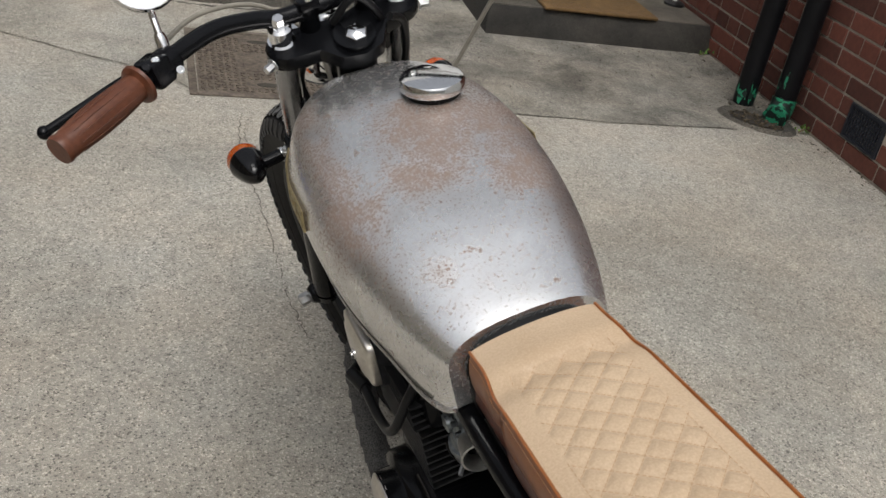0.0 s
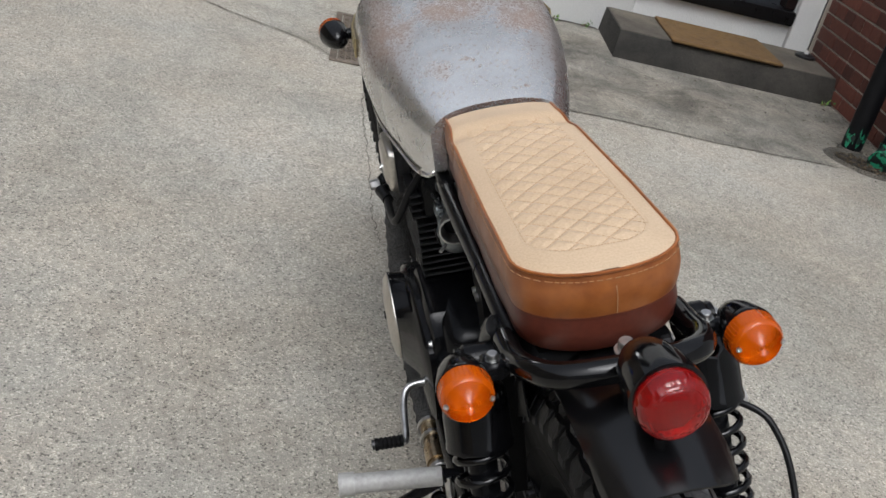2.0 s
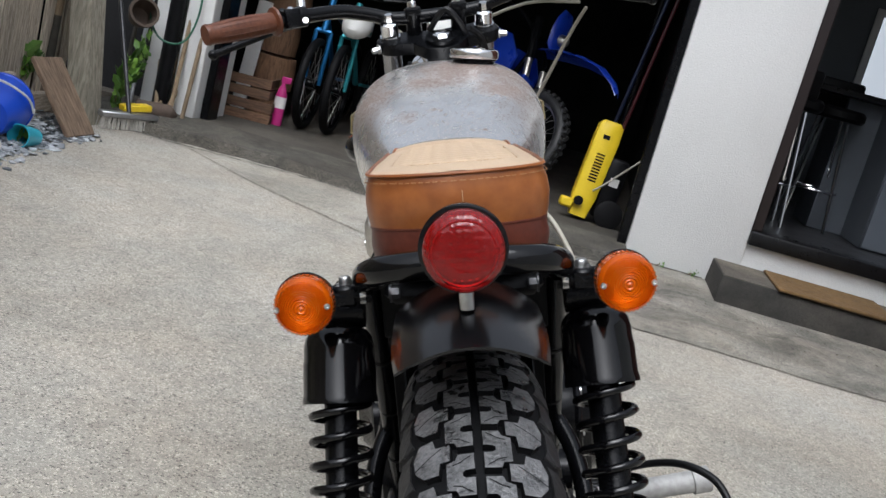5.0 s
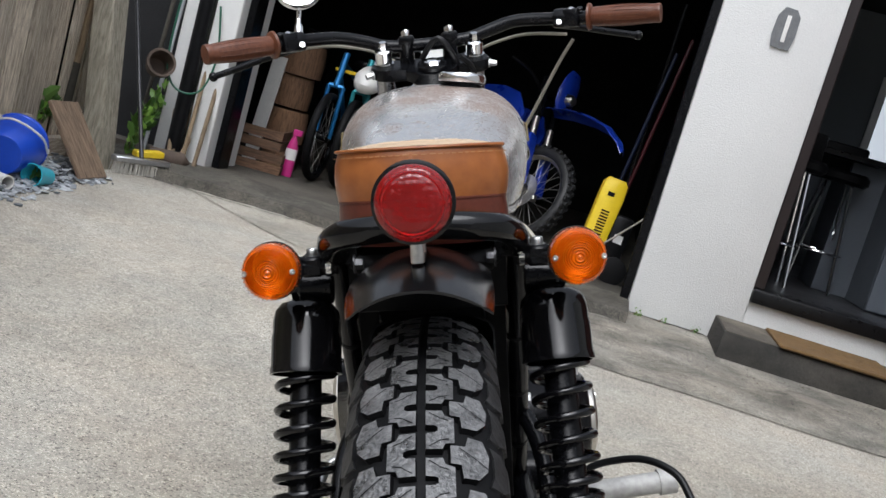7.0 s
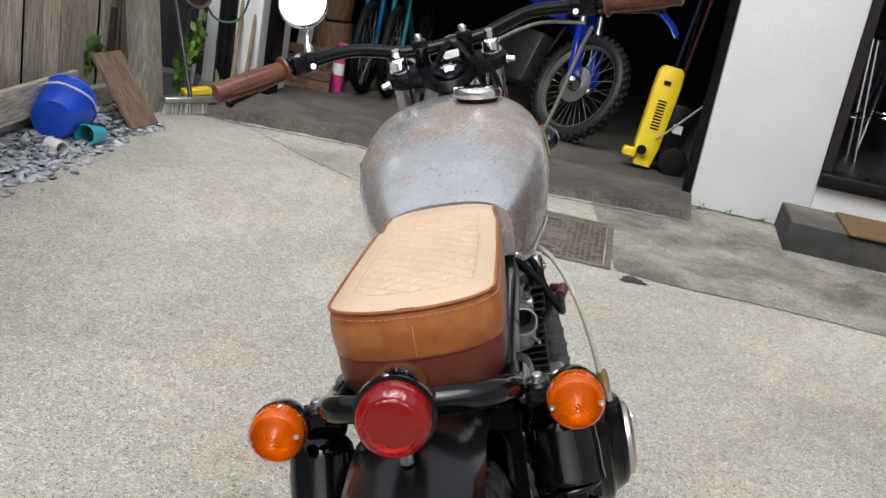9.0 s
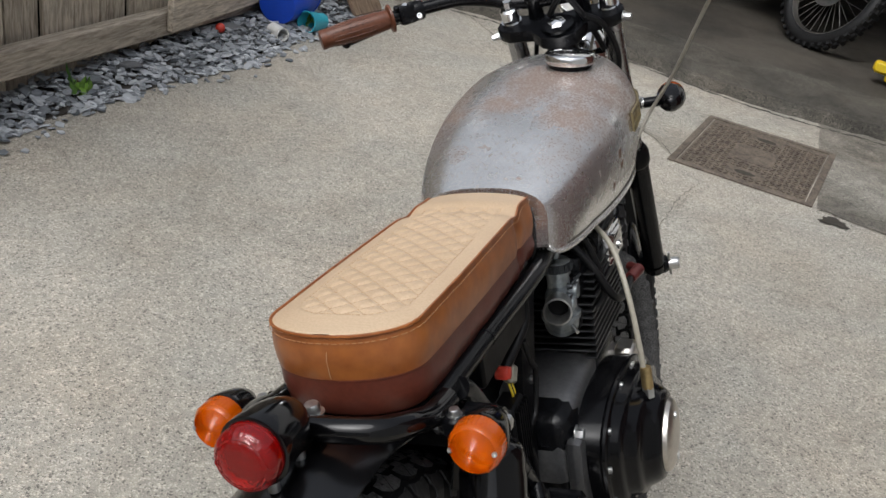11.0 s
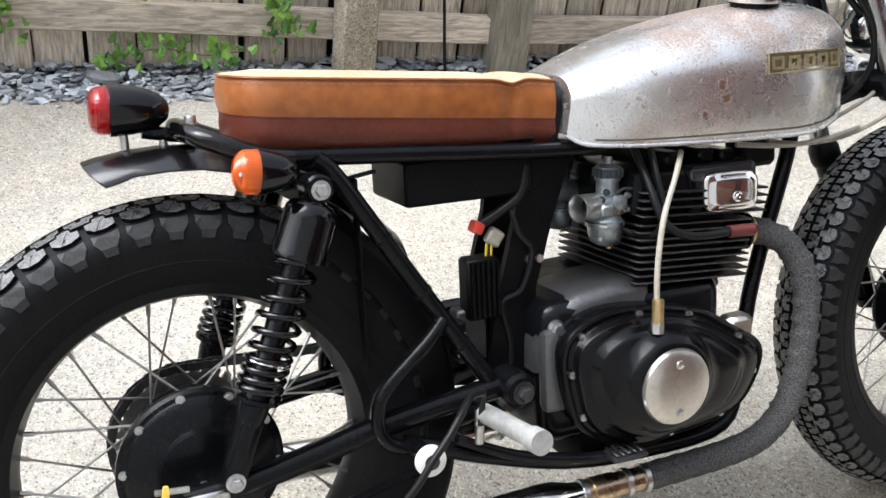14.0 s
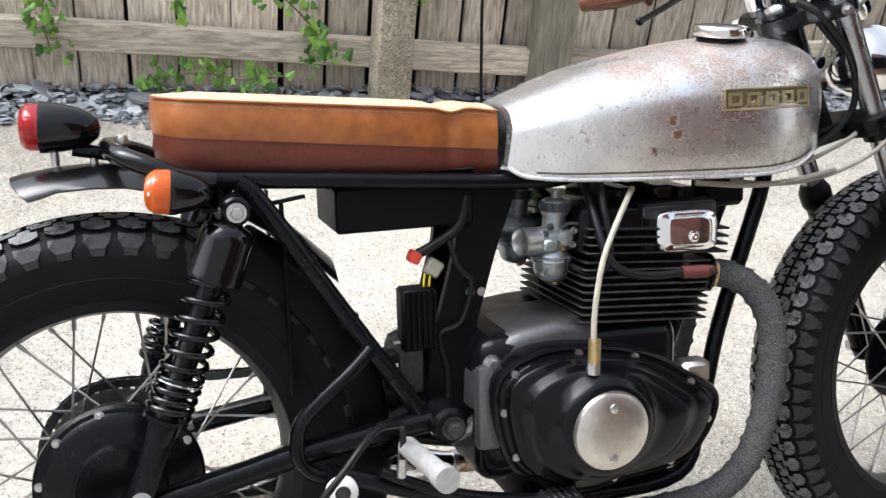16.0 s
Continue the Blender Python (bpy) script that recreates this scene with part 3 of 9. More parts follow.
M_BADGE = material("aged_gold_badge", (0.38, 0.31, 0.17), 0.42, 0.8, 0.3, 60, 0.2)
M_BADGED = material("badge_dark_ground", (0.16, 0.13, 0.085), 0.5, 0.7)
M_SLATEPLATE = material("slate_plaque", (0.14, 0.145, 0.15), 0.7, 0, 0.25, 30, 0.4)
M_MIRROR = material("mirror_glass", (0.9, 0.9, 0.9), 0.02, 1.0, 0.0, 10, 0, rough_vary=0.01)
M_BOARDB = grained("old_brown_board", (0.09, 0.06, 0.04), (0.24, 0.17, 0.115))
# blue pole, dimmed in colour for the garage shade
M_BLUETUBE = material("blue_tube_in_shade", (0.003, 0.008, 0.03), 0.4)
M_ENG = material("engine_gloss_black", (0.003, 0.003, 0.0036), 0.2, 0, 0.2, 20, 0.06, coat=0.08)
M_TOPSTITCH = material("tan_thread", (0.43, 0.285, 0.165), 0.8, 0, 0.1, 60, 0)
M_LUG = material("shoulder_rubber", (0.016, 0.016, 0.0165), 0.5, 0, 0.5, 60, 0.3, fine=220)
M_RIM = material("black_rim_paint", (0.005, 0.005, 0.0055), 0.4, 0, 0.2, 30, 0.05)
M_FIN = material("worn_black_fin", (0.012, 0.012, 0.0125), 0.34, 0, 0.5, 60, 0.1)
for m in (M_BLACK, M_GLOSS, M_MATT, M_ENG, M_PIPE, M_CABLE, M_RIM):
    m.node_tree.nodes["Principled BSDF"].inputs["Specular IOR Level"].default_value = 0.32
M_OLDSTRIP = concrete("stained_strip_concrete", (0.10, 0.092, 0.077), (0.27, 0.25, 0.212), 0.8, 2.6)
M_STRIPL = concrete("worn_strip_concrete", (0.245, 0.227, 0.193), (0.385, 0.36, 0.31), 0.75, 1.8)
M_GUARD = material("satin_guard_paint", (0.004, 0.004, 0.0046), 0.22, 0, 0.2, 20, 0.03, coat=0.08)
M_DEBRIS = pieces("grit_and_leaf_litter", (0.015, 0.012, 0.008), (0.10, 0.075, 0.045), 0.9, 60, True)
for m, level in ((M_MATT, 0.12), (M_RUBBER, 0.15), (M_TREAD, 0.8), (M_BLACK, 0.16), (M_FIN, 0.2), (M_LUG, 0.35), (M_ENG, 0.16), (M_CABLE, 0.25), (M_SHADEDARK, 0.1), (M_WRAP, 0.15), (M_PIPE, 0.15), (M_SILL, 0.25), (M_RIM, 0.15), (M_VENT, 0.2), (M_LOW, 0.3), (M_GRIP, 0.35)):
    m.node_tree.nodes["Principled BSDF"].inputs["Specular IOR Level"].default_value = level
# moulded prisms in the red lens
nodes, links = M_RED.node_tree.nodes, M_RED.node_tree.links
place = nodes.new("ShaderNodeTexCoord")
rows = []
for axis_name in ("X", "Z"):
    w = nodes.new("ShaderNodeTexWave")
    w.bands_direction = axis_name
    w.inputs["Scale"].default_value = 55.0
    links.new(place.outputs["Object"], w.inputs["Vector"])
    rows.append(w)
both = nodes.new("ShaderNodeMath")
both.operation = "MULTIPLY"
links.new(rows[0].outputs["Fac"], both.inputs[0])
links.new(rows[1].outputs["Fac"], both.inputs[1])
relief = nodes.new("ShaderNodeBump")
relief.inputs["Strength"].default_value = 0.22
relief.inputs["Distance"].default_value = 0.002
links.new(both.outputs[0], relief.inputs["Height"])
links.new(relief.outputs[0], nodes["Principled BSDF"].inputs["Normal"])


# ---- the yard: ground, house, walls, fence ----
def structure(ob, label=""):
    return tagged(ob, label, kind="structure")


def ribbon(line, width, z, jitter, seed):
    """A ragged strip along a line on the ground."""
    rnd = random.Random(seed)
    pts = spline([(x, y, z) for x, y in line], 14)
    bm = bmesh.new()
    prev = None
    for i, p in enumerate(pts):
        q = pts[min(i + 1, len(pts) - 1)] - pts[max(i - 1, 0)]
        side = Vector((-q.y, q.x, 0)).normalized()
        p = p + side * rnd.uniform(-jitter, jitter)
        w = width * rnd.uniform(0.25, 1.2)
        pair = (bm.verts.new(p + side * w / 2), bm.verts.new(p - side * w / 2))
        if prev:
            bm.faces.new((prev[0], prev[1], pair[1], pair[0]))
        prev = pair
    return bm


structure(part("ground", bm_box((-400, -400, -0.3), (400, 400, 0)), M_GROUND), "worn pale concrete yard with small washed-out stones")
H = Matrix.Translation((1.575, 4.34, 0)) @ Euler((0, 0, radians(-10.9))).to_matrix().to_4x4()


def hp(x, y, z=0.0):
    return H @ Vector((x, y, z))


for k, (line, w) in enumerate((
        ([(0.095, 2.88), (0.043, 2.67), (0.014, 2.30), (-0.003, 2.09), (-0.015, 1.91), (-0.029, 1.73), (-0.027, 1.57)], 0.0028),
        ([(0.53, 2.975), (0.66, 2.93), (0.80, 2.90), (1.07, 2.87), (1.34, 2.82), (1.53, 2.775), (1.79, 2.74), (2.08, 2.70)], 0.007),
        ([(0.53, 2.95), (0.62, 2.99), (0.78, 3.03)], 0.005),
        ([(-1.46, 4.50), (-1.16, 4.16), (-0.84, 3.82), (-0.44, 3.48), (-0.14, 3.25), (-0.04, 3.10)], 0.005),
        ([(0.05, 2.58), (0.08, 2.75), (0.14, 2.89)], 0.0025))):
    structure(part("ground_crack", ribbon([(p[0], p[1]) for p in line], w, 0.0035, 0.006, k), M_CRACK), "thin dirt-filled crack in the concrete")


def blob(cx, cy, r, z, seed, n=26):
    rnd = random.Random(seed)
    bm = bmesh.new()
    bm.faces.new([bm.verts.new((cx + math.cos(a) * r * q, cy + math.sin(a) * r * 0.7 * q, z)) for a, q in ((2 * math.pi * i / n, rnd.uniform(0.55, 1.1)) for i in range(n))])
    return bm


structure(part("damp_patch", blob(0.59, 2.88, 0.065, 0.0045, 4), M_DAMP), "small dark damp stain beside the drain cover")

# an older strip of concrete lies along the house, beyond the joint
joint = [(-1.46, 4.50), (-1.30, 4.31), (-1.16, 4.16), (-1.0, 3.99), (-0.84, 3.82), (-0.64, 3.65), (-0.44, 3.48), (-0.29, 3.36), (-0.14, 3.25), (-0.04, 3.08), (0.24, 3.02), (0.53, 2.975), (0.66, 2.93), (0.80, 2.90), (1.07, 2.87),
         (1.34, 2.82), (1.53, 2.775), (1.79, 2.74), (2.08, 2.70), (2.62, 2.60)]
for first, last, kind, words in ((0, 11, M_STRIPL, "worn strip of older concrete before the garage"), (11, len(joint) - 1, M_OLDSTRIP, "darker stained strip of older concrete by the house")):
    bm = bmesh.new()
    lo = [bm.verts.new((x, y, 0.0026)) for x, y in joint[first:last + 1]]
    hi = [bm.verts.new((x, 4.62 - 0.193 * (x - 0.2), 0.0026)) for x, y in joint[first:last + 1]]
    for k in range(len(lo) - 1):
        bm.faces.new((lo[k], lo[k + 1], hi[k + 1], hi[k]))
    structure(part("old_concrete_strip", bm, kind), words)
rnd = random.Random(21)
vs, fs = [], []
for k in range(420):
    if rnd.random() < 0.55:
        p = hp(1.2 - abs(rnd.gauss(0, 0.07)), rnd.uniform(-2.6, 0.0))
    elif rnd.random() < 0.5:
        p = hp(rnd.gauss(1.0, 0.12), rnd.gauss(-1.33, 0.12))
    else:
        p = hp(rnd.uniform(-0.4, 1.2), -0.45 - abs(rnd.gauss(0, 0.25)))
    r = rnd.uniform(0.002, 0.007)
    b0, z0 = len(vs), 0.004
    a0 = rnd.uniform(0, 6)
    vs += [(p.x + r * math.cos(a0 + q * 1.57) * rnd.uniform(0.5, 1.2), p.y + r * math.sin(a0 + q * 1.57), z0) for q in range(4)] + [(p.x, p.y, z0 + r * 0.7)]
    fs += [(b0 + q, b0 + (q + 1) % 4, b0 + 4) for q in range(4)]
me = bpy.data.meshes.new("litter")
me.from_pydata(vs, [], fs)
me.materials.append(M_DEBRIS)
tagged(new("litter", me), "dark grit and leaf litter along wall and step", "litter", kind="stuff")

# garage slab with a broken front edge
rnd = random.Random(7)
bm = bmesh.new()
edge = [(-3.6 + 0.06 * i, -0.44 - 0.05 * math.sin(i * 0.21) + rnd.uniform(-0.012, 0.012)) for i in range(53)]
top = [bm.verts.new(H @ Vector((x, y + 0.03, 0.058 + rnd.uniform(-0.006, 0.004)))) for x, y in edge]
low = [bm.verts.new(H @ Vector((x, y - 0.01 + rnd.uniform(-0.012, 0.012), -0.02))) for x, y in edge]
back = [bm.verts.new(H @ Vector((x, 0.12, 0.064))) for x, y in edge]
for i in range(len(edge) - 1):
    bm.faces.new((low[i], low[i + 1], top[i + 1], top[i]))
    bm.faces.new((top[i], top[i + 1], back[i + 1], back[i]))
bm.faces.new((low[-1], bm.verts.new(H @ Vector((edge[-1][0], 0.12, -0.02))), back[-1], top[-1]))
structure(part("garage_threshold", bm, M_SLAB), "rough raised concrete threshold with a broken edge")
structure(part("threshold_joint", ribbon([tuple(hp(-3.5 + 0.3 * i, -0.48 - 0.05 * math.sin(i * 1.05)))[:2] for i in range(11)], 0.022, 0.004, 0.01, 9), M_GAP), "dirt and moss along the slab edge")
# floor colour carries the indoor shade
structure(part("floor", bm_box((-4.2, 0.12, -0.1), (-0.3, 5.2, 0.062), m=H), M_GFLOOR), "concrete garage floor darkened for indoor shade")

structure(part("wall_foot_dirt", ribbon([tuple(hp(-0.49 + 0.05 * i, -0.012 - 0.006 * math.sin(i * 1.7)))[:2] for i in range(10)], 0.030, 0.006, 0.006, 15), M_GAP), "dirt and moss along the wall foot")

# house wall with its doorway, and the garage round its opening
structure(part("wall_house", bm_box((-0.485, 0.0, -0.1), (0.13, 0.26, 3.2), 0.012, m=H, seg=2), M_RENDER), "white roughcast house wall")
structure(part("wall_house_end", bm_box((1.005, 0.0, 0.10), (1.15, 0.26, 3.2), 0.01, m=H), M_RENDER), "white roughcast strip beside the door")
structure(part("wall_over_door", bm_box((0.13, 0.002, 2.3), (1.005, 0.258, 3.2), m=H), M_RENDER), "white roughcast wall over the door")
structure(part("door_riser", bm_box((0.13, 0.02, -0.1), (1.005, 0.2, 0.25), m=H), M_RENDER), "white painted riser under the door sill")
structure(part("wall_over_garage", bm_box((-3.094, 0.002, 2.25), (-0.485, 0.258, 3.2), m=H), M_RENDER), "white wall over the garage door")
structure(part("garage_jamb", bm_box((-0.535, 0.03, 0.05), (-0.487, 0.16, 2.25), 0.004, m=H), M_BLACK), "black door frame of the garage")
structure(part("garage_jamb", bm_box((-3.094, 0.13, 0.05), (-3.045, 0.28, 2.25), 0.004, m=H), M_BLACK), "black door frame of the garage")
structure(part("wall_pillar", bm_box((-3.262, 0.05, -0.05), (-3.095, 0.5, 3.2), 0.008, m=H), M_RENDER), "white painted pillar beside the garage")
structure(part("drainpipe_back", bm_lathe([(0.045, -0.05), (0.045, 3.0)], Matrix.Translation(hp(-3.312, 0.03)), 14), M_PIPE), "black rainwater pipe")
structure(part("wall_pillar_narrow", bm_box((-3.45, 0.05, -0.05), (-3.362, 0.3, 3.2), 0.008, m=H), M_RENDER), "white painted narrow pillar")
# garage shell: its darkness is set in the surface colour
structure(part("wall_garage_left", bm_box((-4.3, 0.4, -0.1), (-4.2, 5.3, 3.2), m=H), M_SHADEDARK))
structure(part("wall_garage_back", bm_box((-4.3, 5.2, -0.1), (-0.3, 5.3, 3.2), m=H), M_SHADEDARK))
structure(part("wall_garage_right", bm_box((-0.42, 0.262, -0.1), (-0.3, 5.2, 3.2), m=H), M_SHADEDARK))
structure(part("ceiling_garage", bm_box((-4.3, 0.3, 2.5), (2.7, 5.3, 2.6), m=H), M_SHADEDARK))
structure(part("wall_behind_tools", bm_box((-4.3, 0.3, -0.1), (-3.3, 0.4, 3.2), m=H), M_SHADEDARK))

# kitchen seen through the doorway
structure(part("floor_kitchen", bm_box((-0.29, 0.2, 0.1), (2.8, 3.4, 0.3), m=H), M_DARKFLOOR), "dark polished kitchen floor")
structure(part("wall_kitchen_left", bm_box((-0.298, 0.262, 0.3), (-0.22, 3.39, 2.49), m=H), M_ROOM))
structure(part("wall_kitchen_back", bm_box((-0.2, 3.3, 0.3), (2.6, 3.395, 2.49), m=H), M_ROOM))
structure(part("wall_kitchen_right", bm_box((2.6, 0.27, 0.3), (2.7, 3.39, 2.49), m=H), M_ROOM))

# door frame, open door leaf and sill
structure(part("door_frame", bm_box((0.132, 0.03, 0.33), (0.19, 0.13, 2.3), 0.004, m=H), M_DOORFRAME), "dark red-brown painted door frame")
structure(part("door_frame", bm_box((0.945, 0.03, 0.33), (1.003, 0.13, 2.3), 0.004, m=H), M_DOORFRAME), "dark red-brown painted door frame")
structure(part("door_frame", bm_box((0.19, 0.03, 2.22), (0.945, 0.13, 2.298), 0.004, m=H), M_DOORFRAME), "dark red-brown painted door frame")
structure(part("door_sill", bm_box((0.131, -0.02, 0.252), (1.004, 0.2, 0.328), 0.008, m=H, seg=2), M_SILL), "black painted door sill")

# step
bm = bmesh.new()
profile = [(-0.535, -0.05), (-0.535, 0.0), (-0.487, 0.119), (-0.478, 0.129), (-0.001, 0.129), (-0.001, -0.05)]
rings = []
for x, k in ((-0.032, 1.0), (-0.014, 0.985), (-0.008, 0.97), (1.149, 0.97)):
    rings.append([H @ Vector((x - (0.014 * (1 - max(0.0, z) / 0.129) if x < 0 else 0.0), y, z if z < 0.1 or x > -0.03 else z - 0.012)) for y, z in profile])
skin(bm, rings[1:])
structure(part("door_step", bm, M_STEP), "dark grey concrete doorstep")
structure(part("step_top", bm_box((-0.006, -0.474, 0.1285), (1.147, -0.005, 0.1335), 0.002, m=H), M_STEPTOP), "lighter top of the concrete doorstep")
mat_bm = bm_box((-0.295, -0.235, 0), (0.295, 0.235, 0.016), 0.005)
mat_bm = tagged(part("doormat", mat_bm, M_MAT), "brown coir doormat lying over the concrete doorstep", "doormat")
mat_bm.matrix_basis = H @ pose(0.545, -0.272, 0.1345, 0, 0, 0.5)
pad = thing("door_stop", H @ pose(1.085, -0.14, 0.134), "grey door stop with a white knob on the step", "door stop")
part("base", bm_lathe([(0.055, 0), (0.055, 0.012), (0.035, 0.022), (0.0, 0.022)], seg=20), M_ALLOYD, pad)
part("knob", bm_lathe([(0.012, 0.02), (0.014, 0.035), (0, 0.042)], seg=12), M_WHITEP, pad)

# brick wall: mortar core, single bricks near, plain above
core = structure(part("wall_brick", bm_box((1.1495, -3.2, -0.05), (1.45, 0.0, 3.2), m=H), M_MORTAR), "red brick wall with pale joints")
core_up = structure(part("wall_brick_upper", bm_box((1.1445, -3.2, 1.0), (1.149, 0.0, 3.2), m=H), M_BRICK), "red brick wall")
# unseen pale wall, added as a reflector for the tank and engine
structure(part("wall_added_side", bm_box((1.16, -7.0, -0.05), (1.44, -3.205, 2.6), m=H), M_RENDER), "added unseen white wall that brightens the tank flank")
# unseen wall added behind the camera to close the surroundings
structure(part("wall_behind", bm_box((-9, -6.2, -0.1), (9, -6.0, 3.0)), M_RENDER), "added unseen white wall behind the camera")

# fence
fence = structure(new("fence"), "weathered grey timber fence on posts")
# south of the timber post the fence swings away by a few degrees
KINK = Matrix.Translation((-2.045, 1.5, 0)) @ Euler((0, 0, radians(-6.3))).to_matrix().to_4x4() @ Matrix.Translation((2.045, -1.5, 0))
rnd = random.Random(3)
y = -3.2
k = 0
while y < 4.62:
    w = rnd.uniform(0.125, 0.175)
    hgt = rnd.uniform(1.55, 1.62)
    dx = rnd.choice((0.0, 0.0, 0.012, 0.02))
    bm = bm_box((-2.125 - dx, y, 0.03), (-2.105 - dx, y + w, hgt), 0.003)
    ob = part("board", bm, M_BOARD, fence)
    if y < 1.46:
        ob.matrix_basis = KINK
    y += w + rnd.choice((0.003, 0.006, 0.014, 0.02))


def rail_z(y):
    return 0.279 - 0.04 * y


for y0, y1 in ((-3.2, 0.9), (0.985, 1.47), (1.585, 4.55)):
    bm = bm_box((-2.103, y0, -0.099), (-2.045, y1, 0.0), 0.006)
    for v in bm.verts:
        v.co.z += rail_z(v.co.y)
    for ob in (part("rail", bm, M_RAIL, fence), part("top_rail", bm_box((-2.103, y0, 1.25), (-2.045, y1, 1.35), 0.006), M_RAIL, fence)):
        if y0 < 1.4:
            ob.matrix_basis = KINK
part("concrete_post", bm_box((-2.095, 0.875, -0.1), (-1.965, 0.998, 1.7), 0.012, seg=2), M_AGG, fence, "square post of exposed pebble concrete")
part("timber_post", bm_box((-2.085, 1.462, -0.1), (-1.965, 1.592, 1.7), 0.008, seg=2), M_POST, fence, "square grey timber post")
bm = bm_box((-0.06, -0.075, -0.1), (0.06, 0.075, 1.8), 0.008, m=Matrix.Translation(hp(-3.37, -0.68)) @ Euler((radians(-2), radians(-9), radians(-11))).to_matrix().to_4x4())
part("timber_post", bm, M_POST, fence, "split grey timber post")
part("low_board", bm_box((-2.04, 2.6, 0.1), (-2.01, 3.75, 0.25), 0.004), M_RAIL, fence)
structure(part("cable_on_fence", bm_tube([(-2.03, 1.235, 1.6), (-2.03, 1.24, 0.6), (-2.01, 1.262, 0.2), (-1.99, 1.275, 0.03)], 0.006, 8), M_CABLE), "thin black cable down the fence")

# near-black boxes added behind the boards so the gaps read as shade
structure(part("fence_gap_backing", bm_box((-2.6, 1.4, -0.05), (-2.165, 4.6, 1.5)), M_SHADEDARK), "added dark backing that shades the fence gaps")
structure(part("fence_gap_backing", bm_box((-2.6, -3.2, -0.05), (-2.165, 1.5, 1.5), m=KINK), M_SHADEDARK), "added dark backing that shades the fence gaps")

# slate chips
EDGE = ((-3.0, -2.38), (-0.27, -2.094), (0.15, -2.065), (0.69, -1.985), (1.0, -1.965), (1.57, -1.938), (2.65, -1.785), (3.4, -1.73), (4.3, -1.72))


def slate_edge(y):
    for (y0, x0), (y1, x1) in zip(EDGE, EDGE[1:]):
        if y0 <= y <= y1:
            return x0 + (x1 - x0) * (y - y0) / (y1 - y0)


rnd = random.Random(5)
vs, fs = [], []
for i in range(7600):
    y = rnd.uniform(-2.2, 4.05)
    e = slate_edge(y) + 0.018 * math.sin(y * 5.1) + 0.012 * math.sin(y * 13)
    x = e - 0.34 * rnd.random() if rnd.random() < 0.96 else e + abs(rnd.gauss(0, 0.035))
    lift = max(0.0, min(1.0, (e - x) / 0.16)) * 0.05
    r = rnd.uniform(0.008, 0.024) if rnd.random() < 0.9 else rnd.uniform(0.024, 0.042)
    m = Matrix.Translation((x, y, 0.006 + rnd.uniform(0, 1) * lift)) @ Euler((rnd.gauss(0, 0.22), rnd.gauss(0, 0.22), rnd.uniform(0, 6.3))).to_matrix().to_4x4()
    n = rnd.choice((4, 5, 6))
    ring = [(math.cos(2 * math.pi * j / n + rnd.uniform(-0.3, 0.3)) * r * rnd.uniform(0.75, 1.15), math.sin(2 * math.pi * j / n) * r * rnd.uniform(0.5, 0.8)) for j in range(n)]
    th = rnd.uniform(0.0012, 0.0032)
    b0 = len(vs)
    vs += [tuple(m @ Vector((a, b, th))) for a, b in ring] + [tuple(m @ Vector((a * 1.1, b * 1.1, -th))) for a, b in ring]
    fs.append(tuple(range(b0, b0 + n)))
    fs += [(b0 + j, b0 + n + j, b0 + n + (j + 1) % n, b0 + (j + 1) % n) for j in range(n)]
me = bpy.data.meshes.new("slate_gravel")
me.from_pydata(vs, [], fs)
me.materials.append(M_SLATE)
tagged(new("slate_gravel", me), "grey slate chippings in a strip along the fence", "gravel", kind="stuff")
bm = bmesh.new()
soil = [[bm.verts.new((slate_edge(y) - d, y, 0.006)) for d in (0.02, 0.5)] for y in [-2.9 + 0.3 * k for k in range(24)]]
for a, b in zip(soil, soil[1:]):
    bm.faces.new((a[0], b[0], b[1], a[1]))
structure(part("soil", bm, M_DAMP), "dark soil under the slate chippings")


# ---- the motorcycle: built upright, x to its right, y ahead, then leant over on its stand ----
LEAN = pose(0.104, 0.003, 0.006, 0.6, -18.91, -0.19)
bike = thing("motorcycle", LEAN, "black custom motorcycle with bare steel tank and tan seat", "motorcycle")
STEER_AT = Vector((0, 1.03, 0.93))
STEER = Matrix.Translation(STEER_AT) @ Matrix.Rotation(radians(8), 4, Vector((0, -0.39, 0.92)).normalized()) @ Matrix.Translation(-STEER_AT)


def bp(name, bm, mat, parent=None, label="", **k):
    return part(name, bm, mat, parent or bike, label, **k)


def fp(name, bm, mat, parent=None, label="", **k):
    """A part that turns with the forks."""
    bmesh.ops.transform(bm, matrix=STEER, verts=bm.verts)
    return part(name, bm, mat, parent or bike, label, **k)


def sides(fn):
    for s in (1, -1):
        fn(s)


# tank
TANK = [(0.545, 0.821, 0.0895, 0.740, 0.012), (0.562, 0.828, 0.099, 0.728, 0.011), (0.60, 0.842, 0.114, 0.722, 0.008), (0.66, 0.863, 0.131, 0.718, 0.003),
        (0.74, 0.882, 0.146, 0.716, 0.0), (0.82, 0.897, 0.152, 0.714, 0), (0.90, 0.906, 0.1495, 0.712, 0), (0.95, 0.905, 0.1395, 0.714, 0),
        (0.99, 0.902, 0.125, 0.720, 0), (1.02, 0.895, 0.108, 0.730, 0), (1.045, 0.882, 0.086, 0.745, 0), (1.06, 0.862, 0.060, 0.765, 0), (1.068, 0.835, 0.03, 0.785, 0)]


def tank_half(y):
    for a, b in zip(TANK, TANK[1:]):
        if a[0] <= y <= b[0]:
            return a[2] + (b[2] - a[2]) * (y - a[0]) / (b[0] - a[0])


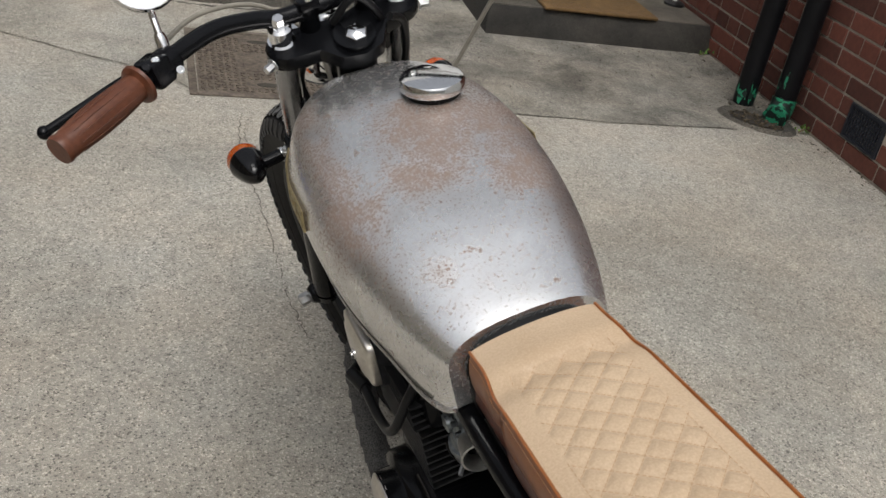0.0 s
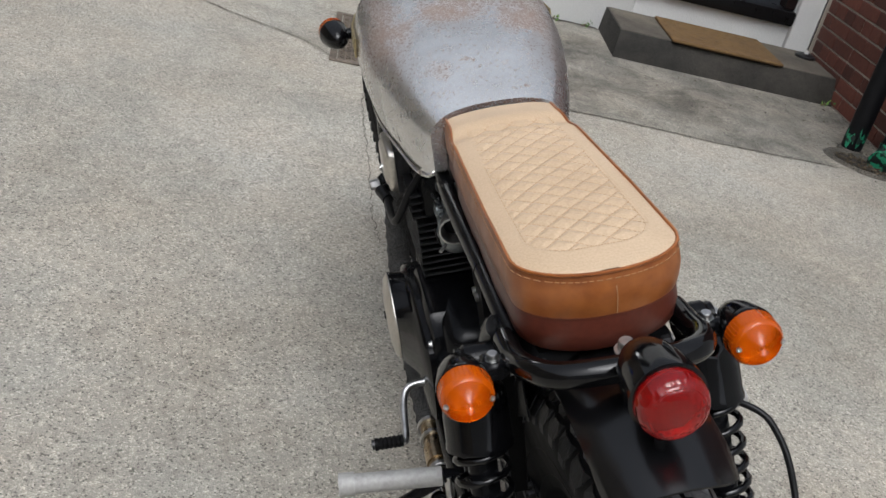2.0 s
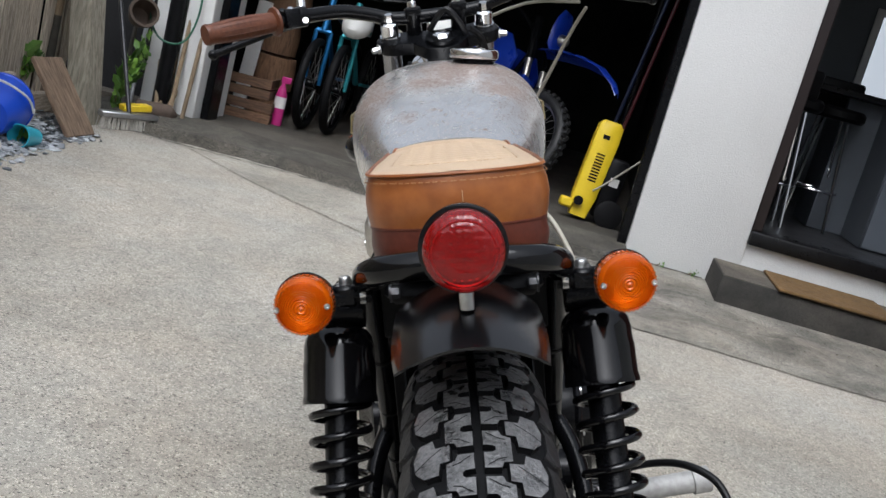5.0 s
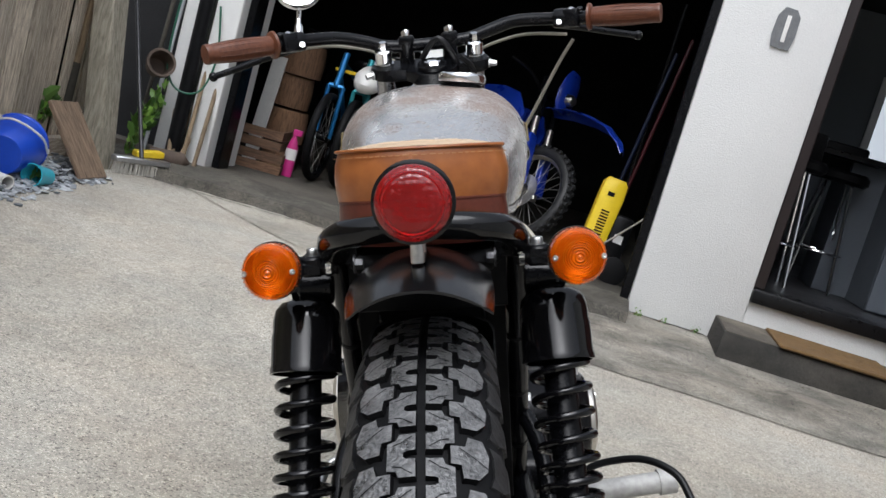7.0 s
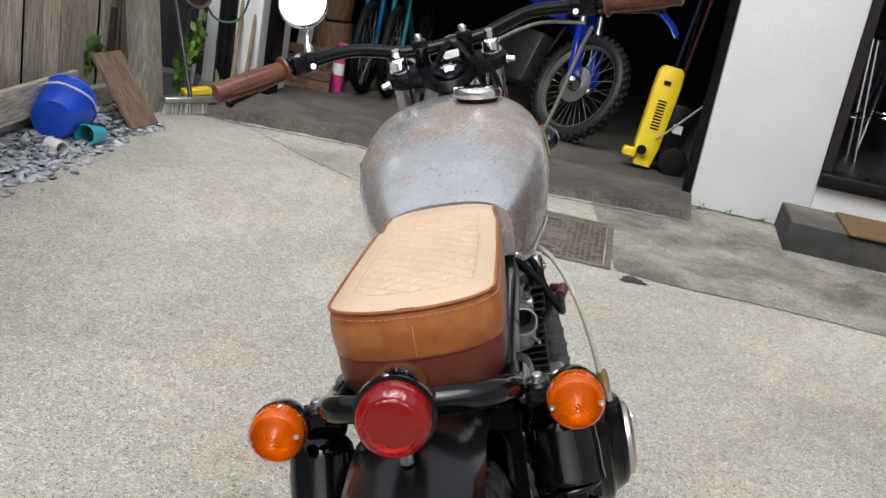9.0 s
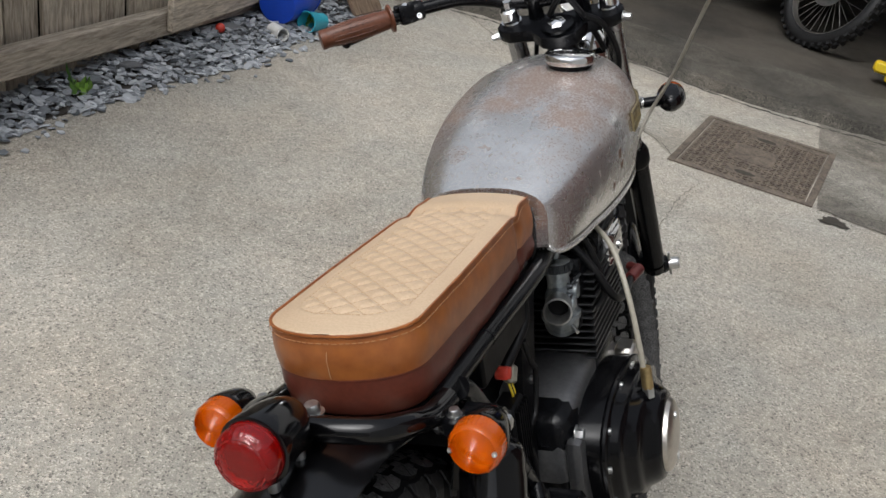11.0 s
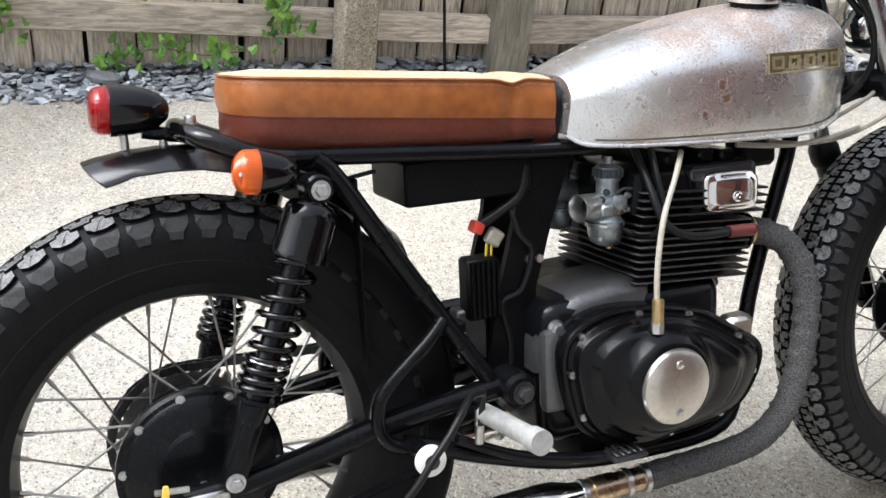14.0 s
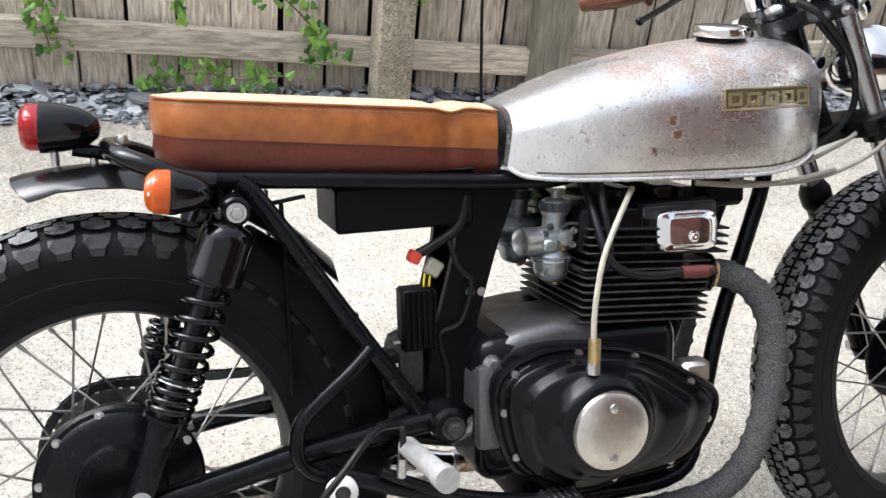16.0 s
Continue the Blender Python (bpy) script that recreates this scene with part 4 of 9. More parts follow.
def tank_rings(n=15):
    rows = spline([Vector(r) for r in TANK], 4)
    rings = []
    for y, zt, w, zb, sh in rows:
        zm = zb + (zt - zb) * 0.47
        half = []
        full = 0.90 + 0.10 * max(0.0, min(1.0, (0.66 - y) / 0.1))
        for i in range(6):
            t = i / 6
            half.append((w * (full + (1 - full) * math.sin(t * math.pi / 2)), zb + (zm - zb) * t))
        for i in range(n + 1):
            a = math.pi / 2 * i / n
            half.append((w * math.cos(a) ** (2 / 2.6), zm + (zt - zm) * math.sin(a) ** (2 / 2.6)))
        ring = [(x, z) for x, z in half] + [(-x, z) for x, z in reversed(half[:-1])]
        rings.append([Vector((x, y - sh * ((zt - z) / (zt - zb)) ** 1.2, z)) for x, z in ring])
    return rings


rings = tank_rings()
bm = bmesh.new()
skin(bm, rings)
tank = bp("fuel_tank", bm, M_STEEL, None, "bare steel tank with brown surface rust", angle=55)
bm = bmesh.new()
edge = [r[0] for r in rings] + [r[-1] for r in reversed(rings)]
tube(bm, [Vector((p.x, p.y, p.z - 0.001)) for p in edge[::2]], 0.0035, 8, steps=2)
bp("seam", bm, M_STEEL, tank, "rolled lower seam")
for s in (1, -1):
    bm = bmesh.new()
    tube(bm, [Vector((p.x * 0.99, p.y + 0.002, p.z - 0.001)) for p in rings[0][::2] if p.x * s > 0 and p.z < 0.797], 0.0018, 8, steps=2)
    bp("rear_lip", bm, M_STEEL, tank, "bright rolled rear lip")
# shadow in the groove over the seam, drawn as a thin dark tube
for s in (1, -1):
    bm = bmesh.new()
    tube(bm, [Vector((p.x + s * 0.0008, p.y, p.z + 0.0015)) for p in [(r[0] if s > 0 else r[-1]) + (r[1] - r[0]) * Vector((s, 1, 1)) * 0.55 for r in rings[6:-12]][::2]], 0.0013, 6, steps=2)
    bp("seam_groove", bm, M_GAP, tank, "dark line drawn as the shadow above the lower seam")
# black filler between tank and seat
bm = bmesh.new()
skin(bm, [[Vector((p.x * 0.80, p.y - 0.004, p.z - 0.006)) for p in rings[0]], [Vector((p.x * 0.77, p.y - 0.016, p.z - 0.012)) for p in rings[0]]])
bp("rear_pad", bm, M_MATT, tank, "black filler in the gap to the seat")
cap_m = pose(0.050, 0.888, 0.905, -1, 7, 0)
part("cap_base", bm_lathe([(0.0, -0.012), (0.034, -0.012), (0.034, -0.002), (0.038, 0.0), (0.038, 0.003), (0, 0.003)], cap_m, 36), M_BLACK, tank)
part("filler_cap", bm_lathe([(0.0, 0.002), (0.0395, 0.002), (0.041, 0.004), (0.041, 0.013), (0.039, 0.0165), (0.034, 0.0178), (0.02, 0.0195), (0, 0.02)], cap_m, 44), M_CHROME, tank, "chrome filler cap")


def badge(s):
    def at(y, z, d):
        return Vector((s * (tank_half(y) + d + 0.0030 - 0.10 * max(0.0, z - 0.81)), y, z))
    bm = bmesh.new()
    y0, y1, z0, z1 = 0.829, 0.985, 0.806, 0.834
    n = 8
    ring = [(y0 + (y1 - y0) * i / n, z1) for i in range(n + 1)] + [(y1 - (y1 - y0) * i / n, z0) for i in range(n + 1)]
    skin(bm, [[at(y, z, d) for y, z in ring] for d in (-0.012, 0.0008)])
    b = part("badge", bm, M_BADGED, tank, "old gold maker's badge, a dark plate with raised blocks")
    bm = bmesh.new()
    tube(bm, [at(y, z, 0.001) for y, z in ring], 0.0016, 6, smooth=False, closed=True)
    part("rim", bm, M_BADGE, b, "raised aged gold rim")
    for i in range(5):
        c = y0 + (i + 0.5) * (y1 - y0) / 5
        bm = bmesh.new()
        for dy0, dy1, dz0, dz1 in ((-0.0115, -0.006, -0.009, 0.009), (0.006, 0.0115, -0.009, 0.009), (-0.006, 0.006, 0.005, 0.009), (-0.006, 0.006, -0.009, -0.005)):
            skin(bm, [[at(c + dy, 0.82 + dz, d) for dy, dz in ((dy0, dz0), (dy1, dz0), (dy1, dz1), (dy0, dz1))] for d in (0.0, 0.0024)])
        part("block", bm, M_BADGE, b, "raised aged gold block", smooth=False)


sides(badge)


# seat
def seat_w(y):
    base = 0.078 if y < 0.24 else 0.078 - 0.004 * min(1.0, (y - 0.24) / 0.2) ** 1.1
    if y > 0.44:
        t = min(1.0, (y - 0.44) / 0.06)
        base -= 0.006 * t * t * (3 - 2 * t)
    if y < 0.135:
        t = max(0.0, 1 - ((0.135 - y) / 0.055) ** 2.1)
        base *= t ** (1 / 2.1)
    return base


def seat_top(y):
    return 0.849 - 0.076 * (y - 0.06) - 0.005 * math.exp(-((y - 0.458) / 0.016) ** 2) + 0.002 * math.exp(-((y - 0.485) / 0.02) ** 2)


def seat_mid(y):
    return 0.803 - 0.090 * (y - 0.06)


def seat_low(y):
    return 0.760 - 0.069 * (y - 0.06)


ys = [0.0802 + 0.055 * (1 - math.cos(math.pi / 2 * i / 10)) for i in range(11)] + [0.138 + (0.526 - 0.138) * i / 40 for i in range(41)]
plan = [(seat_w(y), y) for y in reversed(ys)] + [(-seat_w(y), y) for y in ys]


def band(levels):
    bm = bmesh.new()
    rr = random.Random(2)
    rings = []
    for zf, off, wob in levels:
        ring = []
        for k, (x, y) in enumerate(plan):
            n = Vector((x / 0.083, -max(0, 0.135 - y) / 0.055, 0))
            n = n.normalized() if n.length > 0.01 else Vector((0, -1, 0))
            wave = wob * (math.sin(y * 37 + (x > 0) * 2.0) * 0.6 + math.sin(y * 91 + 1.0 + 3 * (x > 0)) * 0.4)
            pinch = -0.007 * math.exp(-((y - 0.455) / 0.012) ** 2) * (1 if off > 0 else 0.3)
            ring.append(Vector((x, y, zf(y))) + n * (off + wave + pinch))
        rings.append(ring)
    skin(bm, rings, caps=False)
    return bm, rings


bm, _ = band([(lambda y: seat_top(y) - 0.001, 0.0, 0), (lambda y: seat_top(y) * 0.75 + seat_mid(y) * 0.25, 0.0035, 0.0008), (lambda y: seat_top(y) * 0.5 + seat_mid(y) * 0.5, 0.005, 0.0012),
              (lambda y: seat_top(y) * 0.22 + seat_mid(y) * 0.78, 0.0042, 0.0008), (seat_mid, 0.002, 0)])
seat = bp("seat", bm, M_SIDE, None, "tan quilted leather seat with orange-brown and dark brown sides", angle=60)
bm, _ = band([(lambda y: seat_mid(y) + 0.0005, 0.0015, 0), (lambda y: seat_mid(y) * 0.6 + seat_low(y) * 0.4, 0.0032, 0.001), (lambda y: seat_mid(y) * 0.15 + seat_low(y) * 0.85, 0.0, 0.0008), (seat_low, -0.006, 0)])
bp("lower_band", bm, M_LOW, seat, "dark brown leather band", angle=60)
bp("rear_seam", bm_tube([(0.004, 0.0745, seat_mid(0.08) + 0.004), (0.004, 0.0735, seat_mid(0.08) * 0.5 + seat_top(0.08) * 0.5), (0.004, 0.077, seat_top(0.08) - 0.014)], 0.0003, 6), M_TOPSTITCH, seat, "pale worn vertical seam")
bm, _ = band([(lambda y: seat_mid(y) + 0.0012, 0.0022, 0), (lambda y: seat_mid(y), 0.0026, 0), (lambda y: seat_mid(y) - 0.0012, 0.0022, 0)])
bp("band_seam", bm, M_LOW, seat)
bm = bmesh.new()
box(bm, (-0.072, 0.10, 0.728), (0.072, 0.50, 0.748), 0.01)
bp("seat_base", bm, M_MATT, seat)


def quilt(x, y):
    """Height of the padded diamonds, 0 outside the panel."""
    w = seat_w(y) - 0.019
    inside = min(w - abs(x), y - 0.118, 0.47 - y, 0.042 - math.hypot(max(0.0, abs(x) - w + 0.042), max(0.0, 0.160 - y)) if y < 0.160 and abs(x) > w - 0.042 else 1.0)
    if inside <= 0:
        return 0.0
    a, b = y / 0.0290 + x / 0.0310, y / 0.0290 - x / 0.0310
    d = min(abs((a + 0.5) % 1 - 0.5), abs((b + 0.5) % 1 - 0.5))
    return (0.0024 * (1 - math.exp(-(d / 0.15) ** 2)) - 0.0016) * min(1.0, inside / 0.006) - 0.0014 * math.exp(-(inside / 0.0016) ** 2)


bm = bmesh.new()
NX, NY = 72, 190
grid = []
for i in range(NY + 1):
    y = 0.0805 + (0.526 - 0.0805) * (i / NY) ** 1.25
    row = []
    for j in range(NX + 1):
        u = -1 + 2 * j / NX
        x = u * seat_w(y)
        edge_fall = (1 - abs(u) ** 6)
        z = seat_top(y) + 0.0055 * (1 - u * u) * min(1, (y - 0.08) / 0.05) + 0.0025 * edge_fall + quilt(x, y)
        row.append(bm.verts.new((x, y, z)))
    grid.append(row)
for i in range(NY):
    for j in range(NX):
        bm.faces.new((grid[i][j], grid[i][j + 1], grid[i + 1][j + 1], grid[i + 1][j]))
bp("quilted_top", bm, M_TOP, seat, "pale tan leather top with diamond quilting", angle=80)
bm = bmesh.new()
skin(bm, [[Vector((sx * 0.06, yy, zz)) for sx, zz in ((1, seat_low(0.51)), (1, seat_top(0.51) - 0.002), (0.5, seat_top(0.51) + 0.005), (-0.5, seat_top(0.51) + 0.005), (-1, seat_top(0.51) - 0.002), (-1, seat_low(0.51)))] for yy in (0.517, 0.5265)])
bp("nose", bm, M_SIDE, seat)


def top_z(x, y):
    u = x / max(1e-4, seat_w(y))
    return seat_top(y) + 0.0055 * (1 - u * u) * min(1, (y - 0.08) / 0.05) + 0.0025 * (1 - abs(u) ** 6) + quilt(x, y)


def in_panel(x, y):
    w = seat_w(y) - 0.020
    return abs(x) < w and (y > 0.160 or abs(x) < w - 0.042 or math.hypot(abs(x) - w + 0.042, 0.160 - y) < 0.042)


vs, fs = [], []


def dash(p, q, r=0.00032, up=0.0003):
    d = (q - p).normalized()
    s = Vector((-d.y, d.x, 0)) * r
    b0 = len(vs)
    for c in (p, q):
        vs.extend([tuple(c - s), tuple(c + s), tuple(c + s + Vector((0, 0, up))), tuple(c - s + Vector((0, 0, up)))])
    fs.extend([(b0, b0 + 1, b0 + 5, b0 + 4), (b0 + 1, b0 + 2, b0 + 6, b0 + 5), (b0 + 2, b0 + 3, b0 + 7, b0 + 6), (b0 + 3, b0, b0 + 4, b0 + 7)])


for sgn in (1, -1):
    for k in range(0, 22):
        t = 0.0
        x = -0.085
        while x < 0.085:
            y = (k - sgn * x / 0.0310) * 0.0290
            if 0.12 < y < 0.468 and in_panel(x, y):
                x2 = x + 0.0024
                y2 = (k - sgn * x2 / 0.0310) * 0.0290
                dash(Vector((x, y, top_z(x, y) + 0.0002)), Vector((x2, y2, top_z(x2, y2) + 0.0002)))
            x += 0.0038
y = 0.160
while y < 0.468:
    for s in (1, -1):
        x = s * (seat_w(y) - 0.0195)
        dash(Vector((x, y, top_z(x, y) + 0.0002)), Vector((s * (seat_w(y + 0.004) - 0.0195), y + 0.004, top_z(x, y + 0.004) + 0.0002)))
    y += 0.0065
corner = seat_w(0.16) - 0.0195 - 0.042
rim = [(corner + 0.042 * math.cos(a * math.pi / 20), 0.160 - 0.042 * math.sin(a * math.pi / 20)) for a in range(11)]
rim = rim + [(corner - corner * 2 * i / 12, 0.118) for i in range(1, 12)] + [(-x, y) for x, y in reversed(rim)]
for (xa, ya), (xb, yb) in zip(rim, rim[1:]):
    xc, yc = xa + (xb - xa) * 0.62, ya + (yb - ya) * 0.62
    dash(Vector((xa, ya, top_z(xa, ya) + 0.0002)), Vector((xc, yc, top_z(xc, yc) + 0.0002)))
me = bpy.data.meshes.new("quilt_stitching")
me.from_pydata(vs, [], fs)
me.materials.append(M_TOPSTITCH)
st = new("quilt_stitching", me)
st.parent = seat
tagged(st, "tan thread stitching")
vs, fs = [], []
for (x0, y0), (x1, y1) in zip(plan, plan[1:]):
    seg = Vector((x1 - x0, y1 - y0, 0))
    n = max(1, int(seg.length / 0.0055))
    for i in range(n):
        a, b = i / n, (i + 0.65) / n
        pa, pb = [Vector((x0 + (x1 - x0) * t, y0 + (y1 - y0) * t, 0)) for t in (a, b)]
        for p in (pa, pb):
            out = Vector((p.x, -max(0, 0.135 - p.y) * 1.2, 0)).normalized() * 0.0032
            p.z = seat_top(p.y) - 0.006
            p += out
        pa = pa + Vector((pa.x, -max(0, 0.135 - pa.y), 0)).normalized() * 0.0006
        pb = pb + Vector((pb.x, -max(0, 0.135 - pb.y), 0)).normalized() * 0.0006
        dash(pa, pb, 0.0004, 0.0008)
me = bpy.data.meshes.new("stitching")
me.from_pydata(vs, [], fs)
me.materials.append(M_STITCH)
st = new("stitching", me)
st.parent = seat
tagged(st, "brown thread stitching")
bm = bmesh.new()
tube(bm, [Vector((x + (0.0012 if x > 0 else -0.0012), y - (0.001 if y < 0.12 else 0), seat_top(y) + 0.0006)) for x, y in plan], 0.0017, 6, smooth=False)
bp("piping", bm, M_SIDE, seat)


# wheels
def tread_polys():
    centre = [(0.06, 2.5), (0.41, 2.5), (0.42, 9), (0.46, 11), (0.54, 11), (0.58, 9), (0.59, 2.5), (0.94, 2.5), (0.94, 14), (0.82, 15), (0.78, 21.5), (0.22, 21.5), (0.18, 15), (0.06, 14)]
    outer = [(0.81, 17.5), (1.18, 17.5), (1.19, 25), (1.44, 26), (1.43, 36), (1.22, 43), (0.90, 44.5), (0.59, 40), (0.59, 30), (0.80, 28)]
    lug = [(0.58, 46), (0.80, 49), (1.20, 49), (1.42, 46), (1.42, 57), (1.26, 66), (1.22, 76), (0.80, 76), (0.76, 66), (0.58, 57)]
    return (centre, outer, lug)


def make_wheel(name, m, R, half, front):
    """Wire wheel: rim is the part, with tyre, tread, hub and spokes under it. m places it; the axle is x."""
    turn = m @ Euler((0, radians(90), 0)).to_matrix().to_4x4()   # lathe z to x
    lat = lambda prof, seg=72, closed=True: bm_lathe(prof, turn, seg, closed=closed)
    k = half / 0.055
    rim = bp(name, lat([(0.243, -0.044), (0.243, -0.040), (0.231, -0.036), (0.226, -0.015), (0.222, 0.0), (0.226, 0.015), (0.231, 0.036), (0.243, 0.040), (0.243, 0.044), (0.229, 0.041), (0.220, 0.016), (0.2165, 0.0), (0.220, -0.016), (0.229, -0.041)]),
             M_RIM, None, "black wire-spoked wheel")
    h = 0.0055
    rc = R - h
    prof = [(0.234, -0.038), (0.245, -0.0435 * k), (0.27, -0.051 * k), (rc - 0.043, -0.0555 * k), (rc - 0.028, -0.054 * k), (rc - 0.016, -0.047 * k), (rc - 0.006, -0.031 * k), (rc - 0.0012, -0.014 * k), (rc, 0.0),
            (rc - 0.0012, 0.014 * k), (rc - 0.006, 0.031 * k), (rc - 0.016, 0.047 * k), (rc - 0.028, 0.054 * k), (rc - 0.043, 0.0555 * k), (0.27, 0.051 * k), (0.245, 0.0435 * k), (0.234, 0.038), (0.240, 0.0)]
    tyre = bp("tyre", lat(prof, 96), M_RUBBER, rim, "black block-tread tyre", angle=60)
    half_prof = prof[8:14]

    def surf(v, lift):
        """Distance v (mm across the tread from its middle) to radius and x."""
        d = v / 1000 * k
        last = Vector((half_prof[0][0], half_prof[0][1]))
        for r, x in half_prof[1:]:
            p = Vector((r, x))
            L = (p - last).length
            if d <= L:
                q = last + (p - last) * (d / L)
                n = Vector((p.y - last.y, -(p.x - last.x))).normalized()
                return q + n * lift
            d -= L
            last = p
        n = Vector((1, 0.6)).normalized()
        return last + Vector((0, 0))

    blocks, lugs = bmesh.new(), {1: bmesh.new(), -1: bmesh.new()}
    N = 68 if front else 50
    for i in range(N):
        for s in (1, -1):
            for kind, poly in enumerate(tread_polys()):
                bm = lugs[s] if kind == 2 else blocks
                a0 = 2 * math.pi * (i + (0.5 if s < 0 else 0)) / N
                tops, lows = [], []
                mu, mv = sum(p[0] for p in poly) / len(poly), sum(p[1] for p in poly) / len(poly)
                for u, v in poly:
                    for lift, store, ku, kv in ((h if kind < 2 else 0.0042 if front else 0.0022, tops, 0.94, 0.95), (-0.002, lows, 0.99, 0.99)):
                        a = a0 + 2 * math.pi * (mu + (u - mu) * ku) / N
                        q = surf(mv + (v - mv) * kv, lift)
                        store.append(bm.verts.new(turn @ Vector((q.x * math.cos(a), q.x * math.sin(a), s * q.y))))
                n = len(tops)
                bm.faces.new(tops)
                # block sides get the black rubber: groove shade put into colour
                for j in range(n):
                    bm.faces.new((tops[j], tops[(j + 1) % n], lows[(j + 1) % n], lows[j])).material_index = 0 if bm is not blocks else 1
    # fine zigzag cuts across the blocks, drawn as dark strips on top
    cuts = bmesh.new()
    for i in range(N):
        for s in (1, -1):
            a0 = 2 * math.pi * (i + (0.5 if s < 0 else 0)) / N
            for line in (((0.14, 5), (0.20, 9), (0.26, 12), (0.30, 17)), ((0.86, 5), (0.80, 9), (0.74, 12), (0.70, 17)), ((0.86, 24), (0.98, 31), (1.04, 34), (1.16, 43))):
                for (u, v), (u2, v2) in zip(line, line[1:]):
                    quad = []
                    for uu, vv, du in ((u, v, -0.011), (u, v, 0.011), (u2, v2, 0.011), (u2, v2, -0.011)):
                        a = a0 + 2 * math.pi * (uu + du) / N
                        q = surf(vv, h + 0.0003)
                        quad.append(cuts.verts.new(turn @ Vector((q.x * math.cos(a), q.x * math.sin(a), s * q.y))))
                    cuts.faces.new(quad)
    tagged(bp("tread_cut", cuts, M_RUBBER, tyre, smooth=False), kind="stuff")
    bp("tread", blocks, M_TREAD, tyre, "worn tread blocks with sky sheen in their grey", smooth=False).data.materials.append(M_RUBBER)
    for s in (1, -1):
        tagged(bp("shoulder_tread", lugs[s], M_LUG, tyre, smooth=False), kind="stuff")
    bm = bmesh.new()
    lathe(bm, [(0.2725, 0.0508 * k), (0.2745, 0.0524 * k), (0.2765, 0.0514 * k), (0.2745, 0.049 * k)], turn, 72, closed=True)
    lathe(bm, [(0.2725, -0.0508 * k), (0.2745, -0.0524 * k), (0.2765, -0.0514 * k), (0.2745, -0.049 * k)], turn, 72, closed=True)
    bp("sidewall_ring", bm, M_RUBBER, tyre)
    return rim, turn


def spokes(rim, turn, r0, xs, n, wide=0.012):
    for i in range(n):
        a = 2 * math.pi * i / n
        s = 1 if i % 2 else -1
        off = (1 if (i // 2) % 2 else -1) * 0.62
        p = turn @ Vector((r0[s] * math.cos(a + off), r0[s] * math.sin(a + off), xs[s]))
        q = turn @ Vector((0.221 * math.cos(a), 0.221 * math.sin(a), s * 0.010))
        bm = bm_tube([p, q], 0.0017, 6, smooth=False)
        d = (q - p).normalized()
        tube(bm, [q - d * 0.016, q + d * 0.004], 0.0031, 6, smooth=False)
        bp("spoke", bm, M_SPOKE, rim)


REAR = Matrix.Translation((0, 0, 0.353))
rw, rturn = make_wheel("rear_wheel", REAR, 0.350, 0.057, False)
spokes(rw, rturn, {1: 0.078, -1: 0.078}, {1: 0.036, -1: -0.036}, 36)
lat = lambda prof, seg=48, closed=False: bm_lathe(prof, rturn, seg, closed=closed)
hub = bp("hub", lat([(0.0, -0.05), (0.05, -0.05), (0.07, -0.042), (0.084, -0.038), (0.084, -0.03), (0.06, -0.02), (0.06, 0.02), (0.088, 0.028), (0.088, 0.04), (0.0, 0.04)]), M_BLACK, rw)
drum = bp("brake_drum", lat([(0.0, 0.038), (0.104, 0.038), (0.108, 0.042), (0.108, 0.050), (0.104, 0.054), (0.098, 0.054), (0.092, 0.060), (0.060, 0.066), (0.056, 0.074), (0.0, 0.074)]), M_BLACK, rw, "black rear hub plate ringed by bolts")
for i in range(10):
    a = 2 * math.pi * (i + 0.3) / 10
    p = rturn @ Vector((0.099 * math.cos(a), 0.099 * math.sin(a), 0.054))
    part("plate_bolt", bolt(p, p + Vector((1, 0, 0)), 0.0042, 0.005), M_ZINC, drum)
sp = bmesh.new()
lathe(sp, [(0.0, -0.058), (0.094, -0.058), (0.094, -0.052), (0.0, -0.052)], rturn, 60)
for i in range(38):
    a = 2 * math.pi * i / 38
    box(sp, (-0.003, -0.005, -0.003), (0.008, 0.005, 0.003), 0, rturn @ Matrix.Rotation(a, 4, "Z") @ Matrix.Translation((0.096, 0, -0.055)))
bp("sprocket", sp, M_SPOKE, rw)


# chain, round both sprockets
def chain_line():
    c0, r0, c1, r1 = Vector((0, 0.353)), 0.103, Vector((0.43, 0.40)), 0.036
    d = (c1 - c0)
    base = math.atan2(d.y, d.x)
    al = math.acos((r0 - r1) / d.length)
    pts = []
    for i in range(25):
        a = base + al + (2 * math.pi - 2 * al) * i / 24
        pts.append(c0 + Vector((math.cos(a), math.sin(a))) * r0)
    for i in range(9):
        a = base - al + 2 * al * i / 8
        pts.append(c1 + Vector((math.cos(a), math.sin(a))) * r1)
    return pts


pts = chain_line()
pts.append(pts[0])
lens_ = [0.0]
for a, b in zip(pts, pts[1:]):
    lens_.append(lens_[-1] + (b - a).length)
bm = bmesh.new()
n_links = int(lens_[-1] / 0.0145)
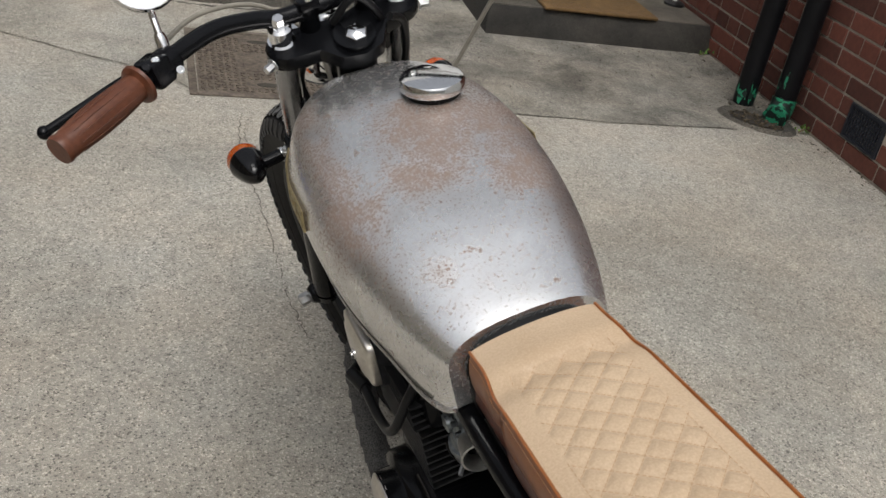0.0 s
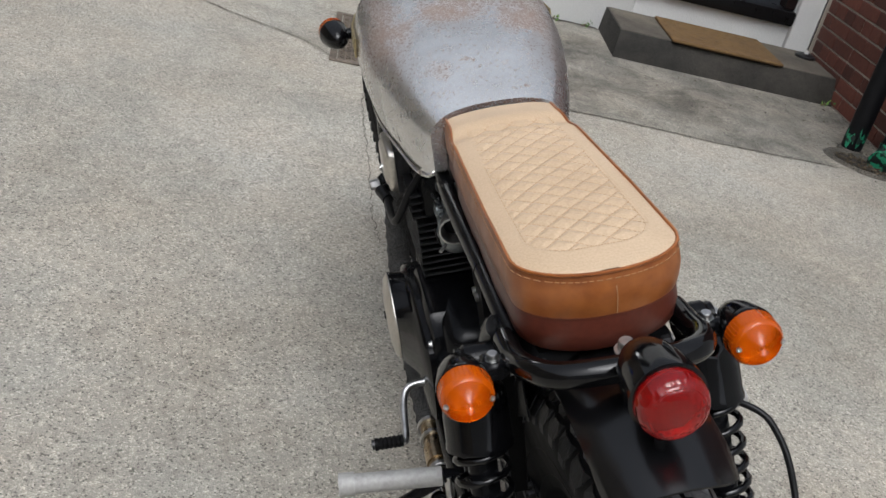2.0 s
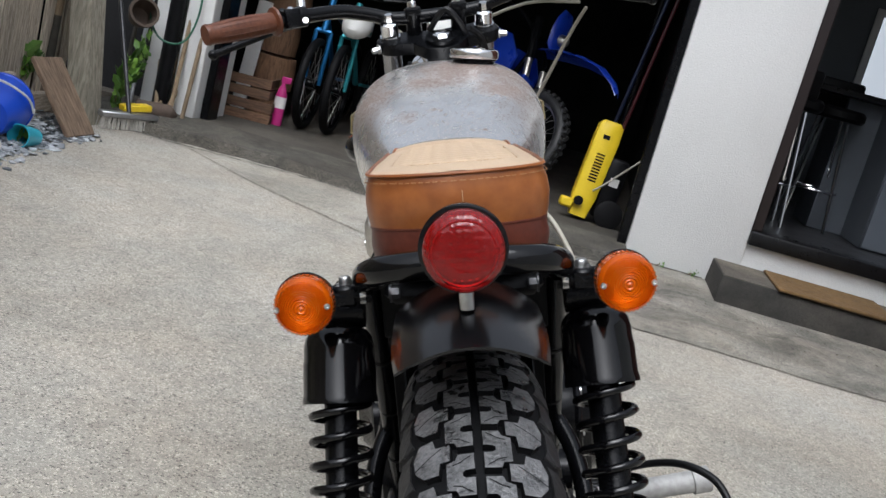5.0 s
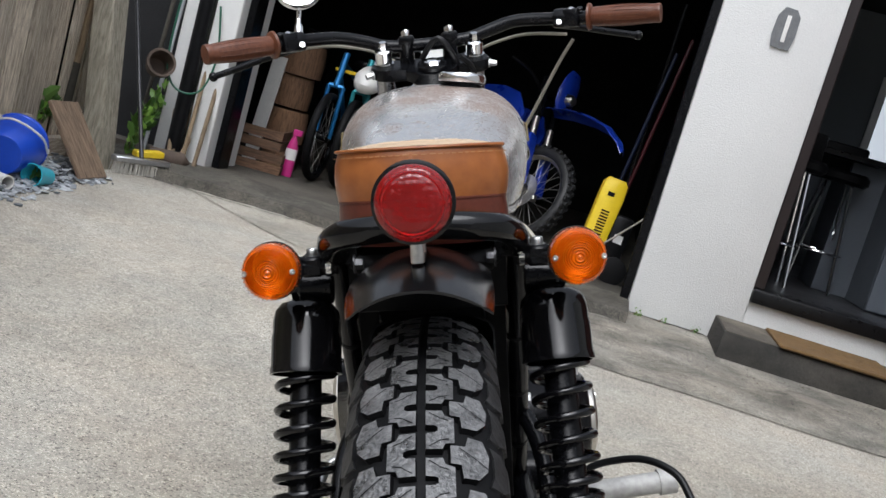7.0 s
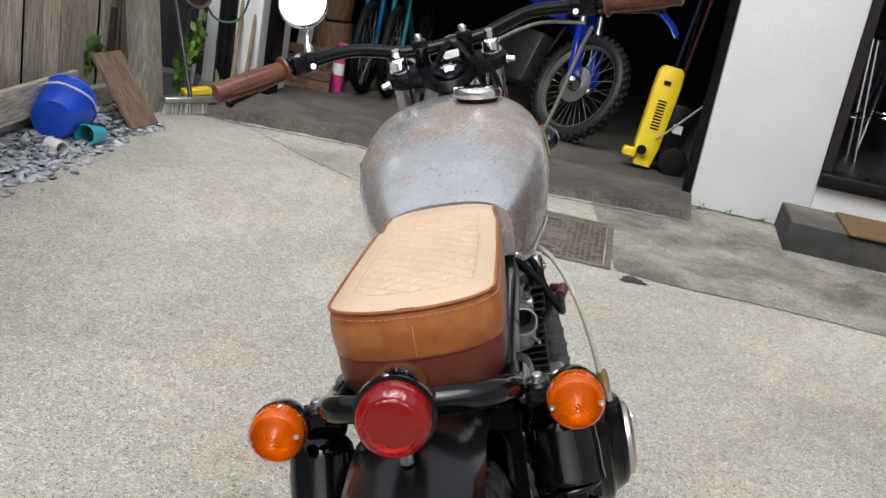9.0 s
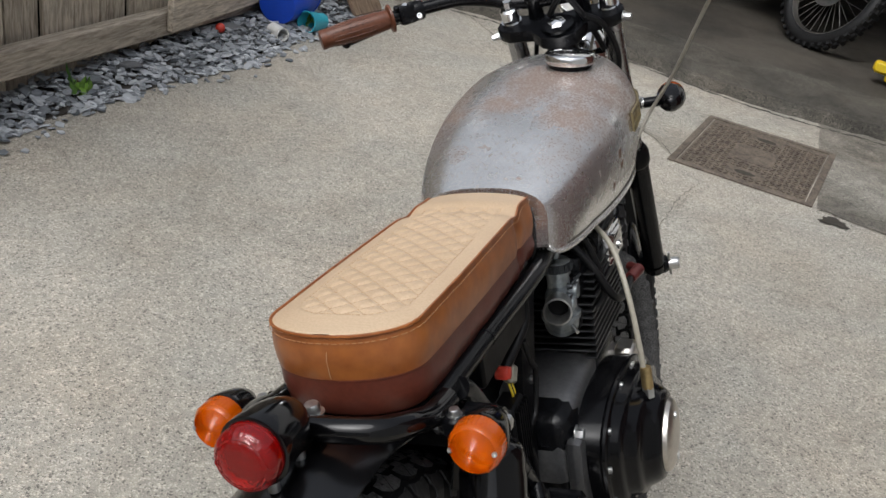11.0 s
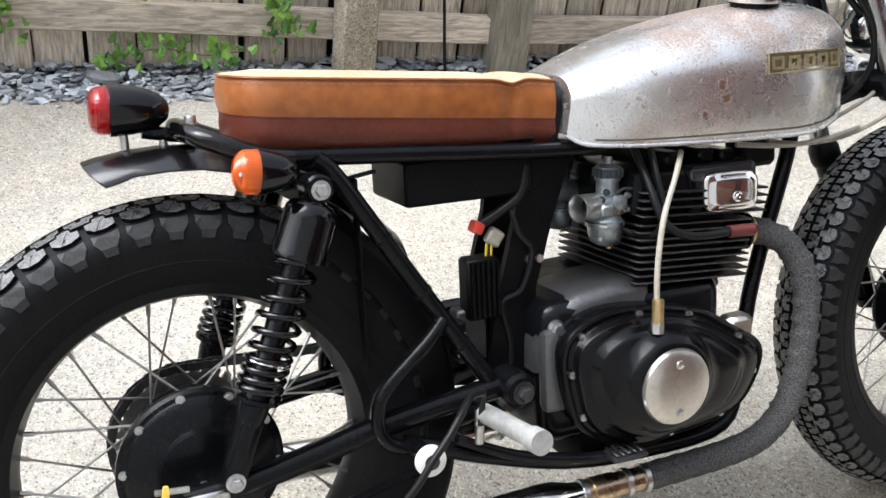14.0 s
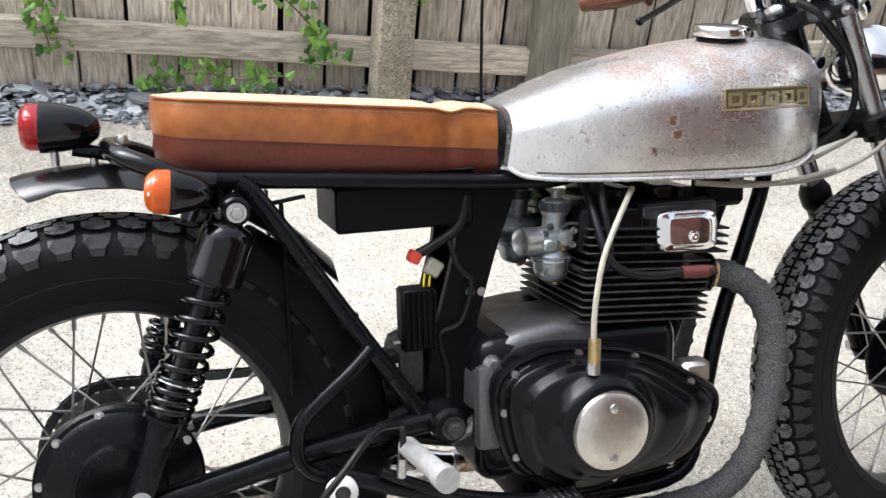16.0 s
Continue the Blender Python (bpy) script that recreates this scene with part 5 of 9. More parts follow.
for i in range(n_links):
    L = lens_[-1] * i / n_links
    k = max(j for j in range(len(lens_)) if lens_[j] <= L)
    k = min(k, len(pts) - 2)
    t = (L - lens_[k]) / max(1e-6, lens_[k + 1] - lens_[k])
    p, d = pts[k].lerp(pts[k + 1], t), (pts[k + 1] - pts[k]).normalized()
    m = Matrix.Translation((-0.055, p.x, p.y)) @ Matrix.Rotation(math.atan2(d.y, d.x), 4, "X")
    w = 0.0075 if i % 2 else 0.0055
    for s in (-1, 1):
        box(bm, (s * w - 0.001, -0.0095, -0.0055), (s * w + 0.001, 0.0095, 0.0055), 0, m)
    lathe(bm, [(0.0045, -0.005), (0.0045, 0.005)], m @ Euler((0, radians(90), 0)).to_matrix().to_4x4(), 6)
bp("chain", bm, M_ALLOYD, None, "oily drive chain")
bp("front_sprocket_cover", bm_lathe([(0, 0), (0.06, 0), (0.06, -0.03), (0.05, -0.04), (0, -0.04)], axis((-0.06, 0.43, 0.40), (1, 0.43, 0.40)), 28), M_BLACK)

FRONT = STEER @ Matrix.Translation((0.0, 1.348, 0.337))
fw, fturn = make_wheel("front_wheel", FRONT, 0.349, 0.056, True)
spokes(fw, fturn, {1: 0.072, -1: 0.072}, {1: 0.03, -1: -0.03}, 36)
lat = lambda prof, seg=44: bm_lathe(prof, fturn, seg)
fh = bp("hub", lat([(0.0, -0.046), (0.04, -0.046), (0.074, -0.036), (0.080, -0.03), (0.080, -0.024), (0.055, -0.015), (0.055, 0.015), (0.080, 0.024), (0.083, 0.03), (0.083, 0.036), (0.0, 0.036)]), M_BLACK, fw)
bp("brake_plate", lat([(0.0, 0.034), (0.090, 0.034), (0.094, 0.038), (0.094, 0.044), (0.088, 0.05), (0.03, 0.058), (0.022, 0.07), (0.0, 0.07)]), M_BLACK, fw, "black front brake plate")


HL = (-0.008, 1.19, 0.860)
# forks and bars
def fork(s):
    x = s * 0.086
    top, low = Vector((x, 1.062, 0.962)), Vector((x, 1.33, 0.335))
    d = (low - top).normalized()
    leg = fp("fork_leg", bm_tube([top + d * 0.36, top + d * 0.665], 0.0225, 18), M_BLACK, None, "black lower fork leg")
    fp("stanchion", bm_tube([top + d * 0.02, top + d * 0.38], 0.0172, 20), M_STANCH, leg, "polished steel fork tube")
    fp("dust_cover", bm_lathe([(0.018, -0.012), (0.021, -0.014), (0.0275, 0.0), (0.0275, 0.022), (0.025, 0.03), (0.0225, 0.032)], axis(top + d * 0.345, top + d), 22), M_MATT, leg)
    fp("cap", bm_lathe([(0.0, 0.026), (0.006, 0.026), (0.006, 0.02), (0.0125, 0.02), (0.016, 0.017), (0.016, -0.006), (0.0185, -0.006), (0.0185, -0.012), (0.0, -0.012)], axis(top, top - d), 22), M_CHROME, leg, "chrome fork cap")
    fp("cap_nut", bm_lathe([(0.0, 0.034), (0.0075, 0.034), (0.0085, 0.032), (0.0085, 0.018), (0, 0.018)], axis(top, top - d), 6), M_CHROME, leg)
    fp("axle_clamp", bm_lathe([(0.0, -0.03), (0.017, -0.03), (0.021, -0.02), (0.021, 0.02), (0.015, 0.03), (0.0, 0.03)], axis((x, 1.345, 0.333), (x + s, 1.345, 0.333)), 18), M_BLACK, leg)
    fp("bottom_lug", bm_lathe([(0.0225, 0), (0.02, 0.02), (0.0, 0.022)], axis(low + d * -0.01, low + d), 18), M_BLACK, leg)


sides(fork)
fp("axle", bm_tube([(-0.135, 1.345, 0.333), (0.128, 1.345, 0.333)], 0.0085, 12), M_ZINC, fw)
fp("axle_nut", bm_lathe([(0.0, 0), (0.0135, 0), (0.0135, 0.022), (0.011, 0.026), (0, 0.026)], axis((0.112, 1.345, 0.333), (1, 1.345, 0.333)), 14), M_ZINC, fw)
fp("axle_pin", bm_tube([(0.118, 1.33, 0.365), (0.118, 1.35, 0.305)], 0.003, 8), M_ZINC, fw)
fp("axle_nut", bm_lathe([(0.0, 0), (0.012, 0), (0.012, 0.016), (0.009, 0.02), (0, 0.02)], axis((-0.118, 1.345, 0.333), (-1, 1.345, 0.333)), 6), M_ZINC, fw)

RAKE = Matrix.Translation((0, 1.062, 0.940)) @ Euler((radians(23.2), 0, 0)).to_matrix().to_4x4()


def clamp_plate(name, m, t, label):
    ring = []
    for i in range(9):
        a = -math.pi / 2 + math.pi * i / 8
        ring.append((0.086 + 0.026 * math.cos(a), 0.026 * math.sin(a)))
    ring += [(0.045, 0.020), (0.0, 0.012)]
    ring += [(-x, y) for x, y in reversed(ring[:9])]
    ring += [(-0.05, -0.030), (-0.03, -0.058), (0.0, -0.066), (0.03, -0.058), (0.05, -0.030)]
    bm = bmesh.new()
    skin(bm, [[m @ Vector((x * q, y * q if abs(x) > 0.06 else y, z)) for x, y in ring] for z, q in ((-t, 0.97), (-t + 0.003, 1), (t - 0.003, 1), (t, 0.97))])
    return fp(name, bm, M_BLACK, None, label)


top_clamp = clamp_plate("top_yoke", RAKE, 0.011, "black top fork yoke")
clamp_plate("bottom_yoke", RAKE @ Matrix.Translation((0, 0, -0.19)), 0.014, "black bottom fork yoke")
fp("stem_nut", bm_lathe([(0.0, 0.03), (0.012, 0.029), (0.0155, 0.026), (0.0155, 0.012), (0.019, 0.012), (0.019, 0.009), (0.0, 0.009)], RAKE @ Matrix.Translation((0, -0.038, 0)), 6), M_CHROME, top_clamp, "chrome steering stem nut")
for s in (1, -1):
    fp("pinch_bolt", bolt(RAKE @ Vector((s * 0.11, -0.012, 0.0)), RAKE @ Vector((s * 0.2, -0.05, 0.0)), 0.006, 0.014), M_ZINC, top_clamp)
BARS = [(-0.392, 0.9312, 0.9976), (-0.285, 0.9913, 1.0052), (-0.230, 1.022, 1.009), (-0.168, 1.050, 1.009), (-0.115, 1.061, 0.997), (-0.075, 1.063, 0.985), (0, 1.063, 0.982),
        (0.075, 1.063, 0.985), (0.115, 1.062, 0.995), (0.168, 1.055, 1.007), (0.230, 1.032, 1.003), (0.288, 1.001, 0.998), (0.405, 0.9366, 0.988)]
hbar = fp("handlebar", bm_tube(BARS, 0.0118, 14, steps=6), M_BLACK, None, "black low handlebar")
for s in (1, -1):
    rs = fp("riser", bm_lathe([(0.0, -0.045), (0.015, -0.045), (0.014, -0.01), (0.016, 0.0), (0.016, 0.012), (0, 0.012)], axis((s * 0.041, 1.063, 0.982), (s * 0.041, 1.04, 1.05)), 18), M_BLACK, hbar)
    cl = fp("bar_clamp", bm_box((s * 0.041 - 0.014, 1.043, 0.985), (s * 0.041 + 0.014, 1.083, 1.001), 0.004, seg=2), M_BLACK, hbar)
    for yy in (1.047, 1.079):
        fp("clamp_bolt", bm_lathe([(0.0, 0), (0.0062, 0), (0.0062, 0.009), (0.005, 0.011), (0, 0.011)], axis((s * 0.041, yy, 1.0), (s * 0.041, yy, 1.1)), 12), M_CHROME, hbar)
    a, b = (Vector((0.408, 0.935, 0.988)), Vector((0.290, 1.0, 0.998))) if s > 0 else (Vector((-0.395, 0.9295, 0.9974)), Vector((-0.281, 0.9935, 1.0054)))
    prof = [(0.0, 0.0), (0.0165, 0.0), (0.0178, 0.004), (0.0165, 0.010)] + [(0.0168 + 0.0022 * math.sin(math.pi * i / 10), 0.014 + 0.0115 * i) for i in range(10)] + [(0.0165, 0.124), (0.024, 0.127), (0.025, 0.131), (0.0125, 0.133)]
    bm = bmesh.new()
    m = axis(a, b)
    lathe(bm, prof, m, 28)
    gr = fp("grip", bm, M_GRIP, hbar, "brown barrel-shaped rubber grip")
    for i in range(14):
        an = 2 * math.pi * i / 14
        tube_pts = [m @ Vector(((0.0172 + 0.0021 * math.sin(math.pi * j / 4)) * math.cos(an), (0.0172 + 0.0021 * math.sin(math.pi * j / 4)) * math.sin(an), 0.022 + 0.09 * j / 4)) for j in range(5)]
        fp("rib", bm_tube(tube_pts, 0.0007, 5, steps=3), M_GRIP, gr)
    # perch, lever and switch
    p0 = Vector((0.250, 1.021, 1.001)) if s > 0 else Vector((-0.243, 1.0145, 1.008))
    pc = fp("lever_perch", bm_lathe([(0.0, -0.014), (0.017, -0.014), (0.018, -0.010), (0.018, 0.010), (0.017, 0.014), (0.0, 0.014)], axis(p0, p0 + (b - a)), 18), M_BLACK, hbar)
    fp("pivot", bm_box((-0.012, -0.01, -0.008), (0.012, 0.034, 0.008), 0.003, m=Matrix.Translation(p0 + Vector((0, 0.008, -0.006)))), M_BLACK, pc)
    for dx in (-0.012, 0.016):
        fp("perch_screw", bm_lathe([(0.0, 0), (0.0048, 0), (0.0048, 0.005), (0.0028, 0.005), (0.0024, 0.0025), (0, 0.0025)], axis(p0 + Vector((s * dx, -0.014, 0.004 - abs(dx))), p0 + Vector((s * dx, -0.2, 0.06))), 12), M_CHROME, pc)
    lv = [p0 + Vector((0, 0.034, -0.010)), p0 + Vector((s * 0.05, 0.044, -0.019)), p0 + Vector((s * 0.10, 0.048, -0.031)), p0 + Vector((s * 0.158, 0.05, -0.044))]
    bm = bm_tube(lv, 0.0062, 10, steps=6)
    lathe(bm, [(0.009 * math.sin(math.pi * i / 8), -0.009 * math.cos(math.pi * i / 8)) for i in range(9)], Matrix.Translation(lv[-1]), 12)
    fp("lever", bm, M_BLACK, hbar, "black brake lever" if s > 0 else "black clutch lever")
    q0 = Vector((0.270, 1.0105, 0.999)) if s > 0 else Vector((-0.261, 1.0045, 1.0068))
    sw = fp("switch_block", bm_box((-0.018, -0.017, -0.015), (0.018, 0.017, 0.015), 0.005, m=axis(q0, q0 + (b - a)) @ pose(0, 0, 0.004), seg=2), M_BLACK, hbar)
    for dz in (-0.008, 0.008):
        fp("button", bm_lathe([(0, 0), (0.0052, 0), (0.0052, 0.004), (0.004, 0.005), (0, 0.005)], axis(q0 + (b - a).normalized() * dz + Vector((0, -0.011, 0.0135)), q0 + Vector((0, -0.2, 0.3))), 12), M_CHROME if dz > 0 else M_GLOSS, sw)
mir = fp("mirror", bm_lathe([(0.0, 0.008), (0.041, 0.008), (0.044, 0.004), (0.044, -0.004), (0.04, -0.012), (0.02, -0.02), (0, -0.02)], axis((-0.226, 1.045, 1.106), (-0.22, 0.2, 1.48)), 30), M_CHROME, hbar, "round chrome bar mirror")
fp("glass", bm_lathe([(0.0, 0.0092), (0.040, 0.0085)], axis((-0.226, 1.045, 1.106), (-0.22, 0.2, 1.48)), 30), M_MIRROR, mir)
fp("stem", bm_tube([(-0.236, 1.023, 1.012), (-0.234, 1.03, 1.04), (-0.229, 1.052, 1.075), (-0.227, 1.056, 1.10)], 0.0045, 10), M_CHROME, mir)
fp("stem_base", bm_lathe([(0.0, 0), (0.008, 0), (0.008, 0.02), (0.006, 0.026), (0, 0.026)], axis((-0.236, 1.023, 1.014), (-0.234, 1.03, 1.04)), 12), M_CHROME, mir)
sp_m = axis((0.022, 1.135, 0.962), (0.03, 0.9, 1.13))
speedo = fp("speedometer", bm_lathe([(0.0, -0.045), (0.026, -0.045), (0.031, -0.03), (0.031, 0.006), (0.028, 0.009), (0.026, 0.006), (0, 0.006)], sp_m, 28), M_CHROME, None, "small round chrome speedometer")
fp("dial", bm_lathe([(0, 0.0066), (0.0258, 0.0066)], sp_m, 24), M_WHITEP, speedo)
hl = bp("headlamp", bm_lathe([(0.0, 0.05), (0.025, 0.046), (0.048, 0.026), (0.056, 0.0), (0.057, -0.025), (0.061, -0.03), (0.056, -0.036), (0.0, -0.04)], axis(HL, Vector(HL) + Vector((0.14, -1, 0.04))), 32), M_CHROME, None, "small chrome headlamp between the forks")
for s in (1, -1):
    bp("bracket", bm_box((s * 0.062 - 0.003, HL[1] - 0.05, HL[2] - 0.01), (s * 0.062 + 0.003, HL[1] + 0.01, HL[2] + 0.01), 0.002), M_BLACK, hl)


# lamps
def indicator(name, centre, back, stem_to, front=False):
    """An egg-shaped lamp: amber lens at centre, black shell towards back."""
    m = axis(centre, back)
    R = 0.0262
    shell = [(R * 0.95, 0.009), (R * 1.03, 0.0095), (R * 1.03, 0.013), (R * 1.0, 0.017), (R * 0.93, 0.025), (R * 0.80, 0.038), (R * 0.58, 0.05), (R * 0.3, 0.057), (0, 0.059)]
    f = fp if front else bp
    body = f(name, bm_lathe(shell, m, 32), M_GLOSS, None, "black bullet indicator with amber lens")
    prof = [(R * 0.985, 0.012), (R * 0.99, 0.004)]
    for i in range(37):
        a = math.pi / 2 * i / 36
        rip = 0.0007 * (1 if i % 2 else -1) if i > 14 else 0.0
        prof.append(((R * 0.985) * math.cos(a) ** 0.75 + rip * 0.2, -0.0185 * math.sin(a) ** 0.70 + rip))
    bm = bmesh.new()
    lathe(bm, prof + [(0, -0.0185)], m, 48)
    lz = f("lens", bm, M_AMBER, body, "ribbed amber plastic lens")
    bm = bmesh.new()
    for i in range(40):
        a = 2 * math.pi * i / 40
        tube(bm, [m @ Vector((R * 0.982 * math.cos(a), R * 0.982 * math.sin(a), 0.009)), m @ Vector((R * 0.955 * math.cos(a), R * 0.955 * math.sin(a), -0.008))], 0.0007, 5, smooth=False)
    f("ribs", bm, M_AMBER, lz)
    f("reflector", bm_lathe([(0, 0.012), (R * 0.5, 0.008), (R * 0.9, 0.0005), (R * 0.9, -0.0005), (R * 0.48, 0.006), (0, 0.010)], m, 24), M_ALLOY, body)
    for s in (1, -1):
        sm = m @ Matrix.Translation((s * R * 0.8, 0, -0.0132)) @ Euler((radians(180), radians(s * -25), 0)).to_matrix().to_4x4()
        f("lens_screw", bm_lathe([(0, 0), (0.0027, 0), (0.0027, 0.002), (0.0012, 0.0024), (0, 0.0012)], sm, 10), M_ZINC, body)
    c = Vector(centre) + (Vector(back) - Vector(centre)).normalized() * 0.028
    f("stem", bm_tube([c, stem_to], 0.0098, 14), M_BLACK, body)
    q = c.lerp(Vector(stem_to), 0.82)
    f("stem_ring", bm_tube([q, q + (Vector(stem_to) - c).normalized() * 0.005], 0.0115, 18), M_CHROME, body, "bright metal ring")
    return body


for s in (1, -1):
    ind = indicator("rear_indicator", (s * 0.139, 0.078, 0.743), (s * 0.139, 0.2, 0.731), (s * 0.084, 0.112, 0.741))
    bp("stem_bolt", bolt((s * 0.106, 0.113, 0.749), (s * 0.106, 0.113, 1), 0.0055, 0.008, False), M_ZINC, ind)
    bp("stem_clamp", bm_box((s * 0.106 - 0.011, 0.100, 0.731), (s * 0.106 + 0.011, 0.126, 0.7505), 0.003), M_BLACK, ind)
    bp("nut", bolt((s * 0.066, 0.1, 0.742), (s * 0.066 - s, 0.1, 0.742), 0.006, 0.009), M_ALLOYD, ind)
    ind = indicator("front_indicator", (s * 0.168, 1.178, 0.752), (s * 0.168, 1.0, 0.748), (s * 0.108, 1.15, 0.752), True)
    fp("clamp", bm_lathe([(0.0178, -0.012), (0.024, -0.012), (0.024, 0.012), (0.0178, 0.012)], axis((s * 0.086, 1.148, 0.755), (s * 0.086, 1.258, 0.5)), 20), M_BLACK, ind)
    fp("clamp_bolt", bolt((s * 0.112, 1.142, 0.760), (s * 0.112, 1.1, 0.9), 0.0045, 0.006, False), M_ZINC, ind)

tl = axis((0, -0.058, 0.815), (0, 0.1, 0.805))
tail = bp("tail_lamp", bm_lathe([(0.0290, 0.001), (0.0325, 0.002), (0.0325, 0.007), (0.0315, 0.015), (0.0300, 0.030), (0.026, 0.048), (0.0195, 0.062), (0.0115, 0.071), (0, 0.0745)], tl, 36), M_GLOSS, None, "gloss black bullet tail lamp with red lens")
prof = [(0.0292, 0.006), (0.0292, -0.004)] + [(0.0292 * math.cos(math.pi / 2 * i / 18) ** 0.5, -0.008 - 0.0135 * math.sin(math.pi / 2 * i / 18) + 0.0004 * math.sin(i * 2.4)) for i in range(19)]
bp("lens", bm_lathe(prof, tl, 48), M_RED, tail, "round red plastic lens")
bp("reflector", bm_lathe([(0, 0.01), (0.014, 0.006), (0.027, 0.0), (0.027, -0.001), (0.013, 0.004), (0, 0.008)], tl, 24), M_ALLOY, tail)
for s in (1, -1):
    bp("lens_screw", bm_lathe([(0, 0), (0.003, 0), (0.003, 0.002), (0, 0.0015)], tl @ Matrix.Translation((s * 0.022, 0, -0.0168)) @ Euler((radians(180), 0, 0)).to_matrix().to_4x4(), 10), M_RED, tail)
for yy in (-0.042, 0.004):
    bp("stud", bm_lathe([(0.0, -0.002), (0.0055, -0.002), (0.0055, 0.02), (0, 0.02)], axis((0, yy, 0.768), (0, yy, 1)), 10), M_ZINC, tail)
bp("bracket", bm_tube([(0, -0.02, 0.786), (0, 0.02, 0.778), (0, 0.045, 0.775)], 0.009, 10), M_BLACK, tail)

# rear mudguard
bm = bmesh.new()
rows = []
for yy, zc, w in ((-0.096, 0.751, 0.056), (-0.08, 0.755, 0.058), (-0.04, 0.761, 0.0585), (0.0, 0.763, 0.0585), (0.04, 0.761, 0.0585), (0.08, 0.752, 0.058), (0.13, 0.735, 0.057), (0.18, 0.712, 0.056), (0.24, 0.672, 0.055), (0.30, 0.615, 0.055)):
    us = [-1 + 2 * i / 12 for i in range(13)]
    f = lambda u: 0.004 - 0.024 * abs(u) ** 2.2
    rows.append([Vector((w * u, yy + (0.022 * abs(u) ** 3 if yy < -0.06 else 0), zc + f(u))) for u in us] + [Vector((w * u, yy + (0.022 * abs(u) ** 3 if yy < -0.06 else 0), zc + f(u) - 0.0022)) for u in reversed(us)])
skin(bm, rows)
bp("rear_mudguard", bm, M_GUARD, None, "short satin black rear mudguard", angle=50)
bm = bmesh.new()
rows = []
for i in range(13):
    a = radians(58 - 88 * i / 12)
    rr_ = 0.372
    c = Vector((0, rr_ * math.cos(a), 0.353 + rr_ * math.sin(a)))
    o = Vector((0, math.cos(a), math.sin(a)))
    line = [(-0.0645, 0.058), (-0.0645, 0.020), (-0.060, 0.011), (-0.045, 0.004), (-0.022, 0.0), (0.022, 0.0), (0.045, 0.004), (0.060, 0.011), (0.0645, 0.020), (0.0645, 0.058)]
    rows.append([c + Vector((x, 0, 0)) - o * d for x, d in line] + [c + Vector((x * 0.97, 0, 0)) - o * (d + 0.002) for x, d in reversed(line)])
skin(bm, rows)
bp("inner_mudguard", bm, M_MATT)
for s in (1, -1):
    bp("splash_wing", bm_box((s * 0.068 - 0.0105, 0.225, 0.45), (s * 0.068 + 0.0105, 0.2285, 0.71), 0.001), M_MATT)
bp("splash_panel", bm_box((-0.078, 0.150, 0.684), (0.078, 0.154, 0.742), 0.001), M_MATT)

# frame
loop_pts = [(0.086, 0.145, 0.746), (0.086, 0.105, 0.753), (0.080, 0.062, 0.770), (0.058, 0.033, 0.781), (0.0, 0.022, 0.786), (-0.058, 0.033, 0.781), (-0.080, 0.062, 0.770), (-0.086, 0.105, 0.753), (-0.086, 0.145, 0.746)]
bp("rear_frame_loop", bm_tube(loop_pts, 0.0125, 14, steps=7), M_GLOSS, None, "gloss black rear frame hoop")
bp("hoop_bolt", bolt((0.0, 0.040, 0.790), (0, 0.03, 1), 0.0075, 0.011, False), M_ZINC)


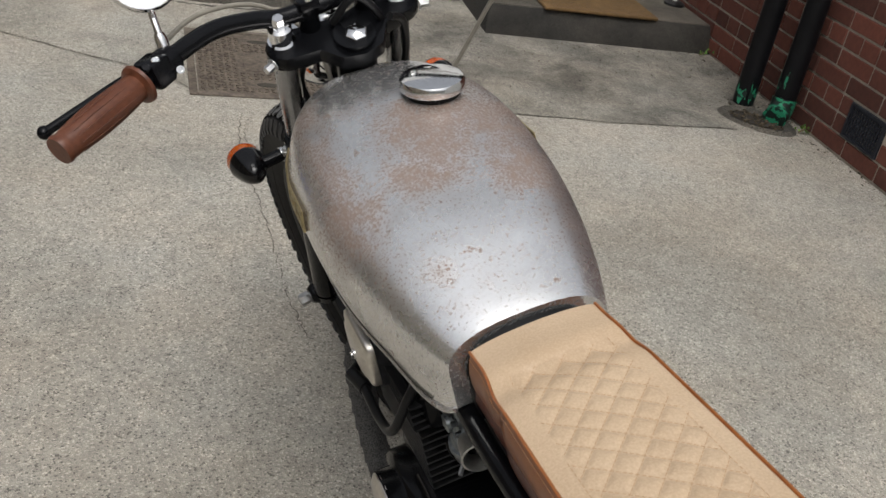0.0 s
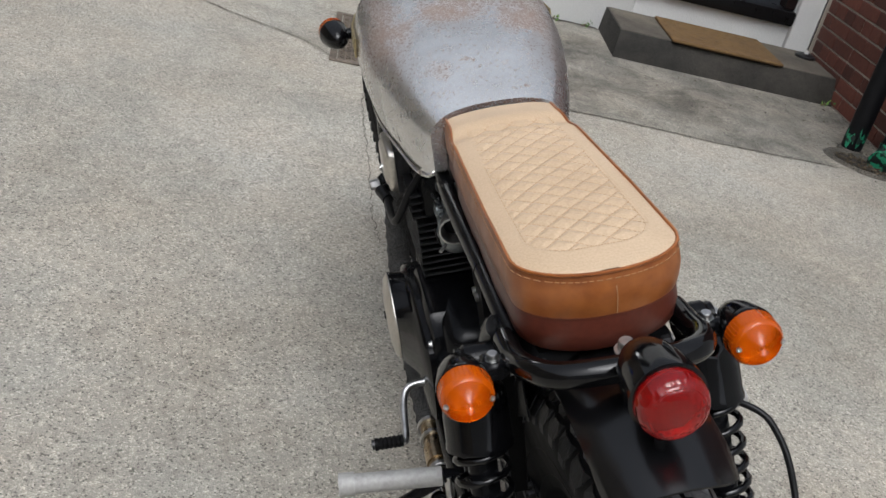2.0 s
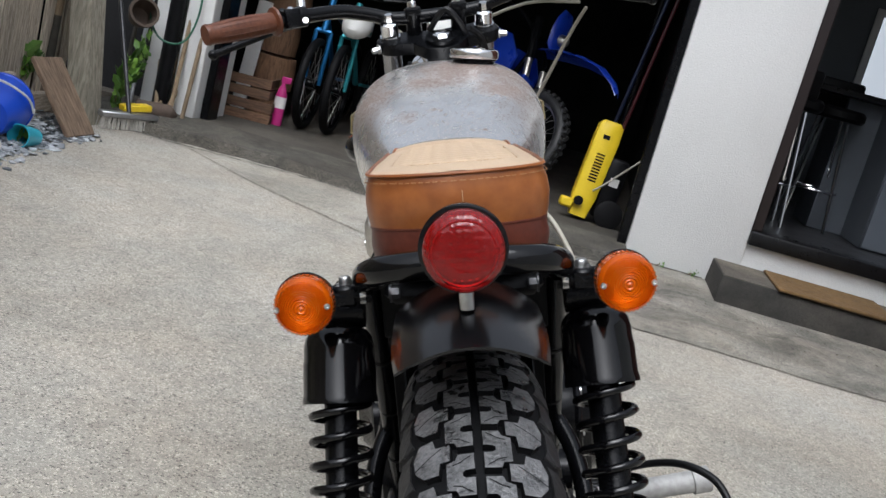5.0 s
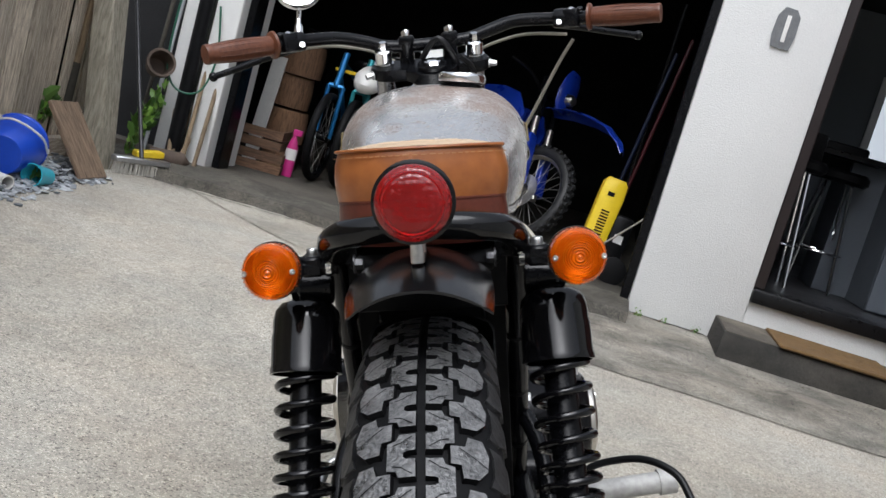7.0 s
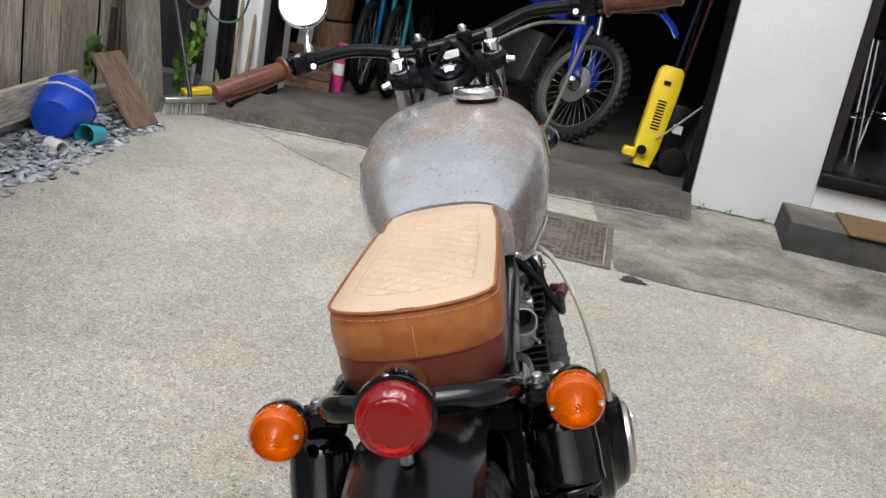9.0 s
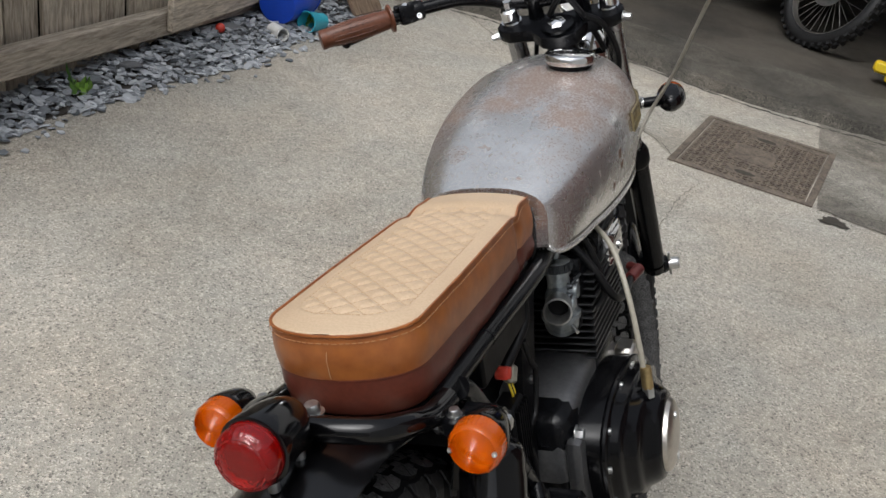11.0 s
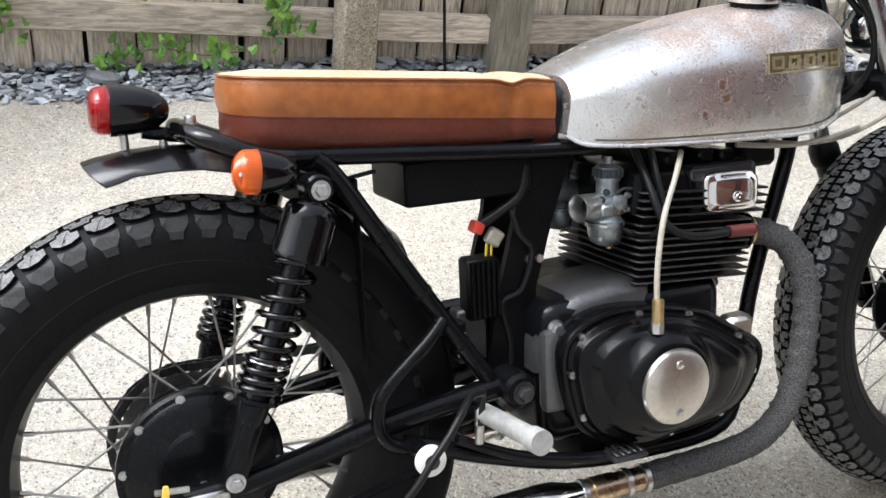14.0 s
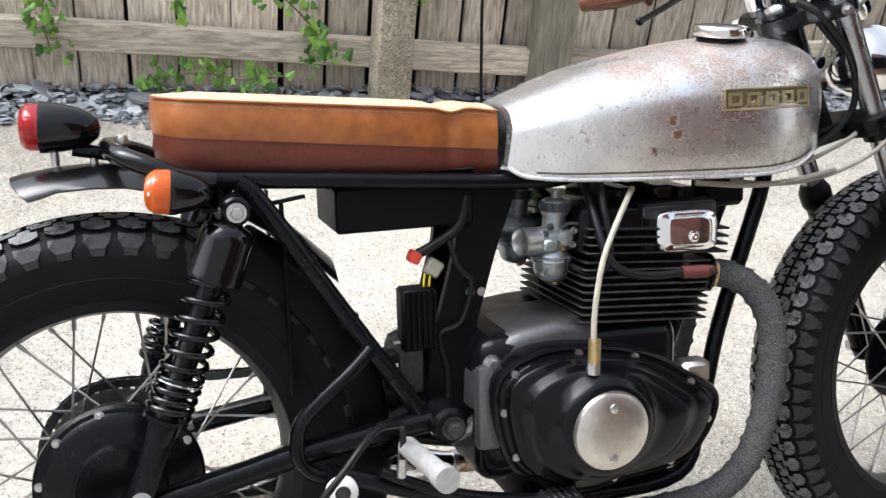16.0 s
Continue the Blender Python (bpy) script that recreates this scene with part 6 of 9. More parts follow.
def frame_side(s):
    x = s * 0.078
    r1 = bp("top_rail", bm_tube([(x, 0.14, 0.7465), (x, 0.30, 0.735), (x, 0.53, 0.719), (s * 0.06, 0.66, 0.722), (s * 0.03, 0.9, 0.80)], 0.0115, 14), M_BLACK)
    bp("rail_collar", bm_tube([(x, 0.285, 0.7362), (x, 0.288, 0.736)], 0.0122, 14), M_BLACK, r1)
    dt = bp("side_tube", bm_tube([(s * 0.088, 0.172, 0.742), (s * 0.09, 0.20, 0.712), (s * 0.092, 0.300, 0.557), (s * 0.092, 0.408, 0.392)], 0.0125, 14), M_BLACK)
    for t in (0.25, 0.5, 0.76):
        p = Vector((s * 0.09, 0.20, 0.712)).lerp(Vector((s * 0.092, 0.408, 0.392)), t)
        q = p + Vector((0, 0.208, -0.32)).normalized() * 0.004
        bp("cable_tie", bm_tube([p, q], 0.0138, 14), M_MATT, dt)
    bp("shock_mount", bm_lathe([(0.0, 0), (0.0185, 0), (0.0185, 0.03), (0.015, 0.034), (0, 0.034)], axis((s * 0.096, 0.163, 0.711), (s, 0.163, 0.711)), 22), M_BLACK, dt)
    bp("mount_bolt", bolt((s * 0.134, 0.163, 0.711), (s, 0.163, 0.711), 0.0085, 0.009), M_ZINC, dt)
    bp("down_tube", bm_tube([(s * 0.03, 1.0, 0.75), (s * 0.045, 0.97, 0.66), (s * 0.055, 0.90, 0.47), (s * 0.075, 0.855, 0.33), (s * 0.105, 0.80, 0.255), (s * 0.115, 0.63, 0.252), (s * 0.12, 0.50, 0.270), (s * 0.118, 0.38, 0.306), (s * 0.11, 0.30, 0.335), (s * 0.10, 0.26, 0.345)], 0.0125, 14), M_BLACK, None, "black frame cradle tube")
    bp("hanger", bm_tube([(s * 0.10, 0.328, 0.508), (s * 0.112, 0.300, 0.487), (s * 0.118, 0.264, 0.461), (s * 0.118, 0.232, 0.431), (s * 0.118, 0.222, 0.405), (s * 0.118, 0.224, 0.373), (s * 0.118, 0.247, 0.350), (s * 0.116, 0.28, 0.345)], 0.0105, 12), M_BLACK, None, "bent black tube hanger")
    arm = bp("swingarm", bm_tube([(s * 0.118, -0.035, 0.343), (s * 0.118, 0.04, 0.349), (s * 0.112, 0.14, 0.364), (s * 0.104, 0.24, 0.380), (s * 0.094, 0.42, 0.396)], 0.0165, 14, steps=4), M_BLACK, None, "black tubular swingarm")
    bp("adjuster_plate", bm_box((s * 0.136 - 0.003, -0.062, 0.315), (s * 0.136 + 0.003, 0.018, 0.356), 0.003), M_ZINC, arm)
    bp("axle_nut", bolt((s * 0.139, -0.004, 0.334), (s, -0.004, 0.334), 0.0125, 0.016), M_ZINC, arm)
    bp("adjuster_bolt", bm_tube([(s * 0.137, -0.07, 0.372), (s * 0.137, -0.03, 0.368)], 0.004, 8), M_ZINC, arm)


sides(frame_side)
bp("axle", bm_tube([(-0.14, -0.003, 0.335), (0.14, -0.003, 0.335)], 0.0085, 12), M_ZINC, rw)
bp("pivot_bolt", bolt((0.128, 0.434, 0.392), (1, 0.434, 0.392), 0.0115, 0.012), M_ALLOYD)
bp("pivot_lug", bm_lathe([(0.0, 0), (0.026, 0), (0.026, 0.045), (0.02, 0.05), (0, 0.05)], axis((0.078, 0.43, 0.394), (1, 0.43, 0.394)), 22), M_BLACK)
for s in (1, -1):
    poly = [(0.478, 0.715), (0.560, 0.705), (0.528, 0.62), (0.498, 0.52), (0.486, 0.40), (0.478, 0.372), (0.412, 0.385), (0.432, 0.50), (0.465, 0.62)]
    bm = bmesh.new()
    skin(bm, [[Vector((s * x, y, z)) for y, z in poly] for x in (0.044, 0.048, 0.056)])
    pl = bp("side_plate", bm, M_MATT, None, "matt black folded frame plate", smooth=False)
    for y, z in ((0.486, 0.562), (0.503, 0.561)):
        bp("plate_screw", bm_lathe([(0, 0), (0.0062, 0), (0.0062, 0.004), (0.003, 0.004), (0.003, 0.002), (0, 0.002)], axis((s * 0.056, y, z), (s, y, z)), 14), M_ZINC, pl)


# shocks
def shock(s):
    top, low = Vector((s * 0.121, 0.163, 0.711)), Vector((s * 0.133, 0.024, 0.368))
    L = (low - top).length
    m = axis(top, low)
    sh = bp("shock_absorber", bm_lathe([(0.0, 0.052), (0.0155, 0.052), (0.0155, 0.25), (0.019, 0.255), (0.019, 0.285), (0.0165, 0.30), (0.0165, L - 0.015), (0.0, L - 0.015)], m, 20), M_BLACK, None, "black shock absorber with coil spring")
    bp("upper_cover", bm_lathe([(0.0, 0.012), (0.012, 0.012), (0.017, 0.016), (0.026, 0.019), (0.0315, 0.026), (0.0335, 0.036), (0.0335, 0.048), (0.0345, 0.052), (0.0345, 0.080), (0.0355, 0.083), (0.0355, 0.088), (0.033, 0.088), (0.032, 0.036), (0.0, 0.036)], m, 30), M_GLOSS, sh, "gloss black cover cup")
    bp("rod", bm_tube([m @ Vector((0, 0, 0.09)), m @ Vector((0, 0, 0.16))], 0.0062, 12), M_CHROME, sh)
    pts, z, a = [], 0.089, 0.0
    turns = [0.0235, 0.0235, 0.022, 0.021, 0.0195, 0.0165, 0.014, 0.0125, 0.011, 0.0105]
    for p in turns:
        for k in range(16):
            pts.append(m @ Vector((0.0268 * math.cos(a), 0.0268 * math.sin(a), z)))
            a += 2 * math.pi / 16
            z += p / 16
    bp("spring", bm_tube(pts, 0.0040, 9, smooth=False), M_GLOSS, sh, "gloss black coil spring")
    z0 = 0.089 + sum(turns[:6])
    bp("bright_coil", bm_tube([m @ Vector((0.0285 * math.cos(k / 12 * 2 * math.pi), 0.0285 * math.sin(k / 12 * 2 * math.pi), z0 + 0.004)) for k in range(12)], 0.0018, 6, closed=True), M_CHROME, sh)
    bp("spring_seat", bm_lathe([(0.016, z + 0.002), (0.029, z + 0.002), (0.029, z + 0.007), (0.016, z + 0.012)], m, 24), M_BLACK, sh)
    bp("clevis", bm_box((-0.016, -0.014, L - 0.075), (0.016, 0.014, L + 0.016), 0.006, m=m, seg=2), M_BLACK, sh)
    bp("lower_bolt", bolt((s * 0.15, 0.024, 0.368), (s, 0.024, 0.368), 0.0085, 0.009), M_ZINC, sh)
    bp("top_eye", bm_lathe([(0, -0.014), (0.016, -0.014), (0.016, 0.014), (0, 0.014)], axis((s * 0.121, 0.163, 0.711), (s, 0.163, 0.711)), 18), M_BLACK, sh)


sides(shock)

# engine
eng = bp("crankcase", bm_box((-0.11, 0.478, 0.285), (0.108, 0.80, 0.505), 0.03, seg=3), M_BLACK, None, "black and grey parallel twin engine")
bm = bmesh.new()
arch = [(0.474, 0.40), (0.476, 0.445), (0.486, 0.478), (0.508, 0.496), (0.545, 0.510), (0.60, 0.518), (0.668, 0.521), (0.668, 0.40)]
mid = Vector((0, 0.58, 0.42))
skin(bm, [[Vector((x, mid.y + (y - mid.y) * q, mid.z + (z - mid.z) * q)) for y, z in arch] for x, q in ((-0.012, 1.0), (0.085, 1.0), (0.10, 0.93), (0.106, 0.80))])
bp("gearbox_top", bm, M_CASE, eng, "bare grey cast alloy casing", angle=50)
bp("case_rib", bm_box((0.095, 0.472, 0.345), (0.122, 0.52, 0.47), 0.012, seg=2), M_CASE, eng)
bp("sump", bm_box((-0.10, 0.54, 0.222), (0.10, 0.80, 0.30), 0.03, seg=2), M_MATT, eng)
bp("case_bolt", bolt((0.108, 0.498, 0.470), (1, 0.498, 0.470), 0.009, 0.012), M_ZINC, eng)
bm = bmesh.new()
lip = [(0.505, 0.40), (0.505, 0.468), (0.514, 0.486), (0.545, 0.494), (0.552, 0.502), (0.61, 0.508), (0.672, 0.510), (0.672, 0.40)]
skin(bm, [[Vector((x, y, z - dz)) for y, z in lip] for x, dz in ((-0.125, 0.010), (-0.120, 0.002), (-0.112, 0.0), (-0.014, 0.006))])
bp("starter_cover", bm, M_ENG, eng, "smooth black cover behind the barrels", angle=35)
for y, z in ((0.520, 0.470), (0.655, 0.478)):
    bp("cover_screw", bolt((-0.124, y, z), (-1, y, z), 0.0055, 0.006, False), M_ZINC, eng)
OUT = [(0.490, 0.451), (0.546, 0.488), (0.626, 0.489), (0.72, 0.468), (0.79, 0.428), (0.836, 0.394), (0.829, 0.346), (0.785, 0.300), (0.686, 0.286), (0.61, 0.279), (0.537, 0.310), (0.502, 0.355)]
outline = spline([(0, y, z) for y, z in OUT], 5, True)
CC = Vector((0, 0.628, 0.392))


def cover_ring(x, shrink, round_to, rad):
    ring = []
    for p in outline:
        d = p - CC
        q = CC + d * shrink
        c = CC + d.normalized() * rad
        r = q.lerp(c, round_to)
        ring.append(Vector((x, r.y, r.z)))
    return ring


bm = bmesh.new()
skin(bm, [cover_ring(x, k, q, r) for x, k, q, r in ((0.085, 1.0, 0, 0.1), (0.145, 1.0, 0, 0.1), (0.149, 0.985, 0, 0.1), (0.1500, 0.925, 0, 0.1), (0.1525, 0.912, 0, 0.1), (0.1625, 0.900, 0, 0.1), (0.1655, 0.885, 0, 0.1),
          (0.1670, 0.82, 0.08, 0.092), (0.1695, 0.795, 0.14, 0.092), (0.1815, 0.765, 0.28, 0.09), (0.1850, 0.745, 0.36, 0.088), (0.1870, 0.68, 0.70, 0.083), (0.1900, 0.64, 0.92, 0.078), (0.2030, 0.6, 1, 0.0705), (0.2090, 0.6, 1, 0.066), (0.2125, 0.6, 1, 0.058))])
clutch = bp("clutch_cover", bm, M_ENG, None, "black clutch cover with a round brushed steel cap", angle=50)
disc = bp("round_cap", bm_lathe([(0.0, 0.013), (0.03, 0.0125), (0.046, 0.010), (0.0535, 0.006), (0.0555, 0.001), (0.0555, -0.002), (0, -0.002)], axis((0.213, 0.6275, 0.392), (1, 0.6275, 0.392)), 48), M_ALLOY, clutch, "brushed steel round cap")
for z in (0.427, 0.357):
    bp("cap_screw", bm_lathe([(0, 0), (0.0062, 0), (0.0062, 0.004), (0.003, 0.0045), (0.0028, 0.0025), (0, 0.0025)], axis((0.2225, 0.6265, z), (1, 0.6265, z)), 14), M_ZINC, disc)
for i in (2, 9, 14, 21, 29, 36, 41, 46, 54, 58):
    p = outline[i]
    d = (CC - p) * 0.07
    bp("cover_screw", bm_lathe([(0, 0), (0.0052, 0), (0.0052, 0.005), (0.0026, 0.005), (0.0026, 0.003), (0, 0.003)], axis((0.149, p.y + d.y, p.z + d.z), (1, p.y + d.y, p.z + d.z)), 12), M_ZINC, clutch)
bp("cover_plug", bm_lathe([(0, 0), (0.016, 0), (0.014, 0.006), (0.009, 0.006), (0.009, 0.004), (0, 0.004)], axis((0.153, 0.522, 0.398), (1, 0.522, 0.398)), 20), M_BLACK, clutch)
bp("plug_core", bm_lathe([(0, 0), (0.008, 0), (0.008, 0.002), (0, 0.002)], axis((0.157, 0.522, 0.398), (1, 0.522, 0.398)), 18), M_ALLOYD, clutch)
bm = bmesh.new()
tube(bm, [Vector((0.1455, CC.y + (p.y - CC.y) * 0.985, CC.z + (p.z - CC.z) * 0.985)) for p in outline], 0.0055, 8, closed=True, smooth=False)
bp("flange_bead", bm, M_ENG, clutch)
for k in (2, 9, 14, 21, 29, 36, 41, 46, 54, 58):
    p = outline[k]
    d = (CC - p) * 0.06
    bp("screw_boss", bm_lathe([(0, 0), (0.0105, 0), (0.0095, 0.004), (0, 0.004)], axis((0.146, p.y + d.y, p.z + d.z), (1, p.y + d.y, p.z + d.z)), 16), M_ENG, clutch)
for pts in ([(0.150, 0.548, 0.345), (0.163, 0.552, 0.395), (0.168, 0.575, 0.440), (0.166, 0.625, 0.466), (0.158, 0.70, 0.462)], [(0.150, 0.532, 0.360), (0.156, 0.530, 0.40), (0.156, 0.552, 0.452), (0.152, 0.60, 0.478)]):
    bp("rib", bm_tube(pts, 0.0065, 8, steps=5), M_ENG, clutch)
bp("case_lug", bm_box((0.10, 0.79, 0.405), (0.135, 0.835, 0.44), 0.006), M_ALLOY, eng)
# left cover
OUTL = [(0.50, 0.45), (0.56, 0.485), (0.66, 0.488), (0.76, 0.465), (0.81, 0.40), (0.79, 0.32), (0.70, 0.288), (0.60, 0.285), (0.52, 0.33)]
ol = spline([(0, y, z) for y, z in OUTL], 5, True)
CL = Vector((0, 0.69, 0.413))
bm = bmesh.new()
skin(bm, [[Vector((x, CL.y + (p.y - CL.y) * q + ((CL + (p - CL).normalized() * 0.072).y - CL.y - (p.y - CL.y) * q) * k, CL.z + (p.z - CL.z) * q + ((CL + (p - CL).normalized() * 0.072).z - CL.z - (p.z - CL.z) * q) * k)) for p in ol]
          for x, q, k in ((-0.085, 1, 0), (-0.132, 1, 0), (-0.138, 0.95, 0), (-0.142, 0.85, 0.6), (-0.165, 0.8, 1))])
lc = bp("generator_cover", bm, M_ENG, None, "black generator cover with bright round lid", angle=50)
bp("round_lid", bm_lathe([(0.0, 0.013), (0.04, 0.012), (0.062, 0.008), (0.070, 0.002), (0.071, -0.003), (0.0, -0.003)], axis((-0.165, 0.69, 0.413), (-1, 0.69, 0.413)), 44), M_ALLOY, lc, "bright round alloy lid")
bp("lid_plug", bm_lathe([(0, 0), (0.008, 0), (0.006, 0.003), (0, 0.003)], axis((-0.177, 0.70, 0.410), (-1, 0.70, 0.410)), 14), M_BLACK, lc)
bp("clutch_lift_cover", bm_box((-0.125, 0.40, 0.335), (-0.08, 0.53, 0.47), 0.02, seg=2), M_BLACK, eng)
# barrels and head
CYL = Matrix.Translation((0, 0.72, 0.50)) @ Euler((radians(-4), 0, 0)).to_matrix().to_4x4()
bar = bp("barrel", bm_box((-0.098, -0.072, -0.01), (0.098, 0.092, 0.13), 0.03, m=CYL, seg=3), M_MATT, eng)
for i in range(9):
    z = 0.006 + i * 0.0108
    bp("fin", bm_box((-0.112, -0.088, z), (0.112, 0.118, z + 0.0032), 0.0012, m=CYL), M_FIN, bar)
    for s in (1, -1):
        bp("fin_edge", bm_box((s * 0.1121 - 0.0004, -0.086, z + 0.0006), (s * 0.1121 + 0.0004, 0.116, z + 0.0026), m=CYL), M_FINEDGE, bar, "worn bright fin edge")
head = bp("cylinder_head", bm_box((-0.105, -0.10, 0.10), (0.105, 0.105, 0.175), 0.02, m=CYL, seg=2), M_BLACK, eng)
for i in range(4):
    z = 0.106 + i * 0.0115
    bp("fin", bm_box((-0.118, -0.088, z), (0.118, 0.140, z + 0.0034), 0.0012, m=CYL), M_FIN, head)
for s in (1, -1):
    rc_ = bp("rocker_cover", bm_box((s * 0.070 - 0.014, 0.722, 0.600), (s * 0.070 + 0.014, 0.862, 0.680), 0.014, seg=3), M_BLACK, eng)
    for i in range(5 if s > 0 else 8):
        bp("cover_rib", bm_box((s * (0.080 + 0.0058 * i) - 0.0017, 0.726 + 0.001 * i, 0.601 if s > 0 else 0.606), (s * (0.080 + 0.0058 * i) + 0.0017, 0.856 - 0.001 * i, 0.675 if s > 0 else 0.688), 0.006, m=Matrix.Translation((0, 0, 0))), M_ALLOYD, rc_)
    out, tall = (0.0, 0.031) if s > 0 else (0.020, 0.039)
    bm = bmesh.new()
    rings_ = []
    for x, k in ((0.106, 1.0), (0.113, 1.0), (0.1165, 0.965), (0.118, 0.90), (0.1185, 0.78), (0.1215, 0.70), (0.1225, 0.62)):
        ring = []
        for q in range(32):
            an = 2 * math.pi * q / 32
            c_, s_ = math.cos(an), math.sin(an)
            ring.append(Vector((s * (x + out), 0.8 - out + 0.051 * k * math.copysign(abs(c_) ** 0.42, c_), 0.6335 + 0.6 * out - 0.06 * 0.051 * k * c_ + tall * k * math.copysign(abs(s_) ** 0.42, s_))))
        rings_.append(ring)
    skin(bm, rings_)
    bp("end_cap", bm, M_CHROME if s > 0 else M_ALLOY, rc_, "chrome rocker end cap" if s > 0 else "bright alloy rocker end cap", angle=40)
    bp("cap_screw", bm_lathe([(0, 0), (0.008, 0), (0.008, 0.002), (0.005, 0.003), (0.005, 0.005), (0.002, 0.005), (0, 0.003)], axis((s * (0.1222 + out), 0.806 - out, 0.626 + 0.4 * out), (s, 0.806 - out, 0.626 + 0.4 * out)), 16), M_CHROME, rc_)
    # plug lead
    bp("plug_cap", bm_tube([(s * 0.142, 0.775, 0.580), (s * 0.150, 0.812, 0.580)], 0.0095, 12), M_OXRED if s > 0 else M_CABLE, eng, "dull red spark plug cap" if s > 0 else "")
    bp("plug_cap_end", bm_tube([(s * 0.150, 0.810, 0.580), (s * 0.132, 0.830, 0.576)], 0.0078, 10), M_OXRED if s > 0 else M_CABLE, eng)
    bp("plug_lead", bm_tube([(s * 0.06, 0.66, 0.715), (s * 0.11, 0.655, 0.66), (s * 0.138, 0.665, 0.605), (s * 0.143, 0.71, 0.582), (s * 0.143, 0.778, 0.580)], 0.0062, 10), M_CABLE, eng, "black plug lead")
    bp("tappet_cap", bm_lathe([(0, 0), (0.02, 0), (0.02, 0.012), (0.014, 0.014), (0.013, 0.022), (0, 0.022)], axis((s * 0.068, 0.70, 0.648), (s * 1.0, 0.25, 0.85)), 20), M_ALLOYD, head)
    # carburettor
    c = Vector((0.074 if s > 0 else -0.060, 0.607, 0.630))
    cb = bp("carburettor", bm_lathe([(0.0, -0.03), (0.017, -0.03), (0.019, -0.02), (0.0215, 0.0), (0.019, 0.03), (0.016, 0.034), (0, 0.034)], axis(c, c + Vector((s * 0.2, -1, 0.05))), 22), M_CARB, None, "grey alloy carburettor with open bell mouth")
    bp("bell_mouth", bm_lathe([(0.0145, 0.028), (0.0185, 0.026), (0.0195, 0.030), (0.0195, 0.054), (0.0208, 0.0565), (0.0185, 0.057), (0.016, 0.05), (0.0145, 0.03)], axis(c, c + Vector((s * 0.2, -1, 0.05))), 28, closed=False), M_ZINC, cb, "bright bell mouth")
    bp("bore", bm_lathe([(0.0, 0.0345), (0.015, 0.0346)], axis(c, c + Vector((s * 0.2, -1, 0.05))), 20), M_MATT, cb)
    bp("slide_body", bm_lathe([(0.0, -0.01), (0.0165, -0.01), (0.0165, 0.036), (0.019, 0.036), (0.0195, 0.042), (0.0195, 0.055), (0.016, 0.058), (0.006, 0.060), (0.005, 0.070), (0, 0.070)], axis(c, c + Vector((0, 0.06, 1))), 22), M_CARB, cb)
    knurl = axis(c + Vector((0, 0.0024, 0.040)), c + Vector((0, 0.06, 1)))
    bp("slide_cap", bm_lathe([(0.0, 0.016), (0.017, 0.016), (0.0205, 0.013), (0.0205, 0.001), (0.018, 0.0), (0.0, 0.0)], knurl, 20), M_CARBCAP, cb, "dark knurled cap")
    for k in range(14):
        an = 2 * math.pi * k / 14
        bp("knurl", bm_box((-0.0022, -0.002, 0.0015), (0.0022, 0.002, 0.0135), 0.0008, m=knurl @ Matrix.Rotation(an, 4, "Z") @ Matrix.Translation((0, 0.0208, 0))), M_CARBCAP, cb)
    bp("flange", bm_box((-0.024, -0.006, -0.016), (0.024, 0.004, 0.016), 0.004, m=Matrix.Translation(c + Vector((0, 0.036, 0)))), M_CARB, cb)
    for dz in (-0.012, 0.012):
        bp("screw", bolt(c + Vector((s * 0.0165, -0.006 + dz, -0.010)), c + Vector((s, -0.006 + dz, -0.010)), 0.0032, 0.005, False), M_BRASS, cb)
    bp("float_bowl", bm_lathe([(0.0, 0.0), (0.019, 0.0), (0.024, 0.006), (0.0255, 0.010), (0.029, 0.011), (0.029, 0.0135), (0.0284, 0.0142), (0.029, 0.0149), (0.029, 0.0175), (0.026, 0.0185), (0.025, 0.032), (0.021, 0.041), (0.014, 0.046), (0.008, 0.048), (0, 0.048)], axis(c + Vector((0, -0.003, -0.012)), c + Vector((0, -0.003, -1))), 26), M_CARB, cb)
    bp("spring_clip", bm_tube([c + Vector((s * 0.0295, 0.006, -0.022)), c + Vector((s * 0.0285, 0.006, -0.036)), c + Vector((s * 0.022, 0.005, -0.054)), c + Vector((0, 0.002, -0.0615)), c + Vector((-s * 0.022, 0.005, -0.054)), c + Vector((-s * 0.0295, 0.006, -0.022))], 0.0014, 6), M_CABLE, cb, "black wire clip under the float bowl")
    bp("mixture_boss", bm_box((-0.007, -0.011, -0.009), (0.007, 0.011, 0.009), 0.003, m=Matrix.Translation(c + Vector((s * 0.0195, -0.014, -0.004)))), M_CARB, cb)
    for dy, dz in ((-0.02, 0.012), (0.022, -0.006), (0.024, 0.014), (-0.012, 0.022)):
        bp("screw", bolt(c + Vector((s * 0.017, dy, dz)), c + Vector((s, dy, dz)), 0.0036, 0.007, False), M_ZINC if dy > 0 else M_CARBCAP, cb)
    bp("choke_lever", bm_tube([c + Vector((s * 0.019, 0.004, 0.018)), c + Vector((s * 0.026, 0.012, 0.026)), c + Vector((s * 0.026, 0.026, 0.024))], 0.0024, 6), M_CARBCAP, cb)
    bp("drain_plug", bolt(c + Vector((0, 0.004, -0.058)), c + Vector((0, 0.004, -1)), 0.005, 0.008), M_BRASS, cb)
    bp("side_boss", bm_lathe([(0, 0), (0.012, 0), (0.011, 0.008), (0.004, 0.01), (0, 0.01)], axis(c + Vector((s * 0.018, 0.008, 0.006)), c + Vector((s, 0.008, 0.006))), 14), M_CARB, cb)
    bp("idle_screw", bm_tube([c + Vector((s * 0.012, -0.01, -0.035)), c + Vector((s * 0.03, -0.03, -0.042))], 0.0028, 8), M_ZINC, cb)
